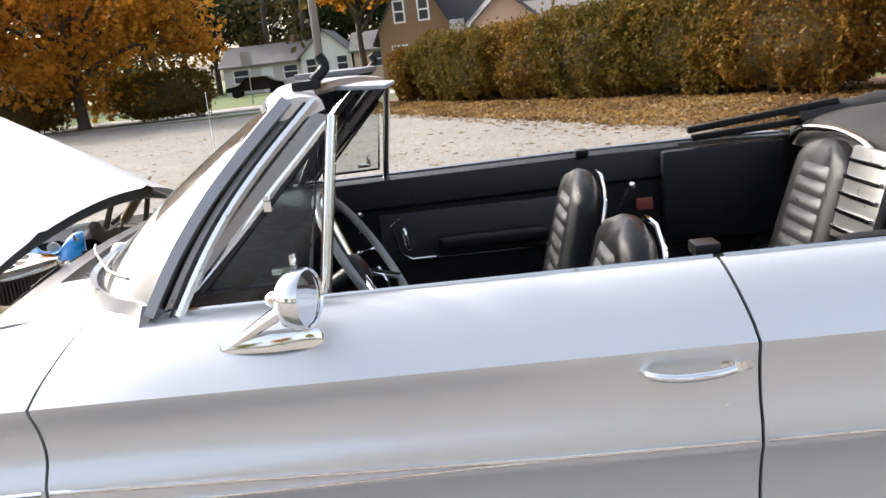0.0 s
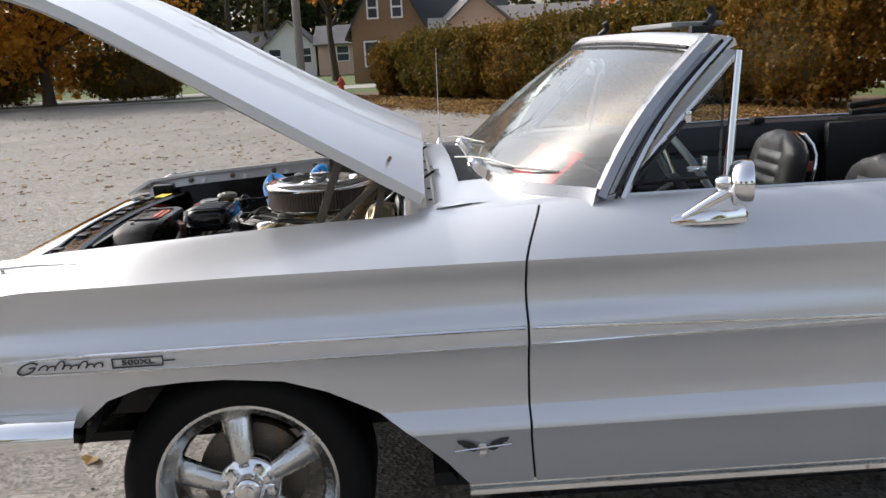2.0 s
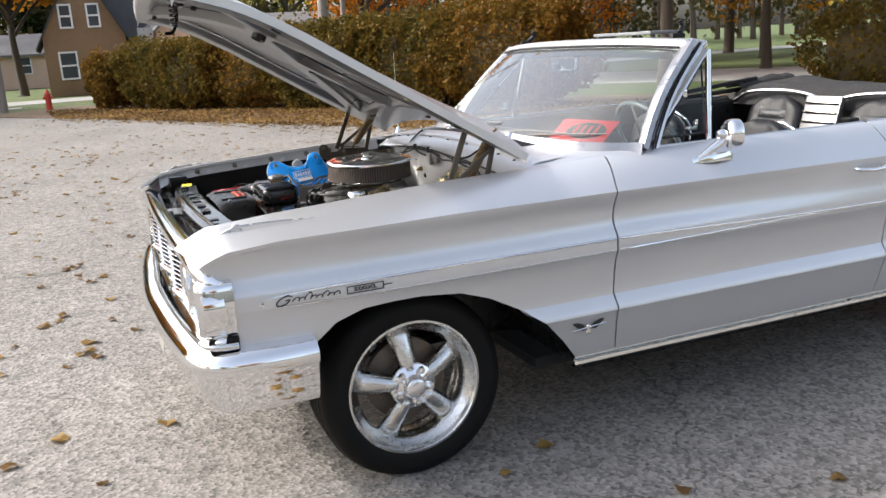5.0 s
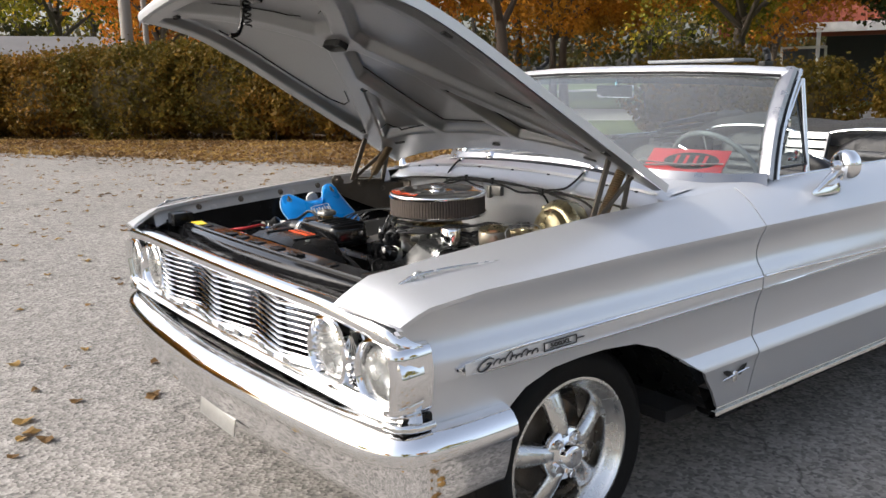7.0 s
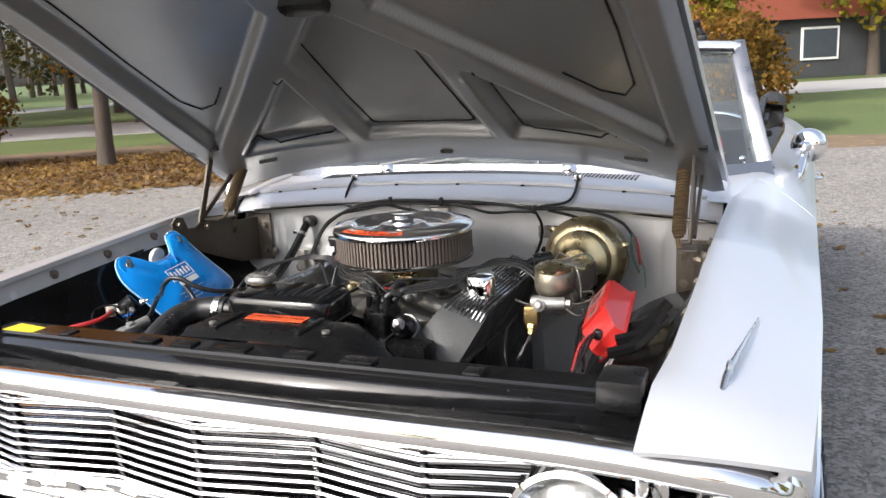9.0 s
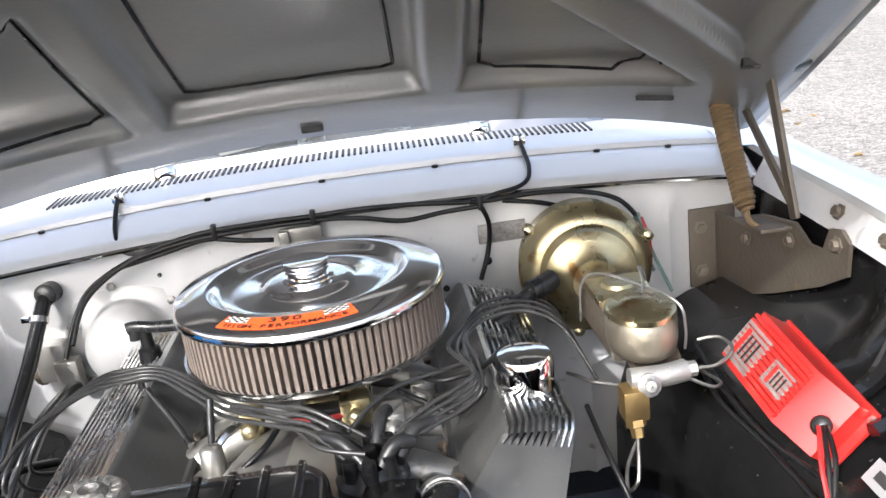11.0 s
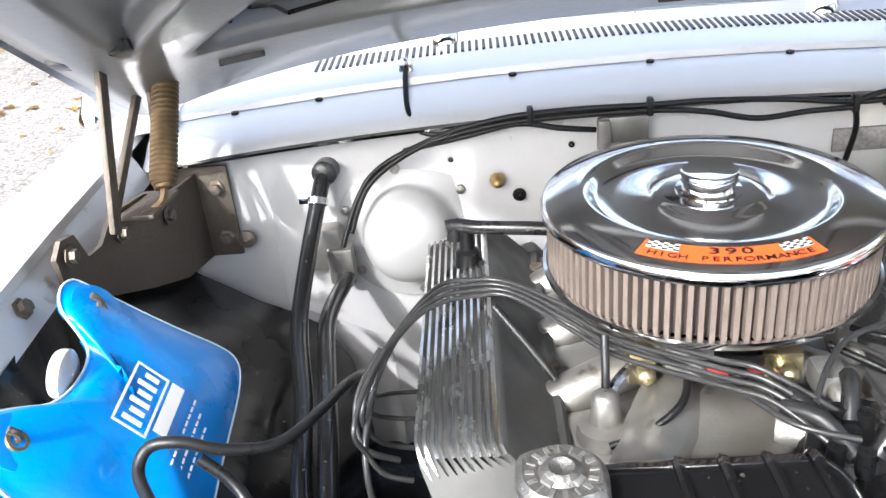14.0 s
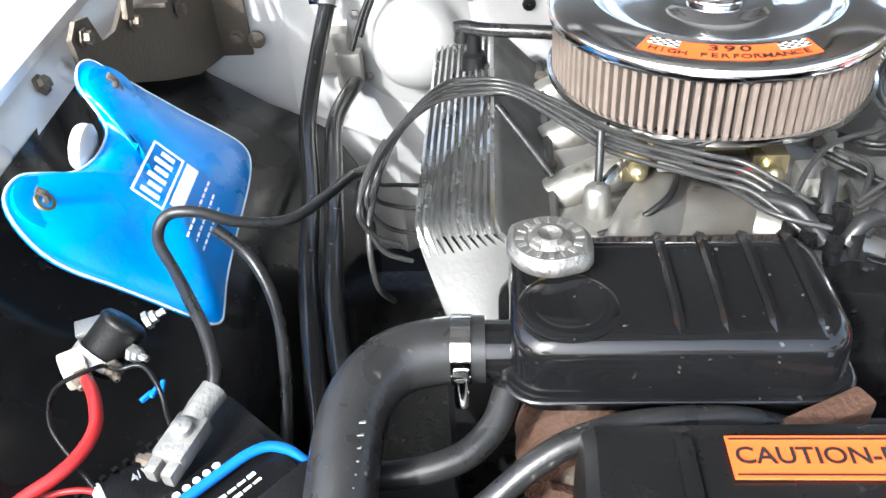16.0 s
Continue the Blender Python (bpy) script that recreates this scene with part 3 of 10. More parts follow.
def ground_leaf(r, size):
    """One lobed dry leaf, a little curled, as rows of outline points."""
    k = 11
    a = np.linspace(0, 2 * np.pi, k, endpoint=False)
    rad = size * (0.55 + 0.45 * np.abs(np.sin(a * 2.5 + 0.3))) * r.uniform(0.8, 1.15, k)
    z = 0.18 * size * np.cos(a * 2 + r.uniform(0, 6)) + 0.10 * size * r.random(k)
    return np.c_[rad * np.cos(a), rad * np.sin(a) * 0.8, z - z.min()]


def lot_leaves(name, pts, seed, label):
    r = np.random.default_rng(seed)
    verts, faces = [], []
    for x, y in pts:
        o = ground_leaf(r, r.uniform(0.024, 0.056))
        t = r.uniform(0, 6.28)
        c, s = math.cos(t), math.sin(t)
        b = len(verts)
        verts.append((x, y, 0.012))
        for px, py, pz in o:
            verts.append((x + c * px - s * py, y + s * px + c * py, 0.004 + pz))
        k = len(o)
        faces += [(b, b + 1 + i, b + 1 + (i + 1) % k) for i in range(k)]
    me = bpy.data.meshes.new(name)
    me.from_pydata(verts, [], faces)
    me.materials.append(LITTER)
    return tagged(new(name, me), label, "fallen leaves", kind="stuff")


near = np.random.default_rng(8).uniform((-9, -4), (7, 14), (1500, 2))
near = near[~((near[:, 0] > -0.75) & (near[:, 0] < 4.5) & (np.abs(near[:, 1]) < 0.8))]
lot_leaves("lot_leaves", near, 9, "scattered dry brown and yellow maple leaves on asphalt")
far = scatter([(-25, 2), (6.2, 8), (3.7, 12.9), (1.2, 18.3), (-1.6, 24), (-25, 30)], 1500, 15)
lot_leaves("far_lot_leaves", far, 10, "scattered dry brown leaves across the far asphalt")
edge = scatter([(8.6, 4.2), (6.0, 7.6), (3.2, 12.6), (0.8, 18.0), (-2, 23.6), (-1.4, 24), (1.5, 18.5), (3.9, 13.2), (6.0, 8.9), (8.6, 5.6)], 900, 16)
lot_leaves("edge_leaves", edge, 12, "yellow fallen leaves blown along the asphalt edge")

# trees
tree((9.4, 10.0), 11, 0.19, 4.5, 4.0, ORANGE_LEAF, 34000, "tree with golden orange autumn leaves and a dark trunk", 0.115, 3)
tree((14.5, 23.5), 12, 0.26, 5.0, 4.3, RED_LEAF, 34000, "maple tree with bright orange-red autumn leaves", 0.14, 4)
tree((21.5, 20.0), 12, 0.25, 5.0, 4.2, ORANGE_LEAF, 34000, "tree with golden orange autumn leaves and a dark trunk", 0.14, 5)
tree((17.8, 10.2), 9, 0.2, 4.2, 3.6, YELLOW_LEAF, 26000, "tree turning from green to yellow", 0.12, 6)
tree((24.0, 13.0), 9, 0.18, 4.0, 3.6, ORANGE_LEAF, 24000, "tree turning from green to yellow", 0.125, 16)
tree((-15.4, 36.2), 10, 0.36, 6.8, 3.9, ORANGE_LEAF, 30000, "broad tree with golden orange autumn leaves and a dark trunk", 0.26, 7, limbs=12)
tree((-25.5, 39), 10, 0.36, 6.4, 4.0, ORANGE_LEAF, 20000, "broad tree with golden orange autumn leaves and a dark trunk", 0.26, 8)
tree((-14.5, 96), 18, 0.5, 8.5, 9, GREEN_LEAF, 9000, "tall green tree behind the houses", 0.45, 9)
tree((-3, 104), 20, 0.5, 10, 10, GREEN_LEAF, 10000, "tall green tree behind the houses", 0.5, 10)
tree((8, 96), 18, 0.5, 9, 10, GREEN_LEAF, 9000, "tall green tree behind the houses", 0.45, 12)
tree((-30, 100), 18, 0.5, 9, 9, GREEN_LEAF, 9000, "tall green tree behind the houses", 0.45, 13)
tree((-3.6, 50), 12, 0.3, 3.2, 6.0, ORANGE_LEAF, 8000, "orange autumn tree beside the brick house", 0.26, 14)
tree((14, 60), 16, 0.4, 7, 7.5, YELLOW_LEAF, 9000, "tree turning from green to yellow", 0.35, 15)
tree((24, 48), 15, 0.4, 7, 7.0, GREEN_LEAF, 9000, "tall green tree across the street", 0.35, 17)
tree((34, 36), 14, 0.4, 7, 6.5, RED_LEAF, 10000, "maple tree with bright orange-red autumn leaves", 0.3, 18)
tree((42, 24), 13, 0.4, 6.5, 6.0, YELLOW_LEAF, 9000, "tree turning from green to yellow", 0.3, 19)
def far_woods():
    """Dull autumn woodland closing the view beyond the streets, trunks and leaf clumps."""
    r = np.random.default_rng(77)
    cs, sz = [], []
    bm = bmesh.new()
    for i in range(170):
        a = radians(r.uniform(-12, 132)); R = r.uniform(74, 125)
        x, y, h = R * math.cos(a), R * math.sin(a), r.uniform(9, 19)
        tube(bm, [(x, y, -0.2), (x + r.normal() * 0.3, y, h * 0.5), (x + r.normal(), y, h * 0.9)], lambda t: 0.35 * (1 - 0.8 * t), 5, 3)
        for k in range(9):
            cs.append((x + r.normal() * 2.2, y + r.normal() * 2.2, r.uniform(0.15, 1.0) * h)); sz.append(r.uniform(1.2, 2.8))
    cs, sz = np.array(cs), np.array(sz)
    idx = r.integers(0, len(cs), 60000)
    off = r.normal(size=(60000, 3)); off /= np.linalg.norm(off, axis=1)[:, None]
    pts = cs[idx] + off * (sz[idx] * r.random(60000) ** 0.5)[:, None]
    pts[:, 2] = np.maximum(pts[:, 2], 0.3)
    ob = thing("far_woods", "dull olive and brown autumn woods beyond the houses", "woods", kind="stuff")
    part("trunks", bm, BARK, ob)
    leaf_mesh("foliage", pts, 0.62, WOODS, ob)


WOODS = foliage("far_wood_leaves", (0.022, 0.026, 0.014), (0.17, 0.11, 0.03), (0.065, 0.06, 0.022))
far_woods()
tree((40, -4), 12, 0.35, 6, 5.5, YELLOW_LEAF, 9000, "tree turning from green to yellow", 0.3, 20)
tree((10.5, 31), 12, 0.28, 5.0, 4.6, RED_LEAF, 26000, "maple tree with bright orange-red autumn leaves", 0.16, 61)
tree((29, 28), 12, 0.28, 6.0, 5.0, ORANGE_LEAF, 14000, "tree with golden orange autumn leaves and a dark trunk", 0.26, 62)
tree((20, 36), 13, 0.3, 6.5, 5.5, YELLOW_LEAF, 12000, "tree turning from green to yellow", 0.28, 63)
tree((-40, 60), 14, 0.4, 8, 6.5, GREEN_LEAF, 9000, "tall green tree behind the houses", 0.4, 64)
tree((-22, 84), 15, 0.4, 8, 7, GREEN_LEAF, 9000, "tall green tree behind the houses", 0.4, 65)
tree((-8, 88), 14, 0.4, 7, 6, GREEN_LEAF, 9000, "tall green tree behind the houses", 0.4, 66)
tree((20.5, 2.2), 6, 0.12, 2.9, 3.0, YELLOW_LEAF, 12000, "round tree with yellow-green leaves beside the red building", 0.13, 22, squash=0.95)
tree((24, 9.2), 5, 0.06, 1.35, 3.2, GREEN_LEAF, 2400, "thin young tree in front of the red building", 0.14, 21, squash=1.2)
# unseen trees added behind the viewer, which with the lawns the chrome and paint reflect
for k, (x, y) in enumerate([(-26, -34), (-6, -40), (14, -38), (-48, -12), (-46, 16)]):
    tree((x, y), 14, 0.4, 7, 6.5, ORANGE_LEAF if k % 2 else YELLOW_LEAF, 6000, "large unseen autumn tree added at the lot edge for reflections", 0.4, 30 + k)


def house(at, w, d, h, roof_h, turn, wall_m, roof_m, label, windows=(), gable_front=False, chimney=False, door=None):
    """A house: walls, pitched roof with overhang, windows with frames and panes."""
    ob = thing("house", label, "house", (at[0], at[1], 0), "houses")
    R = Matrix.Rotation(radians(turn), 4, "Z")
    bm = bmesh.new()
    box(bm, (0, 0, h / 2), (w, d, h))
    ax = (w / 2, d / 2)
    if gable_front:
        for y in (-d / 2, d / 2):
            bm.faces.new([bm.verts.new(p) for p in ((-w / 2, y, h), (w / 2, y, h), (0, y, h + roof_h))])
    else:
        for x in (-w / 2, w / 2):
            bm.faces.new([bm.verts.new(p) for p in ((x, -d / 2, h), (x, d / 2, h), (x, 0, h + roof_h))])
    bmesh.ops.transform(bm, matrix=R, verts=bm.verts[:])
    part("wall", bm, wall_m, ob, smooth=False)
    bm = bmesh.new()
    o, t = 0.35, 0.14
    if gable_front:
        prof = [(-w / 2 - o, h - o * roof_h / (w / 2)), (0, h + roof_h + 0.02), (w / 2 + o, h - o * roof_h / (w / 2))]
        pts = [[(x, y, z) for x, z in prof] + [(x, y, z + t) for x, z in prof[::-1]] for y in (-d / 2 - o, d / 2 + o)]
    else:
        prof = [(-d / 2 - o, h - o * roof_h / (d / 2)), (0, h + roof_h + 0.02), (d / 2 + o, h - o * roof_h / (d / 2))]
        pts = [[(x, y, z) for y, z in prof] + [(x, y, z + t) for y, z in prof[::-1]] for x in (-w / 2 - o, w / 2 + o)]
    vs = grid(bm, pts, close_v=True)
    for q in vs:
        bm.faces.new((q[0], q[1], q[4], q[5])); bm.faces.new((q[1], q[2], q[3], q[4]))
    bmesh.ops.transform(bm, matrix=R, verts=bm.verts[:])
    part("roof", bm, roof_m, ob, smooth=False)
    for (x, z, ww, hh) in windows:
        bm = bmesh.new()
        for sx in (-1, 1):
            box(bm, (x + sx * (ww / 2), -d / 2 - 0.03, z), (0.09, 0.08, hh + 0.09))
        for sz in (-1, 0, 1):
            box(bm, (x, -d / 2 - 0.03, z + sz * hh / 2), (ww, 0.07, 0.09))
        bmesh.ops.transform(bm, matrix=R, verts=bm.verts[:])
        win = part("window", bm, WHITE_PAINT, ob, smooth=False)
        bm = bmesh.new()
        box(bm, (x, -d / 2 - 0.012, z), (ww, 0.02, hh))
        bmesh.ops.transform(bm, matrix=R, verts=bm.verts[:])
        part("pane", bm, PANE, win, smooth=False)
    if door:
        x, ww, hh = door
        bm = bmesh.new()
        box(bm, (x, -d / 2 - 0.03, hh / 2), (ww, 0.06, hh))
        bmesh.ops.transform(bm, matrix=R, verts=bm.verts[:])
        part("door", bm, WHITE_PAINT, ob, smooth=False)
    if chimney:
        bm = bmesh.new()
        box(bm, (w * 0.28, 0, h + roof_h * 0.8), (0.7, 0.7, roof_h * 1.3))
        bmesh.ops.transform(bm, matrix=R, verts=bm.verts[:])
        part("chimney", bm, BRICK, ob, smooth=False)
    return ob


house((-0.15, 47), 3.9, 6, 2.9, 3.6, 0, BRICK, DARK_SHINGLE, "tan brick house with a steep dark gable roof", [(-0.75, 3.9, 0.55, 1.1), (0.55, 3.9, 0.55, 1.1), (-0.9, 1.5, 0.8, 1.3)], gable_front=True)
house((3.2, 49.5), 6.4, 7, 3.0, 3.6, 0, BRICK, DARK_SHINGLE, "brick wing with a tall dark shingle roof", [(1.2, 1.6, 0.9, 1.2)])
house((4.3, 43.5), 2.9, 5, 2.9, 1.25, 4, PEACH, SHINGLE, "small peach sided house with a low gable roof", [(0.5, 1.5, 0.8, 1.0)], gable_front=True)
house((9.2, 46), 7.5, 7, 2.5, 1.1, 2, PEACH, SHINGLE, "low house with a long grey roof", [(0, 1.5, 1.6, 1.1)])
house((-14.0, 74), 7.5, 7, 2.4, 1.5, 0, GREY_SIDING, SHINGLE, "pale ranch house with a grey shingle roof", [(-2.2, 1.5, 1.4, 1.1), (2.0, 1.5, 1.2, 1.1)], chimney=True, door=(0, 1, 2.1))
house((-8.6, 72), 4.2, 7, 2.5, 1.9, 0, WHITE_PAINT, SHINGLE, "white sided house with a grey gable roof", [(-1.2, 1.7, 1.0, 1.2), (1.3, 1.7, 0.9, 1.2)], gable_front=True)
house((-4.2, 71), 4, 7, 2.5, 1.4, 0, PEACH, SHINGLE, "beige house with a grey roof", [(0, 1.7, 1.0, 1.2)])
house((-34, 62), 9, 8, 3.0, 2.0, 0, GREY_SIDING, SHINGLE, "pale house behind the orange trees", [(0, 1.7, 1.4, 1.2)])


def long_building():
    ob = thing("low_building", "long red brick building with a white fascia over the porch", "building", (33, 10, 0))
    m = frame_m((27.0, 17.5, 0), (7.6, -15.2, 0), (1, 0.5, 0))
    L = 26
    def add(name, c, s, mat_, parent=ob, label=""):
        bm = bmesh.new()
        box(bm, c, s)
        bmesh.ops.transform(bm, matrix=m, verts=bm.verts[:])
        return part(name, bm, mat_, parent, label, smooth=False)
    add("wall", (L / 2 + 2, 2.6, 1.25), (L - 4, 0.3, 2.5), DARK_SHINGLE)
    add("upper_wall", (L / 2, 2.2, 5.0), (L, 0.3, 5.0), RED_WALL)
    add("roof", (L / 2, 5.2, 7.4), (L + 0.6, 7, 0.25), DARK_SHINGLE)
    add("fascia", (7.3, -0.1, 2.76), (9.4, 0.14, 0.34), WHITE_PAINT)
    add("canopy", (7.3, 1.0, 2.84), (9.4, 2.06, 0.10), WHITE_PAINT)
    for k in (3.8, 8.0, 11.7):
        add("post", (k, 0.05, 1.29), (0.14, 0.14, 2.6), WHITE_PAINT)
    for k in range(5):
        w = add("window", (3.2 + k * 4.9, 2.42, 1.45), (1.7, 0.08, 1.4), WHITE_PAINT)
        add("pane", (3.2 + k * 4.9, 2.39, 1.45), (1.5, 0.06, 1.2), PANE, w)
        w = add("window", (1.9 + k * 5.2, 2.03, 6.1), (1.5, 0.08, 1.4), WHITE_PAINT)
        add("pane", (1.9 + k * 5.2, 2.00, 6.1), (1.3, 0.06, 1.2), PANE, w)
    seat_at(ob, (33, 10, 0))


long_building()


def utility_pole(at, h, r, label):
    ob = thing("utility_pole", label, "pole", (at[0], at[1], 0), "utility poles")
    bm = bmesh.new()
    tube(bm, [(0, 0, -0.3), (0.02, 0, h * 0.5), (0, 0, h)], lambda t: r * (1 - 0.25 * t), 12, 3)
    part("shaft", bm, POLE_WOOD, ob)
    bm = bmesh.new()
    box(bm, (0, -r, h - 0.8), (2.2, 0.1, 0.12))
    part("crossarm", bm, POLE_WOOD, ob, smooth=False)


utility_pole((-3.4, 30.5), 10, 0.17, "weathered grey wooden utility pole by the street")
utility_pole((5.9, 21.0), 10, 0.17, "weathered grey wooden utility pole behind the hedge")
utility_pole((7.1, 23.0), 8, 0.09, "thin grey pole behind the hedge")


def hydrant(at):
    ob = thing("fire_hydrant", "small red fire hydrant on the lawn", "hydrant", (at[0], at[1], 0))
    bm = bmesh.new()
    lathe(bm, [(0.001, 0), (0.15, 0), (0.15, 0.04), (0.10, 0.05), (0.10, 0.5), (0.13, 0.51), (0.13, 0.54), (0.11, 0.56), (0.07, 0.65), (0.03, 0.68), (0.03, 0.72), (0.001, 0.72)], seg=16)
    part("barrel", bm, HYDRANT, ob)
    for a in (0, 90, 180):
        bm = bmesh.new()
        lathe(bm, [(0.001, 0.08), (0.05, 0.08), (0.055, 0.15), (0.03, 0.17), (0.001, 0.17)], Matrix.Translation((0, 0, 0.42)) @ Matrix.Rotation(radians(a), 4, "Z") @ Matrix.Rotation(radians(90), 4, "Y"), 10)
        part("outlet_cap", bm, HYDRANT, ob)


hydrant((-1.9, 30.5))


def road_sign(at, turn, label):
    ob = thing("road_sign", label, "sign", (at[0], at[1], 0), "road signs")
    bm = bmesh.new()
    box(bm, (0, 0, 1.25), (0.05, 0.05, 2.7), bevel=0.008)
    part("post", bm, SIGN_GREY, ob)
    bm = bmesh.new()
    box(bm, (0, -0.04, 2.45), (0.62, 0.01, 0.75), Matrix.Rotation(radians(turn), 4, "Z"), bevel=0.004)
    part("panel", bm, SIGN_GREY, ob)


road_sign((2.0, 34.0), 10, "grey road sign on a post seen from its back")
road_sign((-9.6, 45), 0, "grey road sign on a post seen from its back")


def parked_car(at, turn):
    ob = thing("parked_car", "dark car parked by the far houses", "car", (at[0], at[1], 0))
    bm = bmesh.new()
    prof = [(-2.2, 0.45), (-2.15, 0.75), (-1.2, 0.88), (-0.6, 1.38), (0.9, 1.4), (1.6, 0.95), (2.2, 0.85), (2.25, 0.4)]
    prism(bm, prof, 1.7, Matrix.Rotation(radians(90), 4, "X") @ Matrix.Translation((0, 0, -0.85)))
    bmesh.ops.bevel(bm, geom=bm.edges[:], offset=0.06, segments=2, affect="EDGES")
    part("body", bm, BLACK_GLOSS, ob)
    for x in (-1.4, 1.4):
        for y in (-0.8, 0.8):
            bm = bmesh.new()
            lathe(bm, [(0.001, -0.1), (0.32, -0.1), (0.32, 0.1), (0.001, 0.1)], Matrix.Translation((x, y, 0.31)) @ Matrix.Rotation(radians(90), 4, "X"), 20)
            part("wheel", bm, TYRE, ob)
    ob.rotation_euler[2] = radians(turn)


parked_car((-13.2, 62), 4)
parked_car((-20.4, 63), 4)

# ---- the convertible: front axle at the origin, nose towards -x, driver's side at -y ----
car = thing("convertible_car", "silver 1960s convertible, hood open and roof folded, on asphalt", "car")

W_TAB = [(-0.70, 0.952), (-0.5, 0.966), (-0.2, 0.975), (0.5, 0.98), (1.0, 0.985), (2.1, 1.0), (3.0, 1.0), (4.0, 0.97), (4.36, 0.94)]
YIN_TAB = [(-0.70, 0.735), (-0.5, 0.755), (0.6, 0.765), (0.78, 0.79), (0.98, 0.838), (2.1, 0.876), (2.5, 0.875), (3.2, 0.84), (4.36, 0.80)]
ZIN_TAB = [(-0.70, 0.918), (-0.66, 0.948), (-0.61, 0.975), (-0.44, 0.993), (-0.13, 1.011), (0.19, 1.029), (0.44, 1.037), (0.6, 1.045), (0.8, 1.067), (2.1, 1.073), (2.6, 1.07), (3.4, 1.04), (4.36, 0.98)]
CREASE = [(-0.70, 0.898), (-0.62, 0.930), (-0.45, 0.947), (0.1, 0.955), (0.75, 0.953), (2.1, 0.945), (4.36, 0.92)]
NOSE = [(0.55, -0.652), (0.667, -0.640), (0.70, -0.622), (0.754, -0.602), (0.834, -0.632), (0.88, -0.668), (0.90, -0.686), (0.93, -0.69), (1.1, -0.69)]
LEVELS = [(0.940, 0.003), (0.920, 0.014), (0.900, 0.022), (0.880, 0.0275), (0.860, 0.030), (0.842, 0.0285), (0.828, 0.0235), (0.815, 0.0155), (0.803, 0.007), (0.790, 0.001), (0.785, 0.0), (0.744, 0.0), (0.736, 0.003), (0.72, 0.010), (0.69, 0.018), (0.65, 0.025), (0.61, 0.0295), (0.582, 0.0315), (0.572, 0.030), (0.555, 0.018), (0.538, 0.006), (0.528, 0.001), (0.520, 0.0), (0.512, 0.003), (0.49, 0.011), (0.44, 0.024), (0.385, 0.037), (0.352, 0.046)]
FRONT_ARCH = [(-0.70, 0.60), (-0.37, 0.585), (-0.356, 0.60), (-0.291, 0.655), (-0.2, 0.688), (-0.1, 0.695), (0.0, 0.695), (0.14, 0.680), (0.245, 0.643), (0.373, 0.575), (0.455, 0.515), (0.53, 0.43), (0.585, 0.352), (0.60, 0.352), (2.45, 0.352), (2.50, 0.40), (2.62, 0.55), (2.78, 0.62), (3.02, 0.64), (3.26, 0.62), (3.40, 0.55), (3.46, 0.45), (3.5, 0.38), (4.36, 0.42)]


def side_point(x, k, side):
    """Point k of the body side at station x: shoulder first, then the flank down to the sill or arch."""
    W, yi, zi, zc = lerp_table(W_TAB, x), lerp_table(YIN_TAB, x), lerp_table(ZIN_TAB, x), lerp_table(CREASE, x)
    zb = lerp_table(FRONT_ARCH, x)
    if k < 8:
        u = k / 7
        y, z = yi + (W - yi) * u, zi - (zi - zc) * u ** 1.65
    else:
        z, off = LEVELS[k - 8]
        if z > 0.79:      # the cove above the spear dies out towards the rear of the door
            off *= float(np.interp(x, (0.9, 1.9), (1.0, 0.3)))
        z = min(z, zc - 0.012 - 0.0015 * (k - 8))
        if z < zb:
            z = zb
            zs = [l[0] for l in LEVELS][::-1]
            off = float(np.interp(zb, zs, [l[1] for l in LEVELS][::-1]))
        y = W - off
    if x < -0.45:
        xf = lerp_table(NOSE, z)
        x = -0.45 + (x + 0.45) * (-0.45 - xf) / 0.25
        x -= max(0.0, 0.95 - y) * 0.20 * max(0, (-0.45 - x) / 0.24)
    return Vector((x, side * y, z))


def side_rows(x0, x1, side, bow=None):
    xs = sorted(set([x0, x1] + [x for x in np.arange(-0.68, 4.36, 0.035) if x0 + 0.008 < x < x1 - 0.008] + [x for x, _ in FRONT_ARCH if x0 + 0.004 < x < x1 - 0.004]))
    rows = []
    for x in xs:
        row = []
        for k in range(8 + len(LEVELS)):
            q = side_point(x, k, side)
            if bow:
                q.x += bow(q.z, (x - x0) / (x1 - x0))
            row.append(q)
        rows.append(row)
    return rows


def gap_bow(z):
    """The front door gap: upright on the flank, leaning back towards the windshield above the crease."""
    return 0.068 * max(0.0, (z - 0.95) / 0.118) ** 1.3 + 0.012 * max(0, (0.5 - z) / 0.15)


def rear_bow(z):
    return -0.03 * max(0.0, (z - 0.95) / 0.12) ** 1.2 - 0.02 * max(0, (0.6 - z) / 0.25)


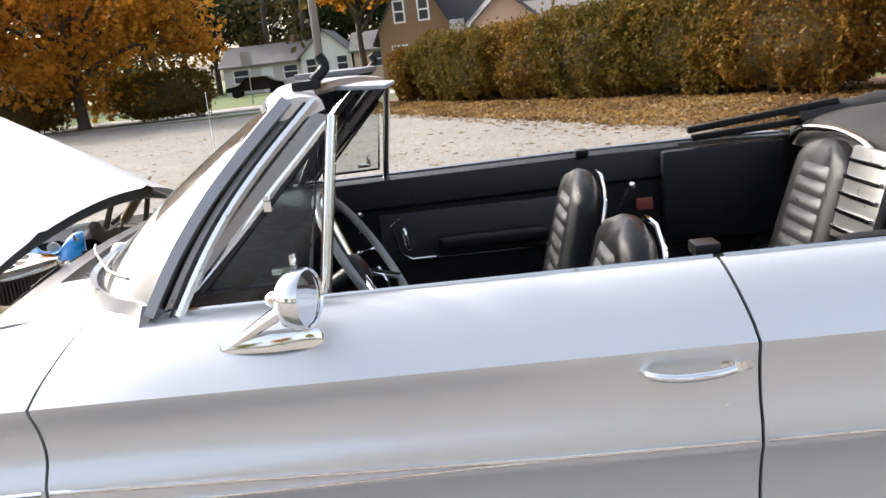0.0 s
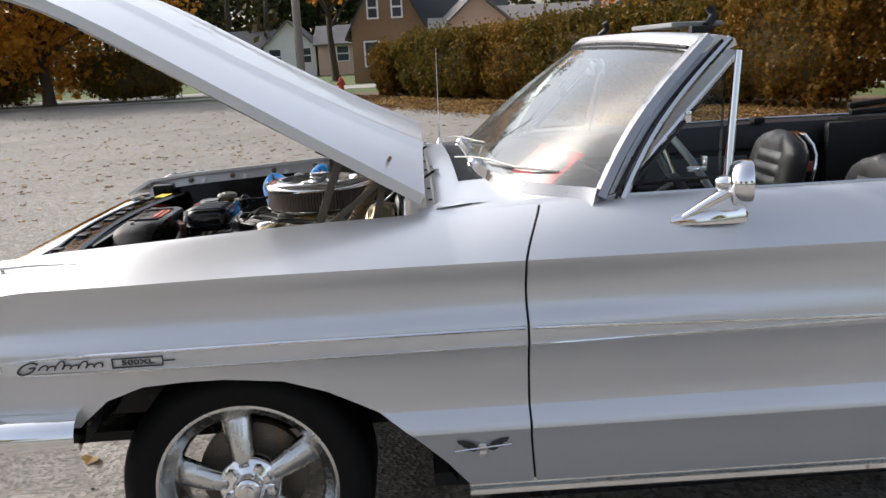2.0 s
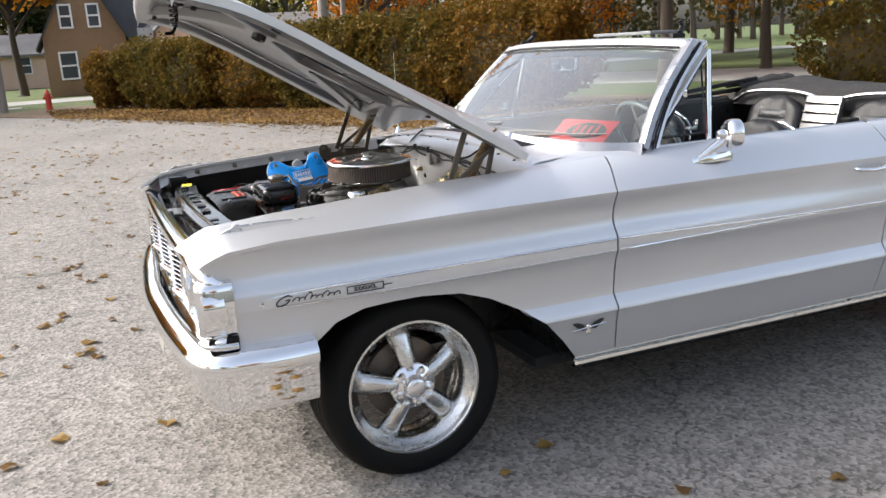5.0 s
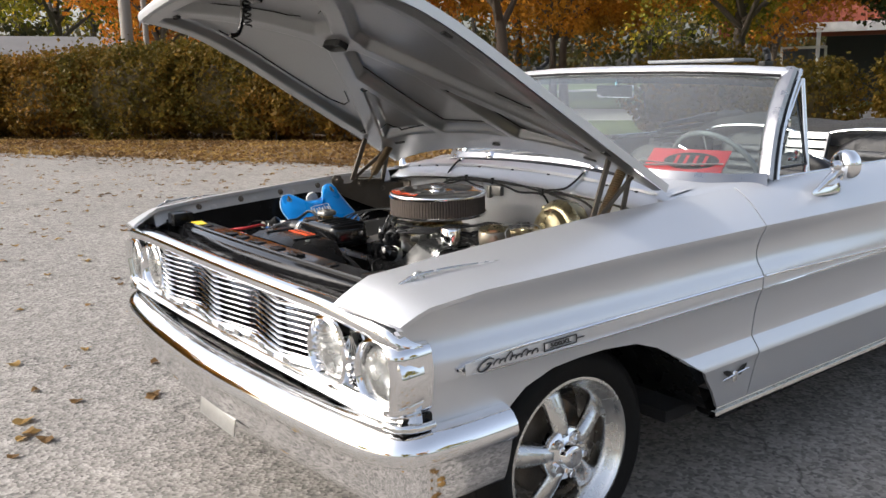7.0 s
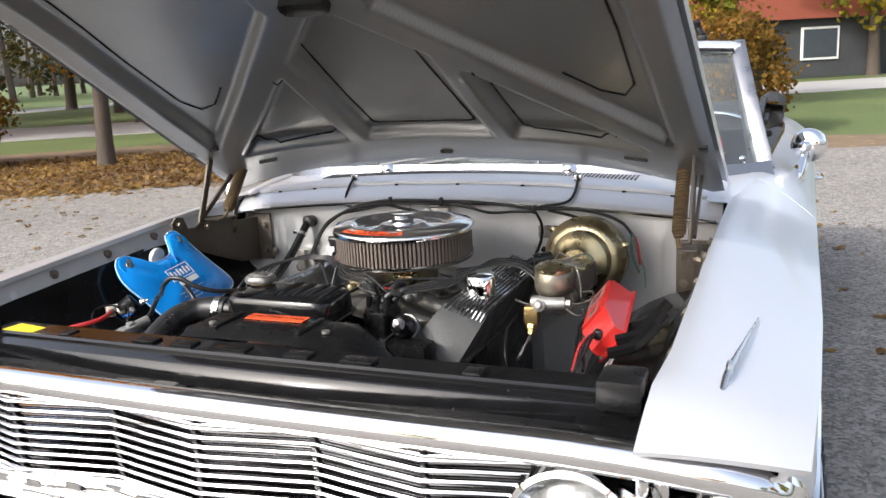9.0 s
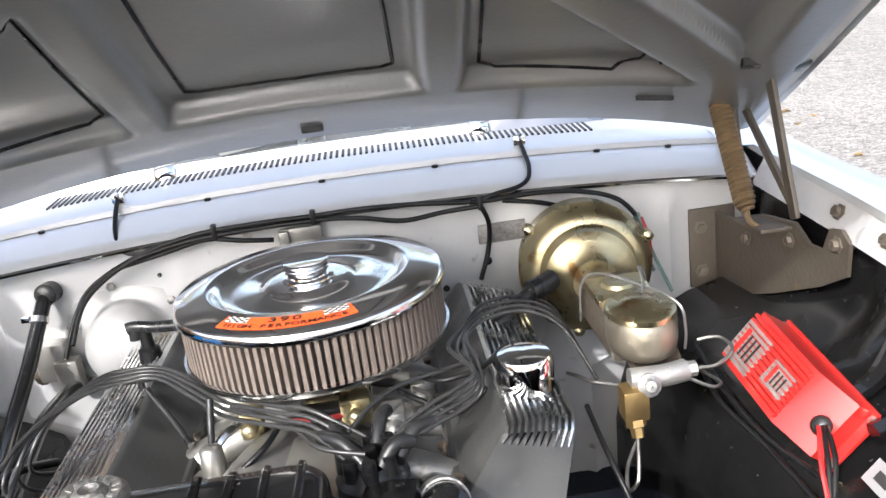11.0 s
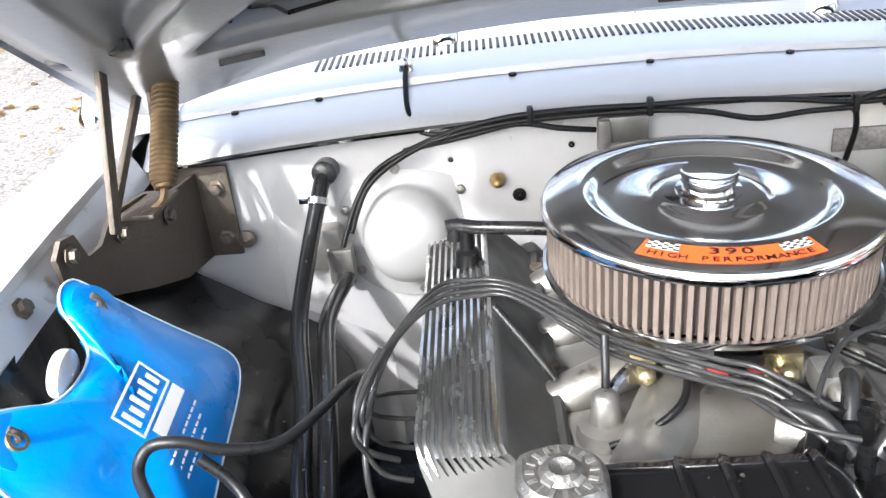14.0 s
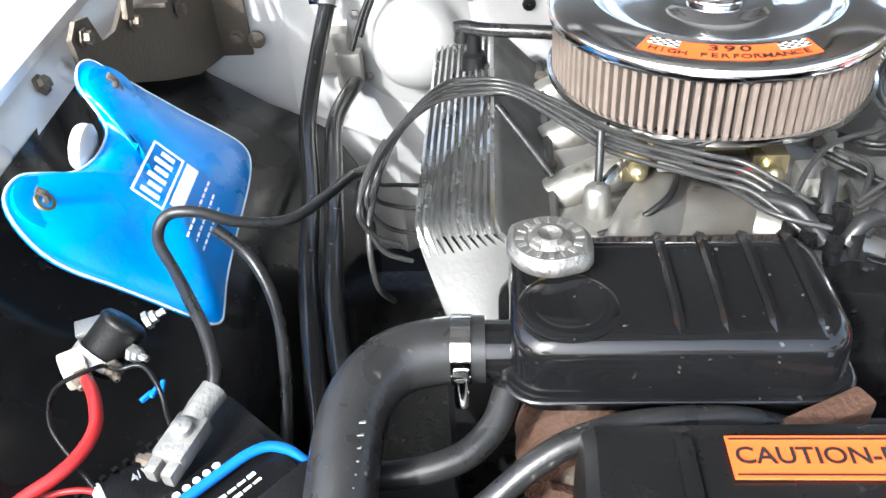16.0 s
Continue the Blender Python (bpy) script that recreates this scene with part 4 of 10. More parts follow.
FD, RD, GAP = 0.748, 2.080, 0.0032
panels = {}
for side in (-1, 1):
    bm = bmesh.new()
    grid(bm, side_rows(-0.70, FD - GAP, side, lambda z, t: gap_bow(z) * max(0, t * 3 - 2)))
    f = part("front_fender", bm, SILVER, car, sharp=24)
    bm = bmesh.new()
    grid(bm, side_rows(FD + GAP, RD - GAP, side, lambda z, t: gap_bow(z) * max(0, 1 - t * 3) + rear_bow(z) * max(0, t * 3 - 2)))
    d = part("door", bm, SILVER, car, sharp=24)
    bm = bmesh.new()
    grid(bm, side_rows(RD + GAP, 4.36, side, lambda z, t: rear_bow(z) * max(0, 1 - t * 3)))
    q = part("rear_fender", bm, SILVER, car, sharp=24)
    panels[side] = (f, d, q)
    for p in (f, d, q):
        md = p.modifiers.new("thickness", "SOLIDIFY")
        md.thickness, md.offset = 0.012, -1
        es = p.modifiers.new("crisp_edges", "EDGE_SPLIT")
        es.split_angle = radians(30)
    # dark shut-line backing
    for g0, bow in ((FD, gap_bow), (RD, rear_bow)):
        bm = bmesh.new()
        rows = [[], []]
        for k in range(8 + len(LEVELS)):
            q2 = side_point(g0, k, side)
            for r, dx in zip(rows, (-0.012, 0.012)):
                r.append(Vector((q2.x + dx + bow(q2.z), q2.y - side * 0.013, q2.z - (0.004 if k < 8 else 0))))
        grid(bm, rows)
        part("shut_line", bm, BLACK_SATIN, car, "dark door shut line")


def ribbon(bm, fn, s0, s1, n, half, proud, side):
    """A raised strip that follows the body side: fn(s) gives x and z."""
    rows = []
    for i in range(n + 1):
        s = s0 + (s1 - s0) * i / n
        x, z = fn(s)
        W = lerp_table(W_TAB, x)
        def yy(zz):
            zs = [l[0] for l in LEVELS][::-1]
            return W - float(np.interp(zz, zs, [l[1] for l in LEVELS][::-1]))
        h = half(s) if callable(half) else half
        rows.append([(x, side * (yy(z + h) - 0.002), z + h), (x, side * (yy(z + h * 0.6) + proud * 0.8), z + h * 0.6), (x, side * (yy(z) + proud), z),
                     (x, side * (yy(z - h * 0.6) + proud * 0.8), z - h * 0.6), (x, side * (yy(z - h) - 0.002), z - h)])
    vs = grid(bm, rows)
    bm.faces.new(vs[0]); bm.faces.new(vs[-1])


def trim_top(x):
    return lerp_table([(-0.53, 0.762), (-0.49, 0.775), (-0.3, 0.784), (0.1, 0.786), (0.75, 0.785), (1.7, 0.760), (2.1, 0.757), (4.3, 0.74)], x)


def trim_low(x):
    return lerp_table([(-0.53, 0.762), (-0.51, 0.750), (-0.46, 0.741), (0.0, 0.739), (0.75, 0.742), (1.3, 0.750), (1.72, 0.757)], x)


for side in (-1, 1):
    for a, b in ((-0.53, FD - 0.008), (FD + 0.008, RD - 0.008), (RD + 0.008, 4.3)):
        bm = bmesh.new()
        ribbon(bm, lambda s: (s, trim_top(s)), a, b, 40, 0.0055, 0.006, side)
        part("side_trim", bm, CHROME, panels[side][0 if b < 0.8 else 1 if b < 2.1 else 2], "slim chrome side spear")
    for a, b in ((-0.53, FD - 0.008), (FD + 0.008, 1.72)):
        bm = bmesh.new()
        ribbon(bm, lambda s: (s, trim_low(s)), a, b, 40, 0.0042, 0.005, side)
        part("lower_side_trim", bm, CHROME, panels[side][0 if b < 0.8 else 1], "slim chrome side spear")
    bm = bmesh.new()
    for z, o in ((0.352, 0.002), (0.325, 0.0)):
        rows = []
        for x in np.linspace(0.59, 2.46, 24):
            y = lerp_table(W_TAB, x) - 0.05 + o
            rows.append([(x, side * (y - 0.02), z + 0.012), (x, side * y, z + 0.008), (x, side * (y + 0.002), z - 0.004), (x, side * (y - 0.006), z - 0.013), (x, side * (y - 0.03), z - 0.014)])
        grid(bm, rows)
    part("rocker_moulding", bm, CHROME_OLD, car, "chrome rocker moulding below the door")
    # sill behind the moulding and underbody
    bm = bmesh.new()
    box(bm, (1.54, side * 0.865, 0.335), (1.80, 0.10, 0.10), bevel=0.02)
    part("sill", bm, BLACK_SATIN, car)

# script badge: a long thin plate of strokes inside the trim
def badge_strokes(side):
    m = frame_m((-0.30, side * 0.9795, 0.762), (1 if side < 0 else -1, 0, 0), (0, 0, 1))
    bm = bmesh.new()
    box(bm, (-0.30, side * 0.9745, 0.762), (0.43, 0.003, 0.030), bevel=0.001)
    plate = part("badge_plate", bm, SILVER, panels[side][0])
    bm = bmesh.new()
    pts = []
    tall = [1.0, 0.75, 1.7, 0.8, 0.7, 1.35, 0.7, 0.85]
    for i in range(8 * 14 + 1):
        t = i / 14
        h = 0.0062 * tall[min(7, int(t))]
        q = t % 1
        y = -0.006 + h * (1 - math.cos(2 * math.pi * q))
        pts.append(m @ Vector((-0.128 + 0.0185 * t - 0.0045 * math.sin(2 * math.pi * q) + 0.55 * (y + 0.006), y, 0.0)))
    tube(bm, pts, 0.0019, 5, 1)
    tube(bm, [m @ Vector(p) for p in ((-0.128, 0.010, 0), (-0.142, 0.015, 0), (-0.164, 0.008, 0), (-0.178, -0.006, 0), (-0.168, -0.014, 0), (-0.148, -0.009, 0), (-0.136, 0.002, 0), (-0.150, 0.001, 0))], 0.0023, 5, 4)
    part("script_strokes", bm, DARK_BADGE, plate, "dark script strokes")
    bm = bmesh.new()
    for x, y, sx, sy in ((0.105, 0.011, 0.12, 0.0025), (0.105, -0.011, 0.12, 0.0025), (0.046, 0, 0.0025, 0.024), (0.165, 0, 0.0025, 0.024), (0.18, 0.0, 0.03, 0.0025)):
        box(bm, (0, 0, 0), (sx, sy, 0.003), Matrix.Translation((0, 0, 0)))
        vs = bm.verts[-8:]
        bmesh.ops.transform(bm, matrix=m @ Matrix.Translation((x, y, 0.0)), verts=vs)
    part("badge_frame", bm, DARK_BADGE, plate)
    lettering("badge_letters", "500XL", 0.017, DARK_BADGE, m @ Matrix.Translation((0.106, 0, 0)), plate, squeeze=1.7)


for side in (-1, 1):
    badge_strokes(side)
    # winged emblem on the lower fender
    m = frame_m((0.625, side * 0.9735, 0.475), (1 if side < 0 else -1, 0, 0), (0, 0, 1))
    for s in (-1, 1):
        bm = bmesh.new()
        outline = [(0.010, -0.004), (0.022, 0.012), (0.045, 0.021), (0.066, 0.022), (0.060, 0.012), (0.052, 0.010), (0.050, 0.003), (0.040, 0.002), (0.036, -0.006), (0.024, -0.010)]
        prism(bm, [(s * a, b) for a, b in outline], 0.003, m)
        for k in range(4):
            tube(bm, [m @ Vector((s * (0.014 + 0.008 * k), -0.006 + 0.002 * k, 0.003)), m @ Vector((s * (0.026 + 0.010 * k), 0.010 + 0.003 * k, 0.004))], 0.0012, 4, 1, smooth=False)
        part("emblem_wing", bm, DARK_BADGE, panels[side][0], "dark chrome emblem wing")
    bm = bmesh.new()
    tube(bm, [m @ Vector((-0.072, -0.006, 0.004)), m @ Vector((0.072, 0.005, 0.004))], 0.0028, 6)
    part("emblem_bar", bm, CHROME, panels[side][0], "slim chrome emblem bar")
    bm = bmesh.new()
    lathe(bm, [(0.001, 0.006), (0.009, 0.005), (0.012, 0)], m, 12)
    box(bm, m @ Vector((0, -0.018, 0)), (0.020, 0.004, 0.016), bevel=0.001)
    part("emblem_shield", bm, CHROME_OLD, panels[side][0])
    # fender-top spear ornament
    bm = bmesh.new()
    pts = [(-0.625, side * 0.833, 0.952), (-0.585, side * 0.838, 0.969), (-0.55, side * 0.843, 0.979), (-0.45, side * 0.857, 0.986), (-0.31, side * 0.872, 0.985)]
    tube(bm, pts, lambda t: 0.0075 * math.sin(math.pi * min(1, 0.08 + t * 0.9)) ** 0.8 * (1 - 0.5 * t), 8, 6)
    tube(bm, [(-0.572, side * 0.840, 0.964), (-0.556, side * 0.842, 0.985), (-0.544, side * 0.843, 0.984), (-0.535, side * 0.845, 0.97)], 0.0045, 6, 4)
    part("fender_ornament", bm, POLISHED, panels[side][0], "chrome spear ornament")


# ---- wheels ----
def wheel(at, side):
    hub = new("wheel"); hub.parent = car
    R, rr = 0.338, 0.238
    M = Matrix.Translation(at) @ Matrix.Rotation(radians(90 * side), 4, "X").inverted()
    bm = bmesh.new()
    lathe(bm, [(rr - 0.006, -0.20), (rr + 0.004, -0.205), (rr + 0.05, -0.218), (R - 0.035, -0.215), (R - 0.012, -0.20), (R, -0.175), (R, -0.035), (R - 0.012, -0.008), (R - 0.035, 0.006), (rr + 0.055, 0.010), (rr + 0.008, 0.0), (rr - 0.003, -0.008)], M, 56)
    part("tyre", bm, TYRE, hub)
    bm = bmesh.new()
    for k in range(4):
        z = -0.045 - 0.04 * k
        lathe(bm, [(R + 0.0005, z - 0.006), (R + 0.003, z - 0.004), (R + 0.003, z - 0.026), (R + 0.0005, z - 0.028)], M, 56)
    part("tread", bm, TYRE, hub)
    bm = bmesh.new()
    lathe(bm, [(rr - 0.012, -0.19), (rr - 0.018, -0.11), (rr - 0.044, -0.085), (rr - 0.042, -0.055), (rr - 0.032, -0.034), (rr - 0.014, -0.022), (rr - 0.010, -0.010), (rr - 0.002, 0.0), (rr + 0.006, -0.001), (rr + 0.008, -0.008), (rr + 0.003, -0.012)], M, 64)
    rim = part("rim", bm, POLISHED, hub, "polished aluminium rim")
    # five tapering spokes
    for k in range(5):
        a = radians(90 + 72 * k + 8)
        bm = bmesh.new()
        rows = []
        for u in np.linspace(0, 1, 9):
            r0 = 0.060 + u * (rr - 0.040 - 0.060)
            wdt = 0.027 + 0.014 * u
            zc = -0.022 - 0.036 * u ** 1.6
            row = []
            for t in np.linspace(-1, 1, 9):
                row.append(M @ Vector((r0 * math.cos(a) - wdt * t * math.sin(a), r0 * math.sin(a) + wdt * t * math.cos(a), zc - 0.026 * abs(t) ** 2.4)))
            rows.append(row)
        grid(bm, rows)
        sp = part("spoke", bm, POLISHED, hub, sharp=60)
        md = sp.modifiers.new("thickness", "SOLIDIFY"); md.thickness, md.offset = 0.012, 0
    bm = bmesh.new()
    lathe(bm, [(0.085, -0.06), (0.085, -0.030), (0.078, -0.022), (0.045, -0.018), (0.040, -0.012), (0.038, 0.004), (0.030, 0.012), (0.022, 0.013), (0.021, 0.020), (0.001, 0.021)], M, 40)
    part("hub_cap", bm, CHROME, hub, "chrome hub cap")
    for k in range(5):
        a = radians(90 + 72 * k + 44)
        bm = bmesh.new()
        lathe(bm, [(0.014, -0.03), (0.014, -0.008), (0.010, -0.003), (0.001, -0.002)], M @ Matrix.Translation((0.062 * math.cos(a), 0.062 * math.sin(a), 0)), 6)
        part("lug_nut", bm, CHROME, hub)
    bm = bmesh.new()
    lathe(bm, [(0.001, -0.10), (0.14, -0.10), (0.15, -0.105), (0.15, -0.13), (0.14, -0.135), (0.001, -0.135)], M, 40)
    part("brake_disc", bm, RUSTY, hub)
    return hub


for side in (-1, 1):
    wheel((0.0, side * 0.842, 0.330), side)
    wheel((3.02, side * 0.842, 0.330), side)

# wheel wells: dark inner liners
WELL = [(-0.375, 0.53), (-0.365, 0.58), (-0.33, 0.66), (-0.22, 0.715), (-0.08, 0.725), (0.08, 0.718), (0.22, 0.685), (0.33, 0.63), (0.43, 0.55), (0.50, 0.46), (0.562, 0.35)]
for side in (-1, 1):
    for x0 in (0.0, 2.98):
        bm = bmesh.new()
        rows = [[(x0 + dx, side * y, z) for y in (0.915, 0.75, 0.56)] for dx, z in WELL]
        vs = grid(bm, rows)
        bm.faces.new([r[2] for r in vs])
        part("wheel_well", bm, BLACK_SATIN, car)

# ---- front end ----
bump_path = [(-0.365, 0.990), (-0.46, 0.990), (-0.56, 0.985), (-0.64, 0.972), (-0.695, 0.94), (-0.725, 0.89), (-0.748, 0.80), (-0.772, 0.60), (-0.792, 0.35), (-0.805, 0.0)]
full = [(x, -y) for x, y in bump_path] + [(x, y) for x, y in bump_path[-2::-1]]
full = [tuple(v[:2]) for v in smooth_path([(x, y, 0) for x, y in full], 4)]


def sweep_plan(bm, path, prof):
    """Sweep (outward, z) along a plan path that runs round the nose from -y to +y."""
    rows = []
    for i, (x, y) in enumerate(path):
        a, b = Vector(path[max(i - 1, 0)]), Vector(path[min(i + 1, len(path) - 1)])
        d = (b - a).normalized()
        nrm = Vector((-d.y, d.x))
        if nrm.dot(Vector((x - 0.3, y))) < 0:
            nrm = -nrm
        rows.append([(x + nrm.x * o, y + nrm.y * o, z) for o, z in prof])
    return grid(bm, rows)


bm = bmesh.new()
vs = sweep_plan(bm, full, [(-0.075, 0.620), (-0.058, 0.632), (-0.030, 0.630), (-0.008, 0.616), (0.008, 0.594), (0.012, 0.575), (0.008, 0.560), (-0.004, 0.550), (-0.013, 0.540), (-0.022, 0.49), (-0.036, 0.44), (-0.046, 0.418), (-0.058, 0.410), (-0.066, 0.414)])
bumper = part("front_bumper", bm, CHROME, car, "wraparound chrome front bumper", sharp=50)
bm = bmesh.new()
bm.faces.new([bm.verts.new(p) for p in ((-0.68, -0.9, 0.47), (-0.72, 0, 0.46), (-0.68, 0.9, 0.47), (-0.50, 0.88, 0.50), (-0.45, 0.5, 0.44), (-0.45, -0.5, 0.44), (-0.50, -0.88, 0.50))])
part("splash_pan", bm, BLACK_SATIN, car)
for side in (-1, 1):
    for y in (0.52, 0.86):
        x = float(np.interp(y, [p[1] for p in bump_path[::-1]], [p[0] for p in bump_path[::-1]]))
        bm = bmesh.new()
        lathe(bm, [(0.011, -0.004), (0.011, 0.001), (0.006, 0.003), (0.001, 0.003)], axis_m((x - 0.007, side * y, 0.585), (-1, 0, 0.4)), 12)
        part("bumper_bolt", bm, CHROME, bumper)
bm = bmesh.new()
box(bm, (-0.772, -0.05, 0.420), (0.004, 0.26, 0.055), Matrix.Rotation(radians(8), 4, "Y"), bevel=0.002)
part("front_plate", bm, RAW_ALU, bumper, "plain worn grey plate below the bumper")
nose_plan = [(-0.638, 0.948), (-0.664, 0.935), (-0.686, 0.908), (-0.699, 0.865), (-0.707, 0.80), (-0.712, 0.64), (-0.718, 0.40), (-0.722, 0.0)]
nose_full = [(x, -y) for x, y in nose_plan] + [(x, y) for x, y in nose_plan[-2::-1]]
nose_full = [tuple(v[:2]) for v in smooth_path([(x, y, 0) for x, y in nose_full], 4)]
bm = bmesh.new()
rows = []
for x, y in nose_full:
    dz = lerp_table([(0, 0), (0.62, 0), (0.75, -0.006), (0.85, -0.016), (0.90, -0.028), (0.93, -0.052), (0.948, -0.072)], abs(y))
    rows.append([(x + 0.055 * (1 if abs(y) < 0.8 else 0.3), y * 0.985, 0.902 + dz), (x + 0.018, y, 0.914 + dz), (x - 0.001, y, 0.908 + dz), (x - 0.008, y, 0.888 + dz), (x - 0.003, y, 0.872 + dz), (x + 0.02, y, 0.866 + dz)])
vs = grid(bm, rows)
bm.faces.new(vs[0]); bm.faces.new(vs[-1])
part("nose_moulding", bm, CHROME, car, "bright chrome moulding along the hood opening", sharp=60)
# lower valance ribs under the lamps
bm = bmesh.new()
low = [(-0.672, -0.940), (-0.684, -0.918)] + [(x + 0.01, y) for x, y in nose_full] + [(-0.684, 0.918), (-0.672, 0.940)]
sweep_plan(bm, low, [(-0.03, 0.700), (0.004, 0.698), (0.012, 0.690), (0.004, 0.680), (0.0, 0.676), (0.010, 0.670), (0.018, 0.660), (0.010, 0.648), (-0.005, 0.640), (-0.015, 0.60), (-0.05, 0.595)])
part("front_valance", bm, CHROME_OLD, car, "ribbed bright valance between grille and bumper", sharp=50)
# dark backing of the grille
bm = bmesh.new()
box(bm, (-0.615, 0, 0.79), (0.02, 1.84, 0.20))
part("grille_backing", bm, BLACK_SATIN, car, smooth=False)
# grille bars with three shallow peaks
def grille_x(y):
    return lerp_table([(-0.58, -0.690), (-0.42, -0.728), (-0.21, -0.694), (0, -0.730), (0.21, -0.694), (0.42, -0.728), (0.58, -0.690)], y)


grille = new("grille"); grille.parent = car
for k in range(9):
    z = 0.722 + k * 0.0172
    bm = bmesh.new()
    rows = []
    for y in (-0.60, -0.5, -0.42, -0.32, -0.21, -0.1, 0, 0.1, 0.21, 0.32, 0.42, 0.5, 0.60):
        x = grille_x(y)
        rows.append([(x + 0.03, y, z + 0.002), (x + 0.004, y, z + 0.0038), (x, y, z + 0.001), (x + 0.003, y, z - 0.0032), (x + 0.03, y, z - 0.002)])
    grid(bm, rows, close_v=True)
    part("grille_bar", bm, CHROME, grille, sharp=50)
for y in (-0.42, -0.21, 0, 0.21, 0.42):
    bm = bmesh.new()
    box(bm, (grille_x(y) + 0.018, y, 0.79), (0.012, 0.008, 0.15))
    part("grille_post", bm, BLACK_SATIN, grille)
bm = bmesh.new()
rows = []
for y in np.linspace(-0.58, 0.58, 25):
    x = grille_x(y)
    rows.append([(x + 0.03, y, 0.715), (x - 0.006, y, 0.712), (x - 0.012, y, 0.703), (x - 0.004, y, 0.694), (x + 0.03, y, 0.692)])
grid(bm, rows)
part("grille_lower_bar", bm, CHROME, grille, sharp=60)
for k in range(12):
    y = 0.46 - k * 0.084
    bm = bmesh.new()
    box(bm, (grille_x(y) - 0.013, y, 0.703), (0.004, 0.034, 0.014), bevel=0.001)
    part("raised_mark", bm, CHROME_OLD, grille)


def headlamp(y, z):
    side = 1 if y > 0 else -1
    g = new("headlamp"); g.parent = car
    outer = abs(y) > 0.75
    m = axis_m((-0.682 if outer else -0.692, y, z), (-1, 0.05 * side if outer else 0, 0))
    bm = bmesh.new()
    lathe(bm, [(0.104, -0.05), (0.103, -0.01), (0.098, 0.012), (0.090, 0.016), (0.084, 0.010), (0.081, -0.012), (0.078, -0.02)], m, 40)
    part("lamp_ring", bm, CHROME, g, "chrome lamp ring")
    bm = bmesh.new()
    lathe(bm, [(0.079, -0.012), (0.070, -0.030), (0.050, -0.047), (0.025, -0.056), (0.012, -0.058), (0.012, -0.035), (0.001, -0.034)], m, 32)
    part("reflector", bm, POLISHED, g, "bright lamp reflector")
    bm = bmesh.new()
    lathe(bm, [(0.079, -0.012), (0.07, 0.000), (0.045, 0.010), (0.02, 0.014), (0.001, 0.0145)], m, 32)
    lens = part("lens", bm, LENS_GLASS, g, "clear domed headlamp glass")
    lens.visible_shadow = False


for side in (-1, 1):
    headlamp(side * 0.640, 0.764)
    headlamp(side * 0.866, 0.756)
    # bright barrel wrapping from the lamp ring round to the fender edge
    bm = bmesh.new()
    rows = []
    for a in np.linspace(0, 1, 19):
        z = 0.846 - a * 0.180
        e = max(0.0, abs(a - 0.5) - 0.40) / 0.10           # rounded top and bottom edges
        o = -0.014 * abs(a - 0.42) / 0.5 - 0.020 * e ** 2
        f = 0.012 * e ** 2
        rows.append([(-0.597, side * (0.961 + o), z), (-0.640, side * (0.964 + o), z), (-0.675 + f, side * (0.960 + o), z), (-0.698 + f, side * (0.950 + o), z), (-0.706 + f, side * (0.937 + o), z), (-0.700 + f, side * (0.926 + o), z), (-0.680 + f, side * (0.922 + o), z)])
    grid(bm, rows)
    part("headlamp_bezel", bm, CHROME, car, "chrome headlamp surround wrapping round the fender", sharp=60)
    bm = bmesh.new()
    tube(bm, [(-0.700, side * 0.900, 0.650), (-0.690, side * 0.928, 0.647), (-0.665, side * 0.948, 0.645), (-0.630, side * 0.957, 0.644), (-0.600, side * 0.958, 0.644)], 0.011, 10, 4)
    part("valance_end", bm, CHROME_OLD, car, "rounded bright end of the front valance")
    bm = bmesh.new()
    box(bm, (-0.638, side * 0.924, 0.648), (0.090, 0.044, 0.042), bevel=0.006)
    part("valance_slot", bm, BLACK_SATIN, car, "dark slot at the end of the valance")
    bm = bmesh.new()
    box(bm, (-0.655, side * 0.75, 0.78), (0.03, 0.05, 0.16), bevel=0.01)
    for k in range(5):
        box(bm, (-0.683, side * (0.735 + 0.008 * k), 0.815), (0.02, 0.004, 0.07), Matrix.Rotation(radians(16 * side * (k - 2)), 4, "X"))
    part("lamp_divider", bm, CHROME_OLD, car, "ribbed bright panel between the lamps")

# ---- hood, raised on its hinges ----
HOOD_F, HOOD_R = Vector((-0.668, 0, 1.748)), Vector((0.520, 0, 1.172))    # centre line, front to rear
hood = new("hood"); hood.parent = car
tagged(hood, "raised silver hood with a pressed grey underside")


HOOD_ARCH = [(0, 0.012), (0.04, 0.030), (0.08, 0.045), (0.12, 0.056), (0.17, 0.066), (0.22, 0.071), (0.28, 0.070), (0.36, 0.064), (1.0, -0.015), (1.2, -0.03)]


def hood_point(u, v, off=0.0):
    """u 0 front to 1 rear, v -1..1 across; off below the skin."""
    half = 0.718 + 0.050 * u
    u = u + 0.045 * (1 - u) * abs(v) ** 1.8      # front edge bowed forward at the centre
    base = HOOD_F.lerp(HOOD_R, u)
    ax = (HOOD_R - HOOD_F).normalized()
    nrm = Vector((-ax.z, 0, ax.x))
    if nrm.z < 0:
        nrm = -nrm
    arch = lerp_table(HOOD_ARCH, u)
    # swept centre and turned-down edges
    fall = 0.060 * abs(v) ** 1.6
    p = base + nrm * (arch - fall - off + 0.045 * max(0.0, u) ** 4 * (1 - min(1.0, abs(v)) ** 4))
    p.y = v * half
    p += ax * (0.035 * abs(v) ** 3 * max(0.0, (u - 0.7) / 0.3) ** 2)     # rear corners reach further back
    return p


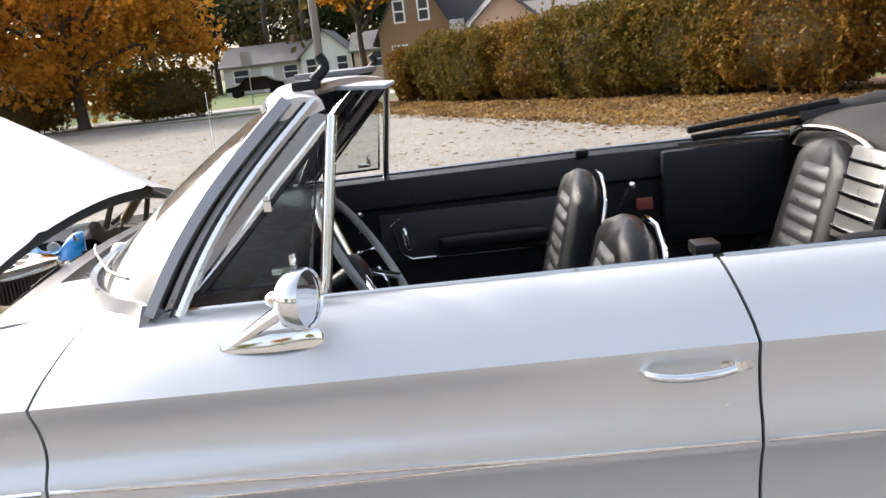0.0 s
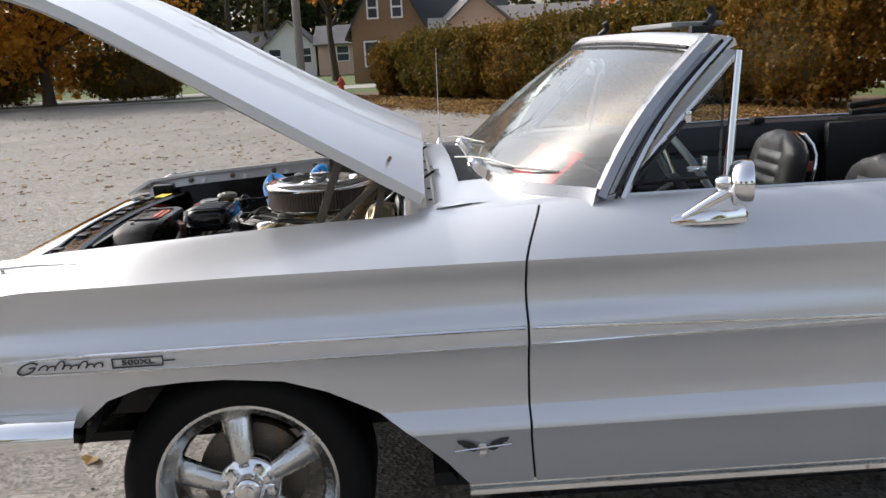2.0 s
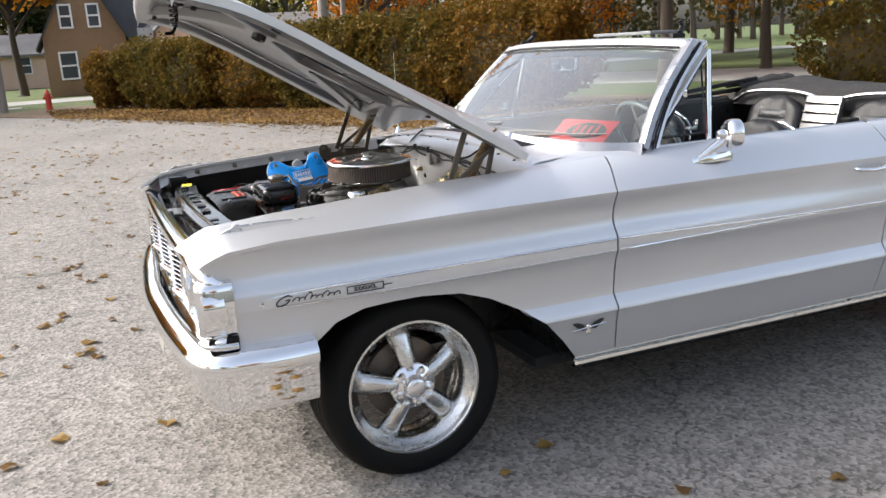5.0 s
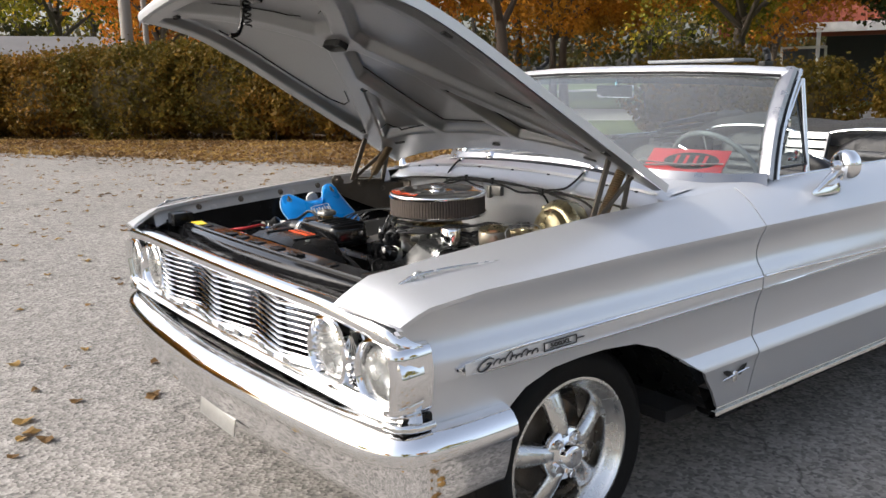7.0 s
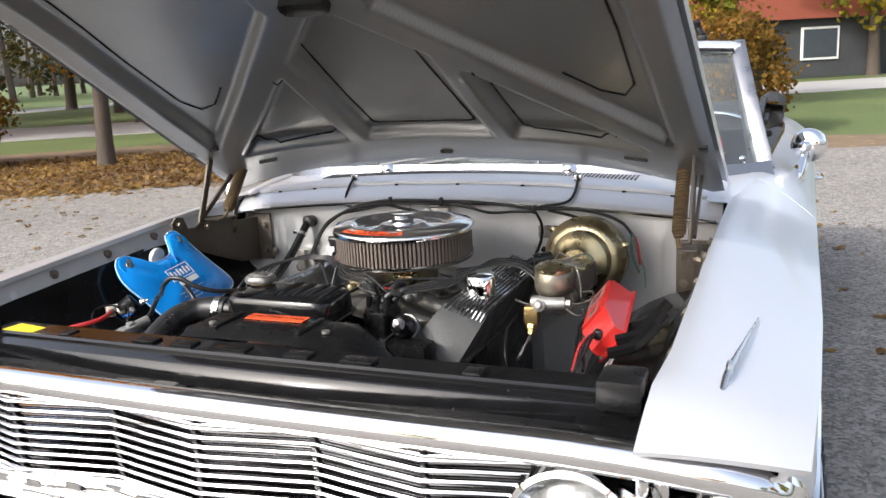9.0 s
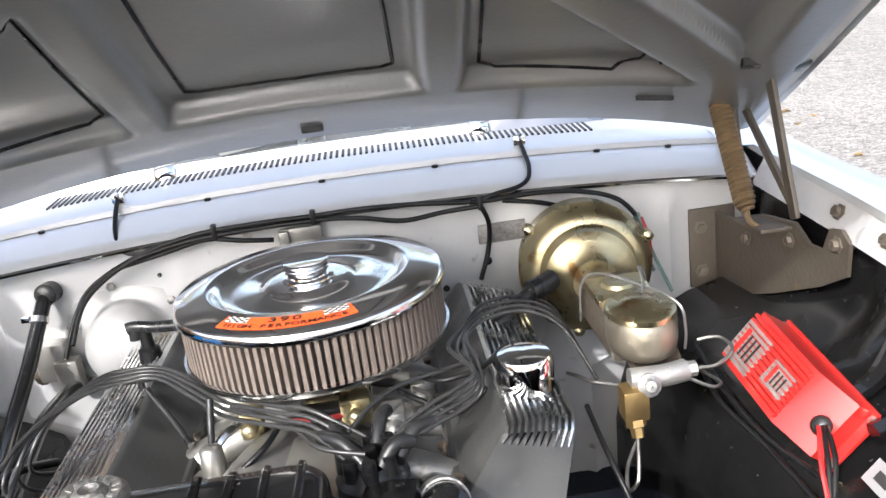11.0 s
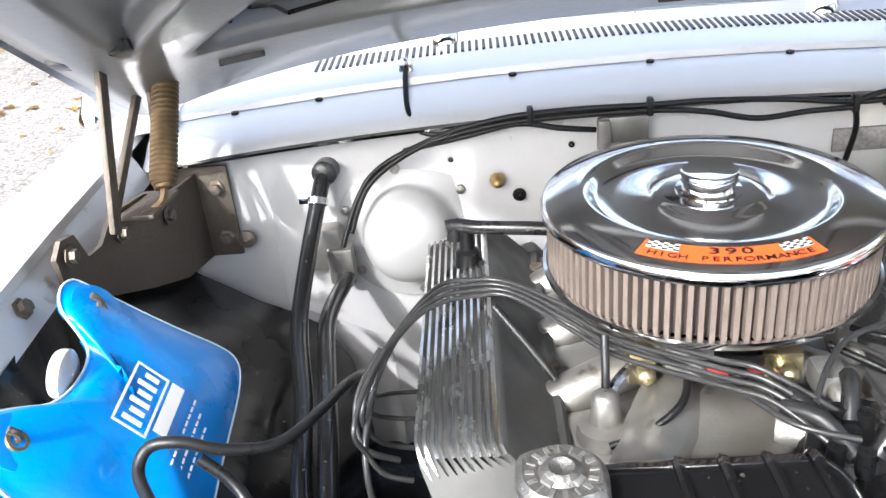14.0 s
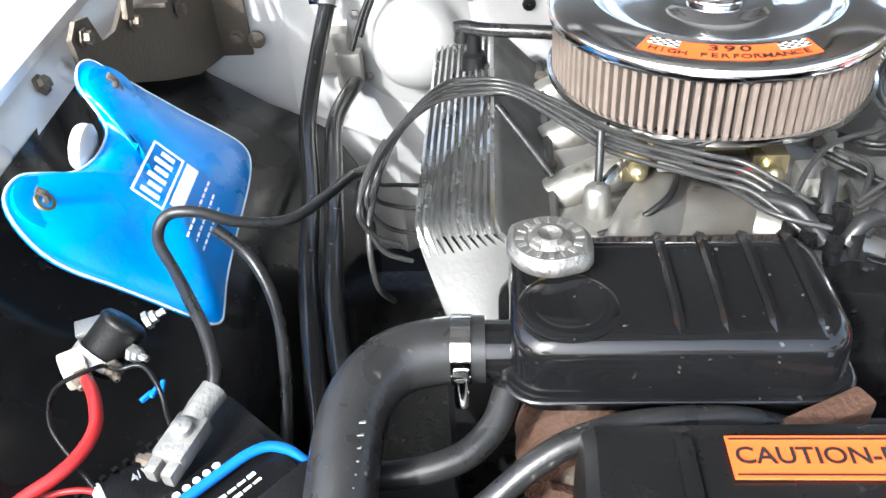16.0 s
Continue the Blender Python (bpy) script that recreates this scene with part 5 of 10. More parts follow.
us = np.linspace(0, 1, 25)
vsn = np.linspace(-1, 1, 33)
bm = bmesh.new()
rows = []
for u in us:
    row = [hood_point(u, v, -(0.010 * max(0, 1 - abs(abs(v) - 0.5) / 0.05))) for v in vsn]
    rows.append([hood_point(u, -1, 0.028)] + row + [hood_point(u, 1, 0.028)])
front = [q + Vector((-0.004, 0, -0.03)) for q in rows[0]]
rows = [front] + rows
grid(bm, rows)
part("hood_skin", bm, SILVER, hood, sharp=30)
# inner panel: pressed frame with sunken panels
def seg_dist(p, a, b):
    ab, ap = (b[0] - a[0], b[1] - a[1]), (p[0] - a[0], p[1] - a[1])
    t = max(0, min(1, (ap[0] * ab[0] + ap[1] * ab[1]) / (ab[0] ** 2 + ab[1] ** 2)))
    return math.hypot(ap[0] - t * ab[0], ap[1] - t * ab[1])


RIBS = [((0.0, -1), (0.0, 1), 0.10), ((1.0, -1), (1.0, 1), 0.36), ((0, -1), (1, -1), 0.20), ((0, 1), (1, 1), 0.20), ((0.02, -0.74), (0.35, -0.06), 0.07), ((0.02, 0.74), (0.35, 0.06), 0.07),
        ((0.36, -0.06), (0.86, -0.86), 0.075), ((0.36, 0.06), (0.86, 0.86), 0.075), ((0.35, -0.10), (0.35, 0.10), 0.11), ((0.50, -0.275), (1.0, -0.285), 0.045), ((0.50, 0.275), (1.0, 0.285), 0.045)]


def rib(u, v):
    h = 0
    for a, b, w in RIBS:
        pu, pv = u * 1.3, v * 0.76
        d = seg_dist((pu, pv), (a[0] * 1.3, a[1] * 0.76), (b[0] * 1.3, b[1] * 0.76))
        h = max(h, 1 - min(1, max(0, d - w * 0.5) / 0.021))
    return h * h * (3 - 2 * h)


bm = bmesh.new()
rows = []
for u in np.linspace(0.006, 0.994, 150):
    rows.append([hood_point(u, v, 0.012 + 0.032 * rib(u, v) * min(1, (1 - abs(v)) * 12 + 0.35)) for v in np.linspace(-0.985, 0.985, 190)])
grid(bm, rows)
bmesh.ops.reverse_faces(bm, faces=bm.faces[:])
inner = part("hood_inner_panel", bm, UNDER, hood, "pressed grey inner panel of the hood", sharp=80)
# seams of the sunken panels, holes and rubber stops
def hood_line(pts, r, name, material=BLACK_SATIN):
    bm = bmesh.new()
    for a, b in zip(pts[:-1], pts[1:]):
        n = 14
        tube(bm, [hood_point(a[0] + (b[0] - a[0]) * t / n, a[1] + (b[1] - a[1]) * t / n, 0.0125 + 0.032 * rib(a[0] + (b[0] - a[0]) * t / n, a[1] + (b[1] - a[1]) * t / n)) for t in range(n + 1)], r, 5, 1, smooth=False)
    part(name, bm, material, inner)


for s in (-1, 1):
    hood_line([(0.50, s * 0.175), (0.70, s * 0.19), (0.818, s * 0.195), (0.826, s * 0.17), (0.832, 0.0)], 0.0030, "panel_seam")
    hood_line([(0.57, s * 0.345), (0.70, s * 0.352), (0.835, s * 0.358), (0.848, s * 0.39), (0.852, s * 0.62), (0.84, s * 0.675), (0.80, s * 0.69)], 0.0030, "panel_seam")
    hood_line([(0.20, s * 0.80), (0.45, s * 0.81), (0.62, s * 0.80), (0.665, s * 0.76), (0.655, s * 0.69), (0.60, s * 0.60)], 0.0030, "panel_seam")
    hood_line([(0.10, s * 0.45), (0.24, s * 0.15), (0.255, s * 0.08)], 0.0028, "panel_seam")
for u, v, a, b in ((0.35, 0.0, 0.022, 0.055), (0.16, -0.30, 0.012, 0.02), (0.16, 0.30, 0.012, 0.02), (0.945, -0.01, 0.007, 0.018), (0.80, -0.86, 0.008, 0.014), (0.80, 0.86, 0.008, 0.014), (0.90, -0.72, 0.005, 0.03), (0.90, 0.72, 0.005, 0.03), (0.09, -0.18, 0.008, 0.014), (0.06, -0.68, 0.008, 0.02), (0.06, 0.68, 0.008, 0.02)):
    bm = bmesh.new()
    c = hood_point(u, v, 0.0145 + 0.032 * rib(u, v))
    ax = (hood_point(min(1, u + 0.02), v) - hood_point(u - 0.02, v)).normalized()
    m = frame_m(c, ax, hood_point(u, v + 0.02) - hood_point(u, v - 0.02))
    box(bm, (0, 0, 0), (a * 2, b * 2, 0.003), bevel=min(a, b) * 0.9)
    bmesh.ops.transform(bm, matrix=m, verts=bm.verts[:])
    part("hood_hole", bm, BLACK_INK, inner, smooth=False)
for u in (0.26, 0.80):
    for v in (-1, 1):
        bm = bmesh.new()
        box(bm, hood_point(u, v * 0.955, 0.034), (0.035, 0.022, 0.018), Matrix.Rotation(radians(26), 4, "Y"), bevel=0.005)
        part("rubber_stop", bm, RUBBER, hood)
# latch striker and hook under the front edge
bm = bmesh.new()
c = hood_point(0.085, 0.0, 0.04)
box(bm, c, (0.09, 0.10, 0.012), Matrix.Rotation(radians(26), 4, "Y"), bevel=0.004)
tube(bm, [c + Vector((0.02, 0.05, 0)), c + Vector((0.02, 0.055, -0.06)), c + Vector((0.0, 0.05, -0.11)), c + Vector((-0.03, 0.045, -0.115))], 0.007, 6, 4)
pts = [c + Vector((0.012 * math.cos(t * 0.9), -0.02 + 0.012 * math.sin(t * 0.9), -0.01 - t * 0.0024)) for t in range(36)]
tube(bm, pts, 0.003, 5, 2)
part("hood_latch", bm, BLACK_SATIN, hood, "black hood latch hook and spring")
# hood front lip
bm = bmesh.new()
rows = []
for v in np.linspace(-1, 1, 25):
    q = hood_point(0, v)
    rows.append([q + Vector((0.02, 0, 0.004)), q + Vector((-0.012, 0, 0.002)), q + Vector((-0.018, 0, -0.012)), q + Vector((-0.014, 0, -0.030)), q + Vector((0.02, 0, -0.040))])
grid(bm, rows)
part("hood_lip", bm, SILVER, hood)

# hinges: bracket, arms and spring on either side
HINGE_STEEL = surface("grimy_hinge_steel", (0.105, 0.088, 0.07), 0.55, 0.5, 0.25, 22, 0.2, 150, spots=((0.16, 0.10, 0.055), 0.1, 18))


def hinge(side):
    g = new("hood_hinge"); g.parent = car
    tagged(g, "grimy brown hood hinge with a coil spring")
    s = side
    bm = bmesh.new()
    # bracket plate against the cowl and a wing towards the fender
    box(bm, (0.447, s * 0.655, 0.925), (0.008, 0.085, 0.15), bevel=0.003)
    prof = [(0.447, 0.99), (0.36, 0.995), (0.30, 1.022), (0.22, 1.030), (0.185, 1.005), (0.155, 1.005), (0.140, 1.042), (0.115, 1.046), (0.098, 1.03), (0.102, 0.98), (0.16, 0.945), (0.27, 0.895), (0.36, 0.86), (0.447, 0.85)]
    n = len(prof)
    wy = lambda x: 0.660 + (0.447 - x) * 0.15
    a = [bm.verts.new((x, s * wy(x), z)) for x, z in prof]
    b = [bm.verts.new((x, s * (wy(x) + 0.006), z)) for x, z in prof]
    bm.faces.new(a); bm.faces.new(b[::-1])
    for i in range(n):
        bm.faces.new((a[i], a[(i + 1) % n], b[(i + 1) % n], b[i]))
    box(bm, (0.27, s * 0.667, 1.018), (0.10, 0.05, 0.006), Matrix.Rotation(radians(4), 4, "Y"), bevel=0.002)
    drop = -0.060 if s < 0 else -0.014       # the driver-side bracket sits lower
    ox, oy = 0.045, s * 0.024
    bmesh.ops.translate(bm, vec=(ox, oy, drop), verts=bm.verts[:])
    part("bracket", bm, HINGE_STEEL, g, "grimy brown steel bracket")
    for y, a, b, w in ((0.700, (0.225, 1.02), (0.315, 1.215), 0.022), (0.690, (0.375, 1.00), (0.425, 1.165), 0.020), (0.708, (0.245, 1.03), (0.425, 1.135), 0.016)):
        bm = bmesh.new()
        p, q = Vector((a[0], s * y, a[1] + max(drop, -0.03))), Vector((b[0], s * y, b[1]))
        box(bm, (p + q) / 2, ((q - p).length, 0.008, w), frame_m((0, 0, 0), q - p, (0, 1, 0)), bevel=0.003)
        part("arm", bm, HINGE_STEEL, g)
    p, q = Vector((0.300, s * 0.664, 1.030 + drop)), Vector((0.425, s * 0.664, 1.165))
    pts = []
    ax = (q - p).normalized()
    e1 = Vector((0, 1, 0)); e2 = ax.cross(e1)
    turns, N_ = 24, 24 * 9
    for i in range(N_ + 1):
        t = i / N_
        r = 0.0145 * (0.55 + 0.45 * min(1, t * 12, (1 - t) * 12))
        pts.append(p + (q - p) * (0.08 + 0.84 * t) + (e1 * math.cos(2 * math.pi * turns * t) + e2 * math.sin(2 * math.pi * turns * t)) * r)
    bm = bmesh.new()
    tube(bm, pts, 0.0042, 6, 1, smooth=False)
    tube(bm, [q - ax * 0.02, q, q + Vector((0.01, s * 0.02, 0.015))], 0.005, 6, 3)
    tube(bm, [p + ax * 0.02, p, p + Vector((0.0, s * 0.02, -0.015))], 0.005, 6, 3)
    part("spring", bm, surface("hinge_spring_steel" + ("_l" if s < 0 else "_r"), (0.17, 0.115, 0.06), 0.55, 0.5, 0.25, 40, spots=((0.25, 0.12, 0.05), 0.1, 30)), g, "brown coil spring")
    bm = bmesh.new()
    box(bm, (0.355, s * 0.682, 1.180), (0.16, 0.06, 0.010), Matrix.Rotation(radians(25), 4, "Y"), bevel=0.003)
    part("hood_plate", bm, RUSTY, g)
    for x, y, z, d in ((0.443, 0.633, 0.965, (-1, 0, 0)), (0.443, 0.633, 0.882, (-1, 0, 0)), (0.120, 0.708, 1.024, (0, -s, 0)), (0.225, 0.692, 1.00, (0, -s, 0)), (0.34, 0.675, 0.97, (0, -s, 0))):
        bm = bmesh.new()
        lathe(bm, [(0.013, 0), (0.013, 0.002), (0.0085, 0.003), (0.0085, 0.010), (0.001, 0.011)], axis_m((x + ox, s * y + oy, z + drop), d), 6)
        part("bolt", bm, RUSTY, g)


for side in (-1, 1):
    hinge(side)

# ---- cowl, firewall and engine bay walls ----
def crown(y):
    return 0.045 * max(0.0, 1 - (y / 0.78) ** 2)


def ws_base(y):
    return 0.70 + 0.215 * (min(abs(y), 0.83) / 0.8) ** 5


ys = np.linspace(-0.752, 0.752, 61)
bm = bmesh.new()
rows = []
for y in ys:
    c, xb = crown(y), ws_base(y)
    rows.append([(xb + 0.06, y, 1.062 + c * 0.9), (xb, y, 1.060 + c * 0.95), (0.635, y, 1.055 + c), (0.556, y, 1.047 + c), (0.548, y, 1.043 + c), (0.543, y, 1.034 + c)])
grid(bm, rows)
part("cowl_top", bm, SILVER, car, sharp=30)
bm = bmesh.new()
rows = []
for y in ys:
    c = crown(y)
    rows.append([(0.546, y, 1.033 + c), (0.530, y, 1.031 + c), (0.522, y, 1.026 + c), (0.487, y, 1.006 + c), (0.470, y, 0.998 + c), (0.464, y, 0.990 + c), (0.470, y, 0.984 + c), (0.50, y, 0.982 + c)])
grid(bm, rows)
part("cowl_drip_channel", bm, SILVER, car, "sloping silver drip channel in front of the cowl", sharp=30)
bm = bmesh.new()
for y0, y1 in ((-0.74, 0.74),):
    tube(bm, [(0.463, y, 0.990 + crown(y)) for y in np.linspace(y0, y1, 30)], 0.0045, 6, 2)
part("weatherstrip_edge", bm, CHROME_OLD, car, "bright crimped lip of the cowl")
# side strips that close the cowl against the fenders
for side in (-1, 1):
    bm = bmesh.new()
    rows = []
    for x in np.linspace(0.50, 0.86, 13):
        yi, zi, zc = lerp_table(YIN_TAB, x), lerp_table(ZIN_TAB, x), lerp_table(CREASE, x)
        W = lerp_table(W_TAB, x)
        yo = yi + 0.022
        zo = zi - (zi - zc) * ((yo - yi) / (W - yi)) ** 1.65
        yc = yi - 0.055
        cz = float(np.interp(x, (0.543, 0.556, 0.635, 0.80), (1.034, 1.047, 1.055, 1.059))) + crown(yc)
        rows.append([(x, side * yo, zo - 0.010), (x, side * (yi + 0.004), zi - 0.001), (x, side * (yi - 0.02), zi + 0.001 + 0.3 * (cz - zi)), (x, side * yc, cz + 0.003)])
    grid(bm, rows)
    part("cowl_side_strip", bm, SILVER, car, sharp=60)
# fresh-air slots in the cowl
for k in range(92):
    y = -0.505 + 1.01 * k / 91
    bm = bmesh.new()
    c = crown(y)
    back = min(0.706, ws_base(y) - 0.026)
    box(bm, ((0.622 + back) / 2, y, 1.0560 + c * 0.99), (back - 0.622, 0.0046, 0.004), Matrix.Rotation(radians(-1.6), 4, "Y"))
    part("fresh_air_slot", bm, BLACK_INK, car, smooth=False)
# cowl bolts and washer nozzles
for y in (-0.62, -0.49, -0.2, 0.0, 0.2, 0.49, 0.62):
    bm = bmesh.new()
    lathe(bm, [(0.006, 0), (0.006, 0.004), (0.001, 0.005)], Matrix.Translation((0.536, y, 1.032 + crown(y))), 8)
    part("cowl_bolt", bm, BLACK_SATIN, car)
for y in (-0.357, 0.357):
    bm = bmesh.new()
    c = crown(y)
    box(bm, (0.566, y, 1.058 + c), (0.016, 0.022, 0.018), bevel=0.003)
    tube(bm, [(0.560, y, 1.060 + c), (0.552, y, 1.066 + c), (0.550, y, 1.074 + c)], 0.004, 6, 3)
    part("washer_nozzle", bm, CHROME_OLD, car, "small washer nozzle")
for y in (-0.30, 0.30):
    bm = bmesh.new()
    lathe(bm, [(0.026, 0), (0.024, 0.012), (0.016, 0.024), (0.001, 0.028)], Matrix.Translation((0.690, y, 1.058 + crown(y))), 14)
    part("wiper_post", bm, CHROME, car, "chrome wiper pivot")


def fire_x(y):
    return 0.50


bm = bmesh.new()
rows = []
for z in (1.035, 1.0, 0.96, 0.92, 0.88, 0.84, 0.80, 0.74, 0.66, 0.55, 0.42):
    row = []
    for y in np.linspace(-0.74, 0.74, 75):
        x = fire_x(y)
        # pressed upright ribs and a shallow centre panel
        for yr in (-0.60, -0.36, 0.58, 0.27):
            x -= 0.012 * math.exp(-((y - yr) / 0.014) ** 2) * (1 if z < 0.98 else 0)
        x -= 0.006 * (1 if -0.5 < y < -0.28 and 0.85 < z < 0.99 else 0)
        zz = min(z, 0.986 + crown(y))
        row.append((x + 0.06 * max(0, (0.74 - z)), y * (1 if z > 0.7 else 0.73), zz))
    rows.append(row)
grid(bm, rows)
part("firewall", bm, SILVER_BAY, car, "silver painted firewall with pressed ribs", sharp=50)
bm = bmesh.new()
lathe(bm, [(0.118, -0.002), (0.115, 0.006), (0.080, 0.008), (0.073, 0.012), (0.070, 0.022), (0.068, 0.050), (0.064, 0.062), (0.052, 0.074), (0.031, 0.082), (0.001, 0.084)], axis_m((0.502, 0.372, 0.855), (-1, 0, 0.05)), 40)
part("heater_dome", bm, surface("pale_silver_paint", (0.37, 0.37, 0.365), 0.38, 0.35, 0.05, 14), car, "round silver heater blower housing")
for a in range(6):
    bm = bmesh.new()
    lathe(bm, [(0.008, 0), (0.008, 0.005), (0.001, 0.007)], axis_m((0.495, 0.372 + 0.104 * math.cos(a * 1.047 + 0.4), 0.855 + 0.104 * math.sin(a * 1.047 + 0.4)), (-1, 0, 0)), 6)
    part("housing_screw", bm, CAST, car)
# firewall fittings: grey sound-deadener patch, small bracket, grommets and holes
bm = bmesh.new()
box(bm, (0.492, -0.30, 0.952), (0.006, 0.085, 0.036), bevel=0.0025)
part("firewall_patch", bm, surface("speckled_grey_felt", (0.22, 0.21, 0.2), 0.9, 0, 0.5, 160, 0.4, 260), car, "speckled grey felt patch")
bm = bmesh.new()
box(bm, (0.49, 0.045, 0.997), (0.02, 0.07, 0.04), bevel=0.005)
box(bm, (0.482, 0.075, 0.99), (0.02, 0.018, 0.05), bevel=0.004)
part("firewall_bracket", bm, CAST, car)
bm = bmesh.new()
box(bm, (0.478, 0.505, 0.845), (0.035, 0.055, 0.07), bevel=0.008)
box(bm, (0.465, 0.480, 0.82), (0.03, 0.04, 0.06), bevel=0.006)
part("heater_valve", bm, CAST, car, "cast heater control valve")
for y, z in ((0.474, 0.826), (0.474, 0.800), (0.535, 0.815), (0.625, 0.865)):
    bm = bmesh.new()
    lathe(bm, [(0.014, 0), (0.014, 0.006), (0.008, 0.010), (0.001, 0.011)], axis_m((0.485, y, z), (-1, 0, 0)), 10)
    part("valve_stud", bm, RUSTY, car)
for y, z, r in ((-0.19, 0.86, 0.006), (-0.215, 0.845, 0.004), (-0.235, 0.85, 0.004), (-0.27, 0.90, 0.008), (0.12, 0.975, 0.005), (0.30, 0.965, 0.004), (-0.12, 0.86, 0.005), (0.20, 0.90, 0.011), (-0.5, 0.78, 0.012)):
    bm = bmesh.new()
    lathe(bm, [(r, 0), (r * 0.9, 0.003), (0.001, 0.004)], axis_m((0.4975, y, z), (-1, 0, 0)), 10)
    part("firewall_plug", bm, BLACK_SATIN, car)
bm = bmesh.new()
lathe(bm, [(0.012, 0), (0.012, 0.006), (0.006, 0.02), (0.001, 0.022)], axis_m((0.495, 0.232, 0.928), (-1, 0, 0)), 10)
part("brass_stud", bm, BRASS, car)

# inner fenders: silver flange with bolts, black apron with wheel bulge
for side in (-1, 1):
    bm = bmesh.new()
    rows = []
    for x in np.linspace(-0.64, 0.46, 26):
        z = lerp_table(ZIN_TAB, x)
        rows.append([(x, side * 0.772, z - 0.001), (x, side * 0.767, z - 0.005), (x, side * 0.763, z - 0.012), (x, side * 0.740, z - 0.056)])
    grid(bm, rows)
    flange = part("fender_flange", bm, SILVER_BAY, car, "silver inner fender flange", sharp=40)
    for x in (-0.46, -0.28, -0.10, 0.08, 0.20):
        z = lerp_table(ZIN_TAB, x)
        bm = bmesh.new()
        lathe(bm, [(0.013, 0), (0.013, 0.002), (0.0085, 0.003), (0.0085, 0.010), (0.001, 0.011)], axis_m((x, side * 0.753, z - 0.030), (0, -side * 0.88, 0.47)), 6)
        part("flange_bolt", bm, RUSTY, flange)
    for x in (-0.40, -0.22, -0.04, 0.13):
        # shallow pressed dimples along the lower edge
        z = lerp_table(ZIN_TAB, x)
        bm = bmesh.new()
        lathe(bm, [(0.015, 0.0), (0.010, 0.0022), (0.001, 0.0028)], axis_m((x, side * 0.7475, z - 0.042), (0, -side * 0.88, 0.47)), 12)
        part("pressed_dimple", bm, SILVER_BAY, flange)
    bm = bmesh.new()
    rows = []
    for x in np.linspace(-0.60, 0.47, 36):
        z = lerp_table(ZIN_TAB, x) - 0.036
        b = 0.020 * math.exp(-((x - 0.06) / 0.17) ** 2)
        dz = 0.0 if side > 0 else 0.035
        k = min(1.0, max(0.0, (x + 0.0) / 0.15))
        k = k * k * (3 - 2 * k)
        rows.append([(x, side * (0.7405 + 0.0215 * k), z - 0.0125 - 0.02 * k), (x, side * (0.722 + 0.034 * k), z - 0.06 - 0.06 * k), (x, side * (0.690 - 0.4 * b + 0.02 * k), z - 0.125 + 0.3 * b - 0.06 * k), (x, side * (0.622 - 0.7 * b), 0.795 + dz + 0.8 * b - 0.035 * k), (x, side * (0.57 - b), 0.755 + dz + b - 0.02 * k), (x, side * (0.525 - b), 0.705 + dz + b), (x, side * 0.49, 0.64), (x, side * 0.475, 0.56), (x, side * 0.47, 0.42)])
    grid(bm, rows)
    apron = part("inner_fender_apron", bm, APRON, car, "gloss black inner fender apron", sharp=60)
    for x in (0.22, 0.30, 0.37) if side < 0 else ():
        bm = bmesh.new()
        tube(bm, [(x - 0.42, -0.690, 0.925), (x - 0.44, -0.65, 0.885), (x - 0.45, -0.60, 0.868)], 0.012, 6, 4)
        part("apron_rib", bm, BLACK_GLOSS, apron)
bm = bmesh.new()
box(bm, (-0.07, 0, 0.36), (1.15, 1.0, 0.03))
part("engine_bay_floor", bm, BLACK_SATIN, car, smooth=False)

# radiator support with slots, and the dark space behind the grille
bm = bmesh.new()
rows = []
for y in np.linspace(-0.72, 0.72, 41):
    x = -0.585 + 0.055 * (abs(y) / 0.7) ** 2
    z = 0.938 - 0.020 * (abs(y) / 0.7) ** 2
    rows.append([(x - 0.045, y, z - 0.05), (x - 0.040, y, z - 0.012), (x - 0.030, y, z - 0.004), (x, y, z), (x + 0.055, y, z + 0.002), (x + 0.062, y, z - 0.006), (x + 0.062, y, z - 0.20), (x + 0.05, y, z - 0.5)])
grid(bm, rows)
support = part("radiator_support", bm, BLACK_GLOSS, car, "gloss black radiator support panel", sharp=40)
for k, (y, w) in enumerate(((0.22, 0.05), (0.13, 0.05), (0.02, 0.07), (-0.12, 0.05), (-0.24, 0.06), (0.42, 0.03), (-0.45, 0.03))):
    bm = bmesh.new()
    box(bm, (-0.562, y, 0.940), (0.030, w, 0.006), bevel=0.0015)
    part("support_rib", bm, BLACK_SATIN, support)
bm = bmesh.new()
tube(bm, [(-0.600 + 0.055 * (abs(y) / 0.7) ** 2, y, 0.940 - 0.02 * (abs(y) / 0.7) ** 2) for y in np.linspace(-0.7, 0.7, 15)], 0.006, 6, 2)
part("support_bead", bm, BLACK_GLOSS, support)
bm = bmesh.new()
box(bm, (-0.535, 0.575, 0.9275), (0.045, 0.085, 0.002), Matrix.Rotation(radians(-8), 4, "Z"))
part("yellow_label", bm, YELLOW, support, "yellow warning label", smooth=False)
bm = bmesh.new()
box(bm, (-0.655, 0.16, 0.880), (0.075, 0.16, 0.012), Matrix.Rotation(radians(6), 4, "Z"), bevel=0.004)
box(bm, (-0.665, 0.10, 0.893), (0.03, 0.05, 0.02), bevel=0.005)
part("hood_lock_plate", bm, CAST, car, "grey hood lock plate")
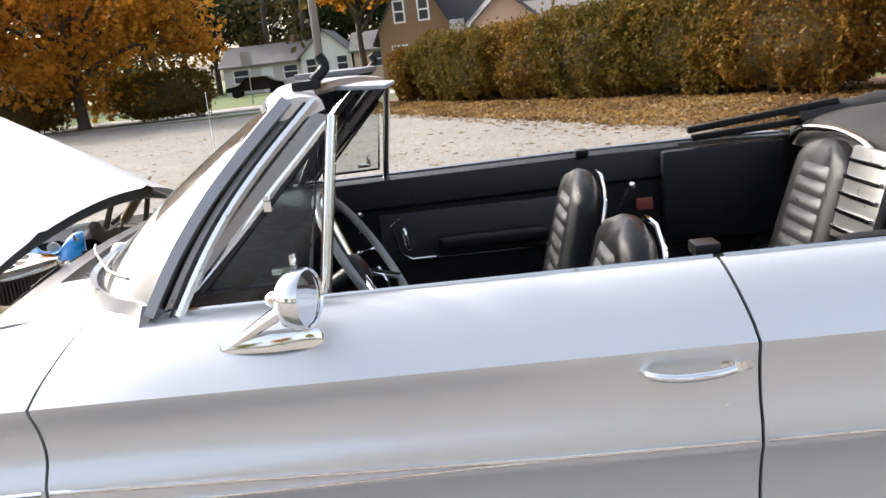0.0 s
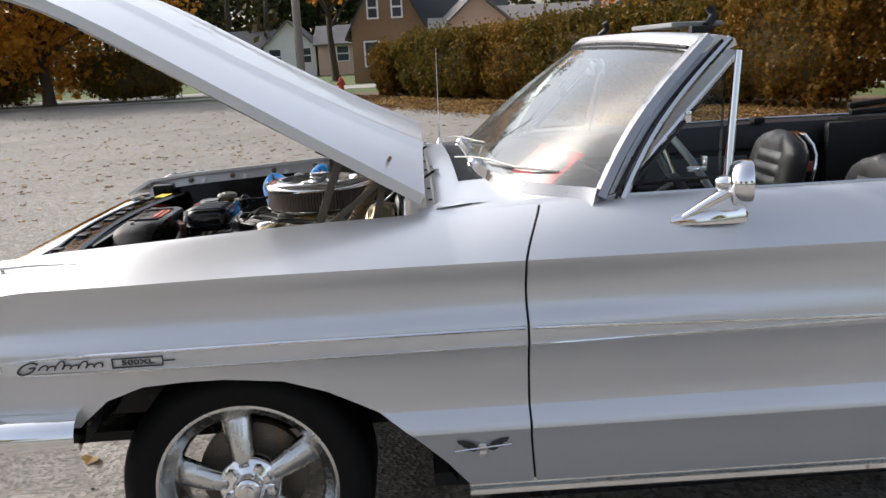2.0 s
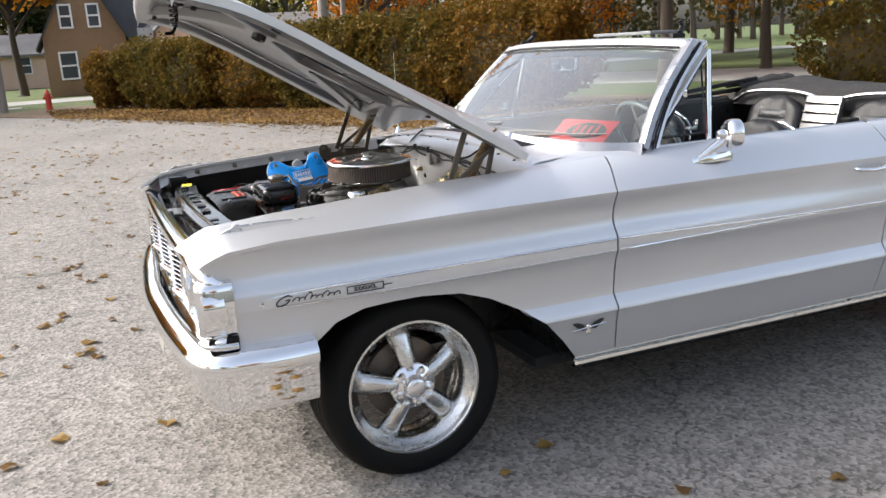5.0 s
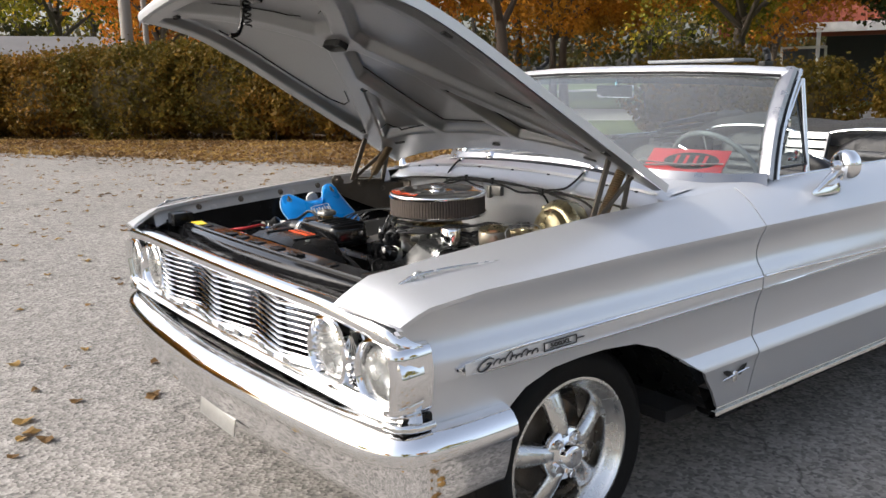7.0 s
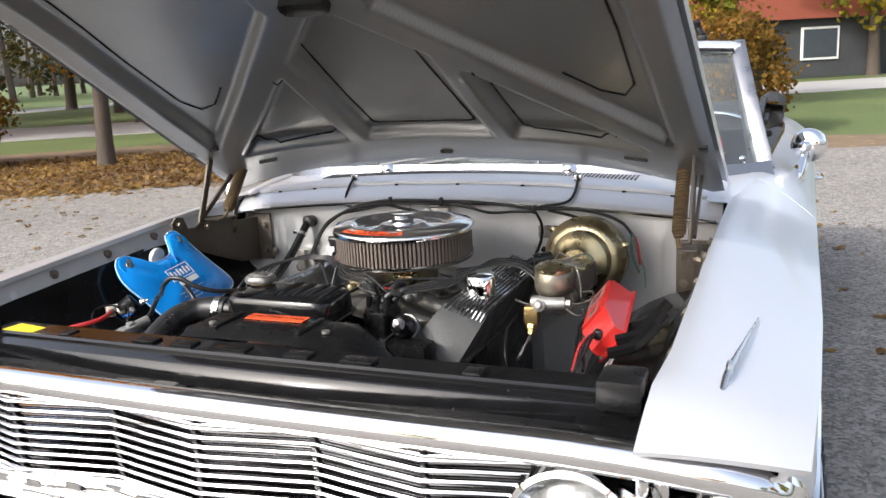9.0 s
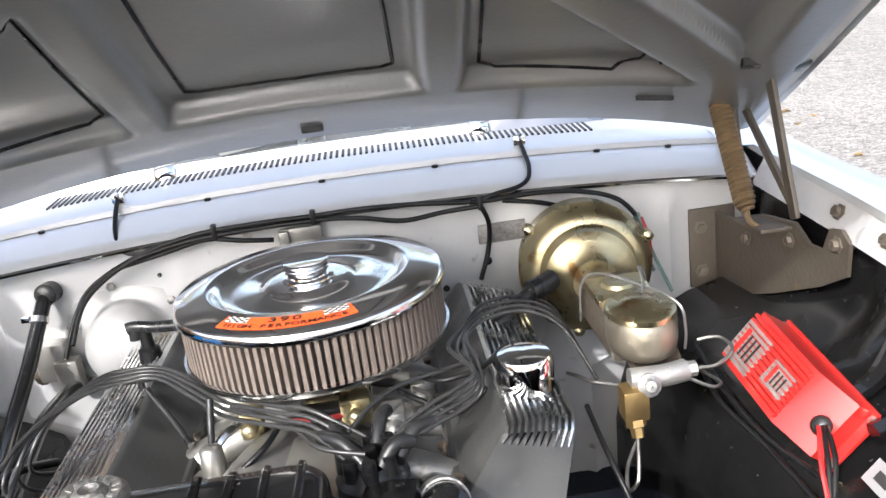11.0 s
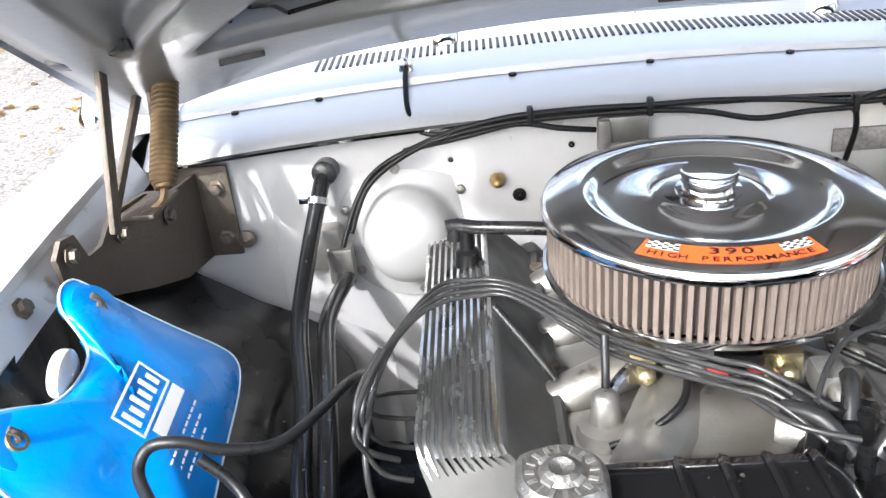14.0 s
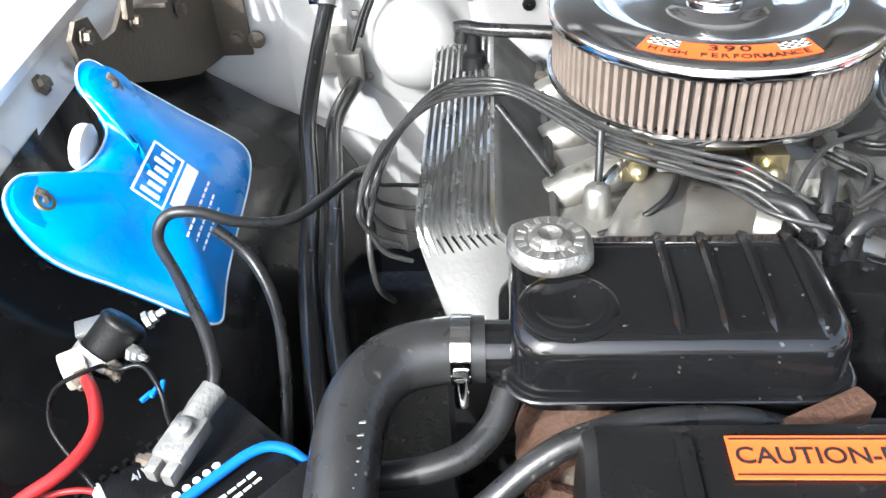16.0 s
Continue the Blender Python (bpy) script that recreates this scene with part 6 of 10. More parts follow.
for y, r in ((0.42, 0.05), (-0.35, 0.05)):
    bm = bmesh.new()
    lathe(bm, [(0.001, -0.05), (r, -0.05), (r * 1.05, 0), (r * 0.9, 0.02), (r * 0.4, 0.03), (0.001, 0.03)], axis_m((-0.635, y, 0.80), (-0.6, 0, 0.8)), 20)
    part("horn", bm, BLACK_SATIN, car, "black horn behind the grille")
bm = bmesh.new()
for a, b in (((-0.64, 0.5, 0.86), (-0.62, -0.6, 0.84)),):
    tube(bm, [a, (-0.63, 0.2, 0.85), (-0.625, -0.2, 0.845), b], 0.008, 6, 4)
part("front_harness", bm, WIRE, car)
for side in (-1, 1):
    bm = bmesh.new()
    rows = [[(-0.70, side * y, 0.885 - 0.02 * ((y - 0.6) / 0.3 if y > 0.6 else 0)), (-0.60, side * y, 0.87), (-0.56, side * y, 0.80)] for y in (0.60, 0.66, 0.72, 0.76)]
    grid(bm, rows)
    part("headlamp_housing", bm, BLACK_SATIN, car)
    bm = bmesh.new()
    box(bm, (-0.56, side * 0.69, 0.935), (0.08, 0.07, 0.05), bevel=0.01)
    part("support_corner", bm, BLACK_SATIN, car)

# ---- windshield ----
def ws_point(u, v):
    """u 0 base to 1 header, v -1..1 across."""
    yb, yt = 0.825 * v, 0.722 * v
    b = Vector((ws_base(yb), yb, 1.074 + 0.9 * crown(yb) * 0.6))
    t = Vector((1.165 + 0.075 * abs(v) ** 2.6, yt, 1.452 - 0.020 * abs(v) ** 3))
    p = b.lerp(t, u)
    p.x -= 0.030 * math.sin(math.pi * u)
    return p


bm = bmesh.new()
grid(bm, [[ws_point(u, v) for v in np.linspace(-1, 1, 41)] for u in np.linspace(0, 1, 13)])
ws = part("windshield_glass", bm, WINDSHIELD, car, "curved clear windshield glass")
if ws.data.polygons[200].normal.x > 0:
    ws.data.flip_normals()
ws.visible_shadow = False


def band(bm, pts, inward, w, t):
    """A flat moulding along points, w wide towards inward(i), t thick."""
    rows = []
    for i, p in enumerate(pts):
        a, b = pts[max(i - 1, 0)], pts[min(i + 1, len(pts) - 1)]
        d = (b - a).normalized()
        n = inward(i)
        n = (n - d * n.dot(d)).normalized()
        o = d.cross(n)
        rows.append([p - n * w * 0.5 - o * t * 0.5, p - n * w * 0.5 + o * t * 0.5, p + o * t * 0.9, p + n * w * 0.5 + o * t * 0.5, p + n * w * 0.5 - o * t * 0.5])
    vs = grid(bm, rows, close_v=True)
    bm.faces.new(vs[0]); bm.faces.new(vs[-1])


for side in (-1, 1):
    pts = [ws_point(u, side * 1.0) + Vector((0.012, side * 0.012, 0)) for u in np.linspace(-0.025, 1.03, 14)]
    bm = bmesh.new()
    band(bm, pts, lambda i: Vector((0.25, -side * 1.0, 0.1)), 0.052, 0.022)
    part("windshield_pillar", bm, STAINLESS, car, "brushed bright windshield pillar")
    bm = bmesh.new()
    pts2 = [p + Vector((0.035, side * 0.012, -0.004)) for p in pts]
    tube(bm, pts2, 0.0035, 6, 1, smooth=False)
    part("pillar_gasket", bm, RUBBER, car)
    bm = bmesh.new()
    tube(bm, [p + Vector((0.055, side * 0.012, -0.002)) for p in pts], 0.010, 6, 1, smooth=False)
    part("pillar_trim", bm, CHROME_OLD, car, "bright pillar trim")
bm = bmesh.new()
pts = [ws_point(-0.02, v) + Vector((-0.010, 0.006 * v, 0.002)) for v in np.linspace(-1.03, 1.03, 45)]
band(bm, pts, lambda i: Vector((0.5, 0, 1)), 0.050, 0.014)
part("windshield_base_moulding", bm, STAINLESS, car, "chrome moulding round the windshield base")
bm = bmesh.new()
rows = []
for v in np.linspace(-1.03, 1.03, 31):
    p = ws_point(1.0, v)
    rows.append([p + Vector((-0.022, 0, -0.020)), p + Vector((-0.020, 0, 0.004)), p + Vector((0.0, 0, 0.018)), p + Vector((0.05, 0, 0.020)), p + Vector((0.085, 0, 0.010)), p + Vector((0.09, 0, -0.008)), p + Vector((0.04, 0, -0.026))])
vs = grid(bm, rows, close_v=True)
bm.faces.new(vs[0]); bm.faces.new(vs[-1])
part("windshield_header", bm, SILVER, car, "silver windshield header rail")
bm = bmesh.new()
tube(bm, [ws_point(0.975, v) + Vector((-0.016, 0, 0.0)) for v in np.linspace(-1, 1, 25)], 0.006, 6, 1, smooth=False)
part("header_gasket", bm, RUBBER, car)
bm = bmesh.new()
grid(bm, [[ws_point(u, v) + Vector((0.004, 0, -0.002)) for v in np.linspace(-0.97, 0.97, 31)] for u in (0.86, 0.93, 0.985)])
tb = part("tinted_band", bm, glass("blue_green_tint", (0.16, 0.30, 0.38), 1.15), car, "blue-green tinted band")
tb.visible_shadow = False
for y in (-0.62, 0.62):
    bm = bmesh.new()
    box(bm, (1.285, y, 1.468), (0.06, 0.03, 0.02), bevel=0.006)
    tube(bm, [(1.30, y, 1.475), (1.325, y * 0.97, 1.50), (1.315, y * 0.96, 1.525)], 0.012, 8, 4)
    part("roof_latch", bm, BLACK_PLASTIC, car, "black roof latch lever")
# sun visors: one laid on top of the header, one folded under it
bm = bmesh.new()
box(bm, (1.315, -0.30, 1.484), (0.15, 0.42, 0.014), Matrix.Rotation(radians(1), 4, "Y"), bevel=0.006)
part("sun_visor", bm, surface("grey_vinyl", (0.15, 0.155, 0.16), 0.5, 0, 0.1, 20), car, "flat grey sun visor")
bm = bmesh.new()
box(bm, (1.315, 0.34, 1.43), (0.15, 0.44, 0.014), Matrix.Rotation(radians(5), 4, "Y"), bevel=0.006)
part("sun_visor", bm, surface("pale_grey_vinyl", (0.42, 0.42, 0.43), 0.5, 0, 0.1, 20), car, "flat grey sun visor")
# rear-view mirror
bm = bmesh.new()
box(bm, (1.14, 0.0, 1.365), (0.018, 0.20, 0.055), bevel=0.008)
tube(bm, [(1.145, 0, 1.39), (1.16, 0, 1.42), (1.18, 0, 1.44)], 0.006, 6, 3)
part("rear_view_mirror", bm, CHROME, car, "chrome rear-view mirror")
# wipers
for y0, y1 in ((-0.30, -0.62), (0.30, 0.0)):
    bm = bmesh.new()
    a = Vector((0.628, y0, 1.090 + crown(y0) * 0.9))
    b = ws_point(0.10, y1 / 0.825) + Vector((-0.012, 0, 0.004))
    m_ = a.lerp(b, 0.5) + Vector((-0.01, 0, 0.012))
    tube(bm, [a, m_, b], 0.0028, 6, 4)
    c0, c1 = ws_point(0.06, (y1 + 0.20) / 0.825), ws_point(0.13, (y1 - 0.12) / 0.825)
    tube(bm, [c0 + Vector((-0.008, 0, 0)), b, c1 + Vector((-0.008, 0, 0))], 0.0035, 5, 4)
    part("wiper", bm, RAW_ALU, car, "bright wiper arm and blade")

# vent windows
for side in (-1, 1):
    s = side
    A, B, C = Vector((1.02, s * 0.812, 1.082)), Vector((1.345, s * 0.735, 1.408)), Vector((1.288, s * 0.815, 1.084))
    v = new("vent_window"); v.parent = car
    bm = bmesh.new()
    rows = []
    for u in np.linspace(0, 1, 9):
        p = ws_point(u, s) + Vector((0.030, s * 0.014, 0))
        q = A.lerp(B, u) + Vector((-0.004, s * 0.004, 0))
        rows.append([p + Vector((0, -s * 0.03, 0)), p, p.lerp(q, 0.40) + Vector((0, s * 0.006, 0)), p.lerp(q, 0.5), p.lerp(q, 0.6) + Vector((0, s * 0.004, 0)), q, q + Vector((0, -s * 0.03, 0))])
    grid(bm, rows)
    part("pillar_cover", bm, STAINLESS, car, "dull bright cover strip behind the pillar", sharp=30)
    bm = bmesh.new()
    tube(bm, [C + Vector((0, 0, -0.06)), B], 0.0125, 8, 2, smooth=False)
    part("post", bm, CHROME_OLD, v, "bright vent window post")
    bm = bmesh.new()
    tube(bm, [A, A.lerp(B, 0.5), B + Vector((-0.01, 0, -0.01))], 0.008, 6, 2, smooth=False)
    part("frame", bm, CHROME, v)
    bm = bmesh.new()
    tube(bm, [A + Vector((0.035, 0, 0.014)), C + Vector((-0.018, 0, 0.014)), B + Vector((-0.034, 0, -0.05)), A + Vector((0.035, 0, 0.014))], 0.006, 6, 2, smooth=False)
    part("gasket", bm, RUBBER, v)
    bm = bmesh.new()
    bm.faces.new([bm.verts.new(p) for p in (A + Vector((0.03, 0, 0.012)), C + Vector((-0.015, 0, 0.012)), B + Vector((-0.032, 0, -0.045)))])
    g = part("pane", bm, VENT_GLASS, v, smooth=False)
    if g.data.polygons[0].normal.y * s < 0:
        g.data.flip_normals()
    g.visible_shadow = False
    bm = bmesh.new()
    box(bm, C + Vector((-0.07, -s * 0.02, 0.035)), (0.05, 0.02, 0.014), bevel=0.004)
    box(bm, C + Vector((-0.05, -s * 0.02, 0.05)), (0.014, 0.018, 0.035), bevel=0.004)
    part("latch", bm, CHROME, v, "chrome vent latch")
    # hinge clip half way up
    bm = bmesh.new()
    box(bm, A.lerp(B, 0.52) + Vector((0.012, s * 0.004, 0)), (0.016, 0.014, 0.03), bevel=0.003)
    part("pivot", bm, CHROME, v)

# outside mirror and antenna
def door_mirror():
    g = new("door_mirror"); g.parent = panels[-1][1]
    tagged(g, "round chrome door mirror on a swept foot")
    bm = bmesh.new()
    ring = []
    for t in np.linspace(0, 2 * math.pi, 22, endpoint=False):
        x = 1.205 + 0.098 * math.cos(t)
        y = 0.935 + 0.020 * math.sin(t) * (1 if math.cos(t) > 0 else (1 + math.cos(t)) ** 0.5)
        ring.append((x, -y, 1.024 + 0.004 * math.sin(t)))
    top = [(1.215 + (x - 1.215) * 0.72 + 0.012, -(0.935 + (-y - 0.935) * 0.7), 1.038) for x, y, z in ring]
    low = [(x, y, z - 0.022) for x, y, z in ring]
    grid(bm, [low, ring, top], close_v=True)
    bm.faces.new([bm.verts.new(p) for p in top])
    part("foot", bm, CHROME, g)
    bm = bmesh.new()
    tube(bm, [(1.135, -0.937, 1.022), (1.19, -0.945, 1.055), (1.25, -0.952, 1.088)], lambda t: 0.008 + 0.010 * t, 8, 5, squash=0.8)
    part("stalk", bm, CHROME, g)
    m = axis_m((1.262, -0.958, 1.104), (1, -0.30, 0.0))
    bm = bmesh.new()
    lathe(bm, [(0.001, -0.052), (0.012, -0.050), (0.018, -0.040), (0.020, -0.022), (0.040, -0.018), (0.052, -0.008), (0.056, 0.008), (0.056, 0.030), (0.053, 0.034), (0.050, 0.030)], m, 32)
    part("head", bm, CHROME, g)
    bm = bmesh.new()
    lathe(bm, [(0.0505, 0.028), (0.03, 0.027), (0.001, 0.0265)], m, 28)
    part("mirror_glass", bm, MIRROR, g)


door_mirror()
bm = bmesh.new()
lathe(bm, [(0.022, 0), (0.020, 0.012), (0.012, 0.028), (0.006, 0.045)], Matrix.Translation((0.63, 0.885, 1.025)), 14)
tube(bm, [(0.63, 0.885, 1.06), (0.632, 0.886, 1.25), (0.634, 0.887, 1.46)], lambda t: 0.0032 - 0.0016 * t, 6, 3)
part("antenna", bm, CHROME, panels[1][0], "thin chrome radio antenna")

# door handles and locks
for side in (-1, 1):
    s = side
    door = panels[side][1]
    h = new("door_handle"); h.parent = door
    bm = bmesh.new()
    tube(bm, [(1.872, s * 0.985, 0.910), (1.885, s * 1.012, 0.906), (1.93, s * 1.025, 0.902), (1.99, s * 1.025, 0.903), (2.03, s * 1.016, 0.906)], 0.0085, 8, 5)
    part("grip", bm, CHROME, h, "chrome pull handle")
    bm = bmesh.new()
    box(bm, (2.040, s * 0.987, 0.912), (0.062, 0.014, 0.040), bevel=0.006)
    box(bm, (1.872, s * 0.982, 0.912), (0.026, 0.012, 0.022), bevel=0.005)
    part("escutcheon", bm, CHROME_OLD, h)
    bm = bmesh.new()
    lathe(bm, [(0.012, 0), (0.011, 0.01), (0.001, 0.012)], axis_m((2.045, s * 0.99, 0.902), (0, s, 0)), 14)
    part("push_button", bm, CHROME, h)
    bm = bmesh.new()
    lathe(bm, [(0.014, -0.01), (0.014, 0.003), (0.010, 0.004), (0.001, 0.003)], axis_m((2.022, s * 0.988, 0.819), (0, s, 0)), 20)
    part("door_lock", bm, CHROME_OLD, door, "round key lock")
    # belt moulding along the door and rear fender top
    for x0, x1, name in ((0.93, RD - 0.04, "belt_moulding"), (RD - 0.02, 2.9, "belt_moulding")):
        bm = bmesh.new()
        tube(bm, [(x, s * (lerp_table(YIN_TAB, x) - 0.004), lerp_table(ZIN_TAB, x) + 0.001) for x in np.linspace(x0, x1, 16)], 0.0055, 6, 2)
        part(name, bm, CHROME_OLD, car, "thin bright belt moulding")

# ---- cabin ----
for side in (-1, 1):
    bm = bmesh.new()
    box(bm, (2.62, side * 0.855, 0.74), (0.98, 0.018, 0.60), bevel=0.006)
    part("quarter_trim_panel", bm, VINYL, car, "black vinyl quarter trim panel")
for side in (-1, 1):
    s = side
    bm = bmesh.new()
    rows = []
    for x in np.linspace(0.86, 2.42, 20):
        yi, zi = lerp_table(YIN_TAB, x), lerp_table(ZIN_TAB, x)
        rows.append([(x, s * (yi - 0.008), zi - 0.004), (x, s * (yi - 0.035), zi - 0.004), (x, s * (yi - 0.075), zi - 0.014), (x, s * (yi - 0.085), zi - 0.03), (x, s * (yi - 0.088), 0.955), (x, s * (yi - 0.075), 0.94), (x, s * (yi - 0.072), 0.70), (x, s * (yi - 0.09), 0.45), (x, s * (yi - 0.10), 0.33)])
    grid(bm, rows)
    dp = part("door_inner_panel", bm, VINYL, car, "black vinyl inner door panel", sharp=40)
    y = 0.772
    bm = bmesh.new()
    box(bm, (1.62, s * (y - 0.006), 0.83), (0.74, 0.02, 0.19), bevel=0.008)
    part("door_insert", bm, SEAT_TOP, dp, "grey-black vinyl door insert")
    bm = bmesh.new()
    tube(bm, [(1.99, s * (y - 0.018), 0.742), (1.36, s * (y - 0.018), 0.742), (1.315, s * (y - 0.018), 0.77), (1.295, s * (y - 0.018), 0.88), (1.33, s * (y - 0.018), 0.905)], 0.006, 6, 2, smooth=False)
    part("door_trim", bm, CHROME_OLD, dp, "thin bright door panel trim")
    bm = bmesh.new()
    box(bm, (1.68, s * (y - 0.045), 0.80), (0.42, 0.075, 0.055), bevel=0.02, seg=3)
    part("armrest", bm, VINYL, dp)
    bm = bmesh.new()
    tube(bm, [(1.345, s * (y - 0.02), 0.87), (1.345, s * (y - 0.05), 0.86), (1.355, s * (y - 0.05), 0.80), (1.355, s * (y - 0.02), 0.79)], 0.010, 8, 4)
    part("pull_handle", bm, CHROME, dp, "chrome pull handle")
    for x, z, dx, dz in ((1.185, 0.945, -0.012, -0.075), (1.16, 0.80, 0.075, 0.01), (2.21, 0.945, -0.05, -0.09)):
        bm = bmesh.new()
        a = Vector((x, s * (y - 0.01), z))
        tube(bm, [a + Vector((dx, 0, dz)), a + Vector((dx, -s * 0.03, dz)), a + Vector((0, -s * 0.045, 0))], 0.006, 6, 3)
        lathe(bm, [(0.001, 0.028), (0.013, 0.024), (0.017, 0.012), (0.012, 0.0), (0.001, -0.002)], axis_m(a + Vector((0, -s * 0.042, 0)), (0, -s, 0)), 14)
        part("window_crank", bm, CHROME, dp, "chrome window crank with a knob")
    bm = bmesh.new()
    box(bm, (2.56, s * (y - 0.03), 0.88), (0.46, 0.05, 0.35), bevel=0.02)
    part("rear_side_panel", bm, VINYL, car, "black vinyl rear side panel")
    bm = bmesh.new()
    box(bm, (2.265, s * (y - 0.016), 0.86), (0.062, 0.016, 0.045), bevel=0.005)
    part("courtesy_lens", bm, RED_LENS, car, "dull red courtesy lens in the side trim")
    bm = bmesh.new()
    box(bm, (2.045, s * 0.80, 1.075), (0.05, 0.06, 0.025), bevel=0.006)
    part("lock_pillar_cap", bm, BLACK_PLASTIC, car)
bm = bmesh.new()
box(bm, (1.75, 0, 0.30), (2.5, 1.6, 0.04))
part("cabin_floor", bm, surface("black_carpet", (0.015, 0.015, 0.016), 0.95, 0, 0.3, 80, 0.5, 300), car, "black carpet", smooth=False)
# dashboard
bm = bmesh.new()
rows = []
for y in np.linspace(-0.76, 0.76, 25):
    xb = ws_base(y) + 0.02
    rows.append([(xb, y, 1.055), (max(xb + 0.02, 0.90), y, 1.062), (1.06, y, 1.055), (1.11, y, 1.03), (1.12, y, 0.99), (1.08, y, 0.95), (1.06, y, 0.84), (1.02, y, 0.78), (0.9, y, 0.70)])
grid(bm, rows)
part("dashboard", bm, VINYL, car, "black padded dashboard", sharp=50)
# red card on the dashboard with an oval of bars
m = frame_m((0.868, -0.575, 1.125), (0.065, -0.30, 0.0), (0.55, 0.12, 0.42))
card = thing("show_card", "red card with a dark oval mark behind the windshield", "card")
bm = bmesh.new()
box(bm, (0, 0, 0), (0.30, 0.125, 0.004), bevel=0.001)
bmesh.ops.transform(bm, matrix=m, verts=bm.verts[:])
part("card", bm, RED_SIGN, card)
bm = bmesh.new()
ring = [(0.105 * math.cos(t) + 0.02, 0.045 * math.sin(t), 0.0028) for t in np.linspace(0, 2 * math.pi, 28, endpoint=False)]
bm.faces.new([bm.verts.new(m @ Vector(p)) for p in ring])
part("oval", bm, BLACK_INK, card, smooth=False)
for k in range(4):
    bm = bmesh.new()
    box(bm, (0, 0, 0), (0.012, 0.055, 0.001))
    bmesh.ops.transform(bm, matrix=m @ Matrix.Translation((-0.035 + 0.036 * k, 0, 0.0042)), verts=bm.verts[:])
    part("bar", bm, RED_SIGN, card, smooth=False)
seat_at(card, (0.87, -0.57, 1.062))
# steering wheel
sw = new("steering_wheel"); sw.parent = car
m = axis_m((1.335, -0.385, 1.02), (0.86, 0, 0.50))
bm = bmesh.new()
tube(bm, [m @ Vector((0.205 * math.cos(t), 0.205 * math.sin(t), 0)) for t in np.linspace(0, 2 * math.pi, 49)], 0.011, 10, 1, smooth=False, caps=False)
part("wheel_rim", bm, surface("pale_grey_plastic", (0.20, 0.215, 0.22), 0.22, 0, 0.06, 10, coat=0.4), sw, "pale grey glossy wheel rim")
for a in (90, 210, 330):
    bm = bmesh.new()
    p = m @ Vector((0.03 * math.cos(radians(a)), 0.03 * math.sin(radians(a)), -0.03))
    q = m @ Vector((0.205 * math.cos(radians(a)), 0.205 * math.sin(radians(a)), 0))
    tube(bm, [p, p.lerp(q, 0.5), q], 0.012, 8, 2, squash=0.5)
    part("wheel_spoke", bm, CHROME, sw)
bm = bmesh.new()
tube(bm, [m @ Vector((0.12 * math.cos(t), 0.12 * math.sin(t), -0.014)) for t in np.linspace(radians(200), radians(340), 14)], 0.005, 6, 1, smooth=False)
part("horn_ring", bm, CHROME, sw)
bm = bmesh.new()
lathe(bm, [(0.05, -0.05), (0.05, -0.03), (0.035, -0.015), (0.001, -0.012)], m, 24)
tube(bm, [m @ Vector((0, 0, -0.04)), m @ Vector((0, 0, -0.30))], 0.028, 12, 1, smooth=False)
part("steering_column", bm, BLACK_PLASTIC, sw)


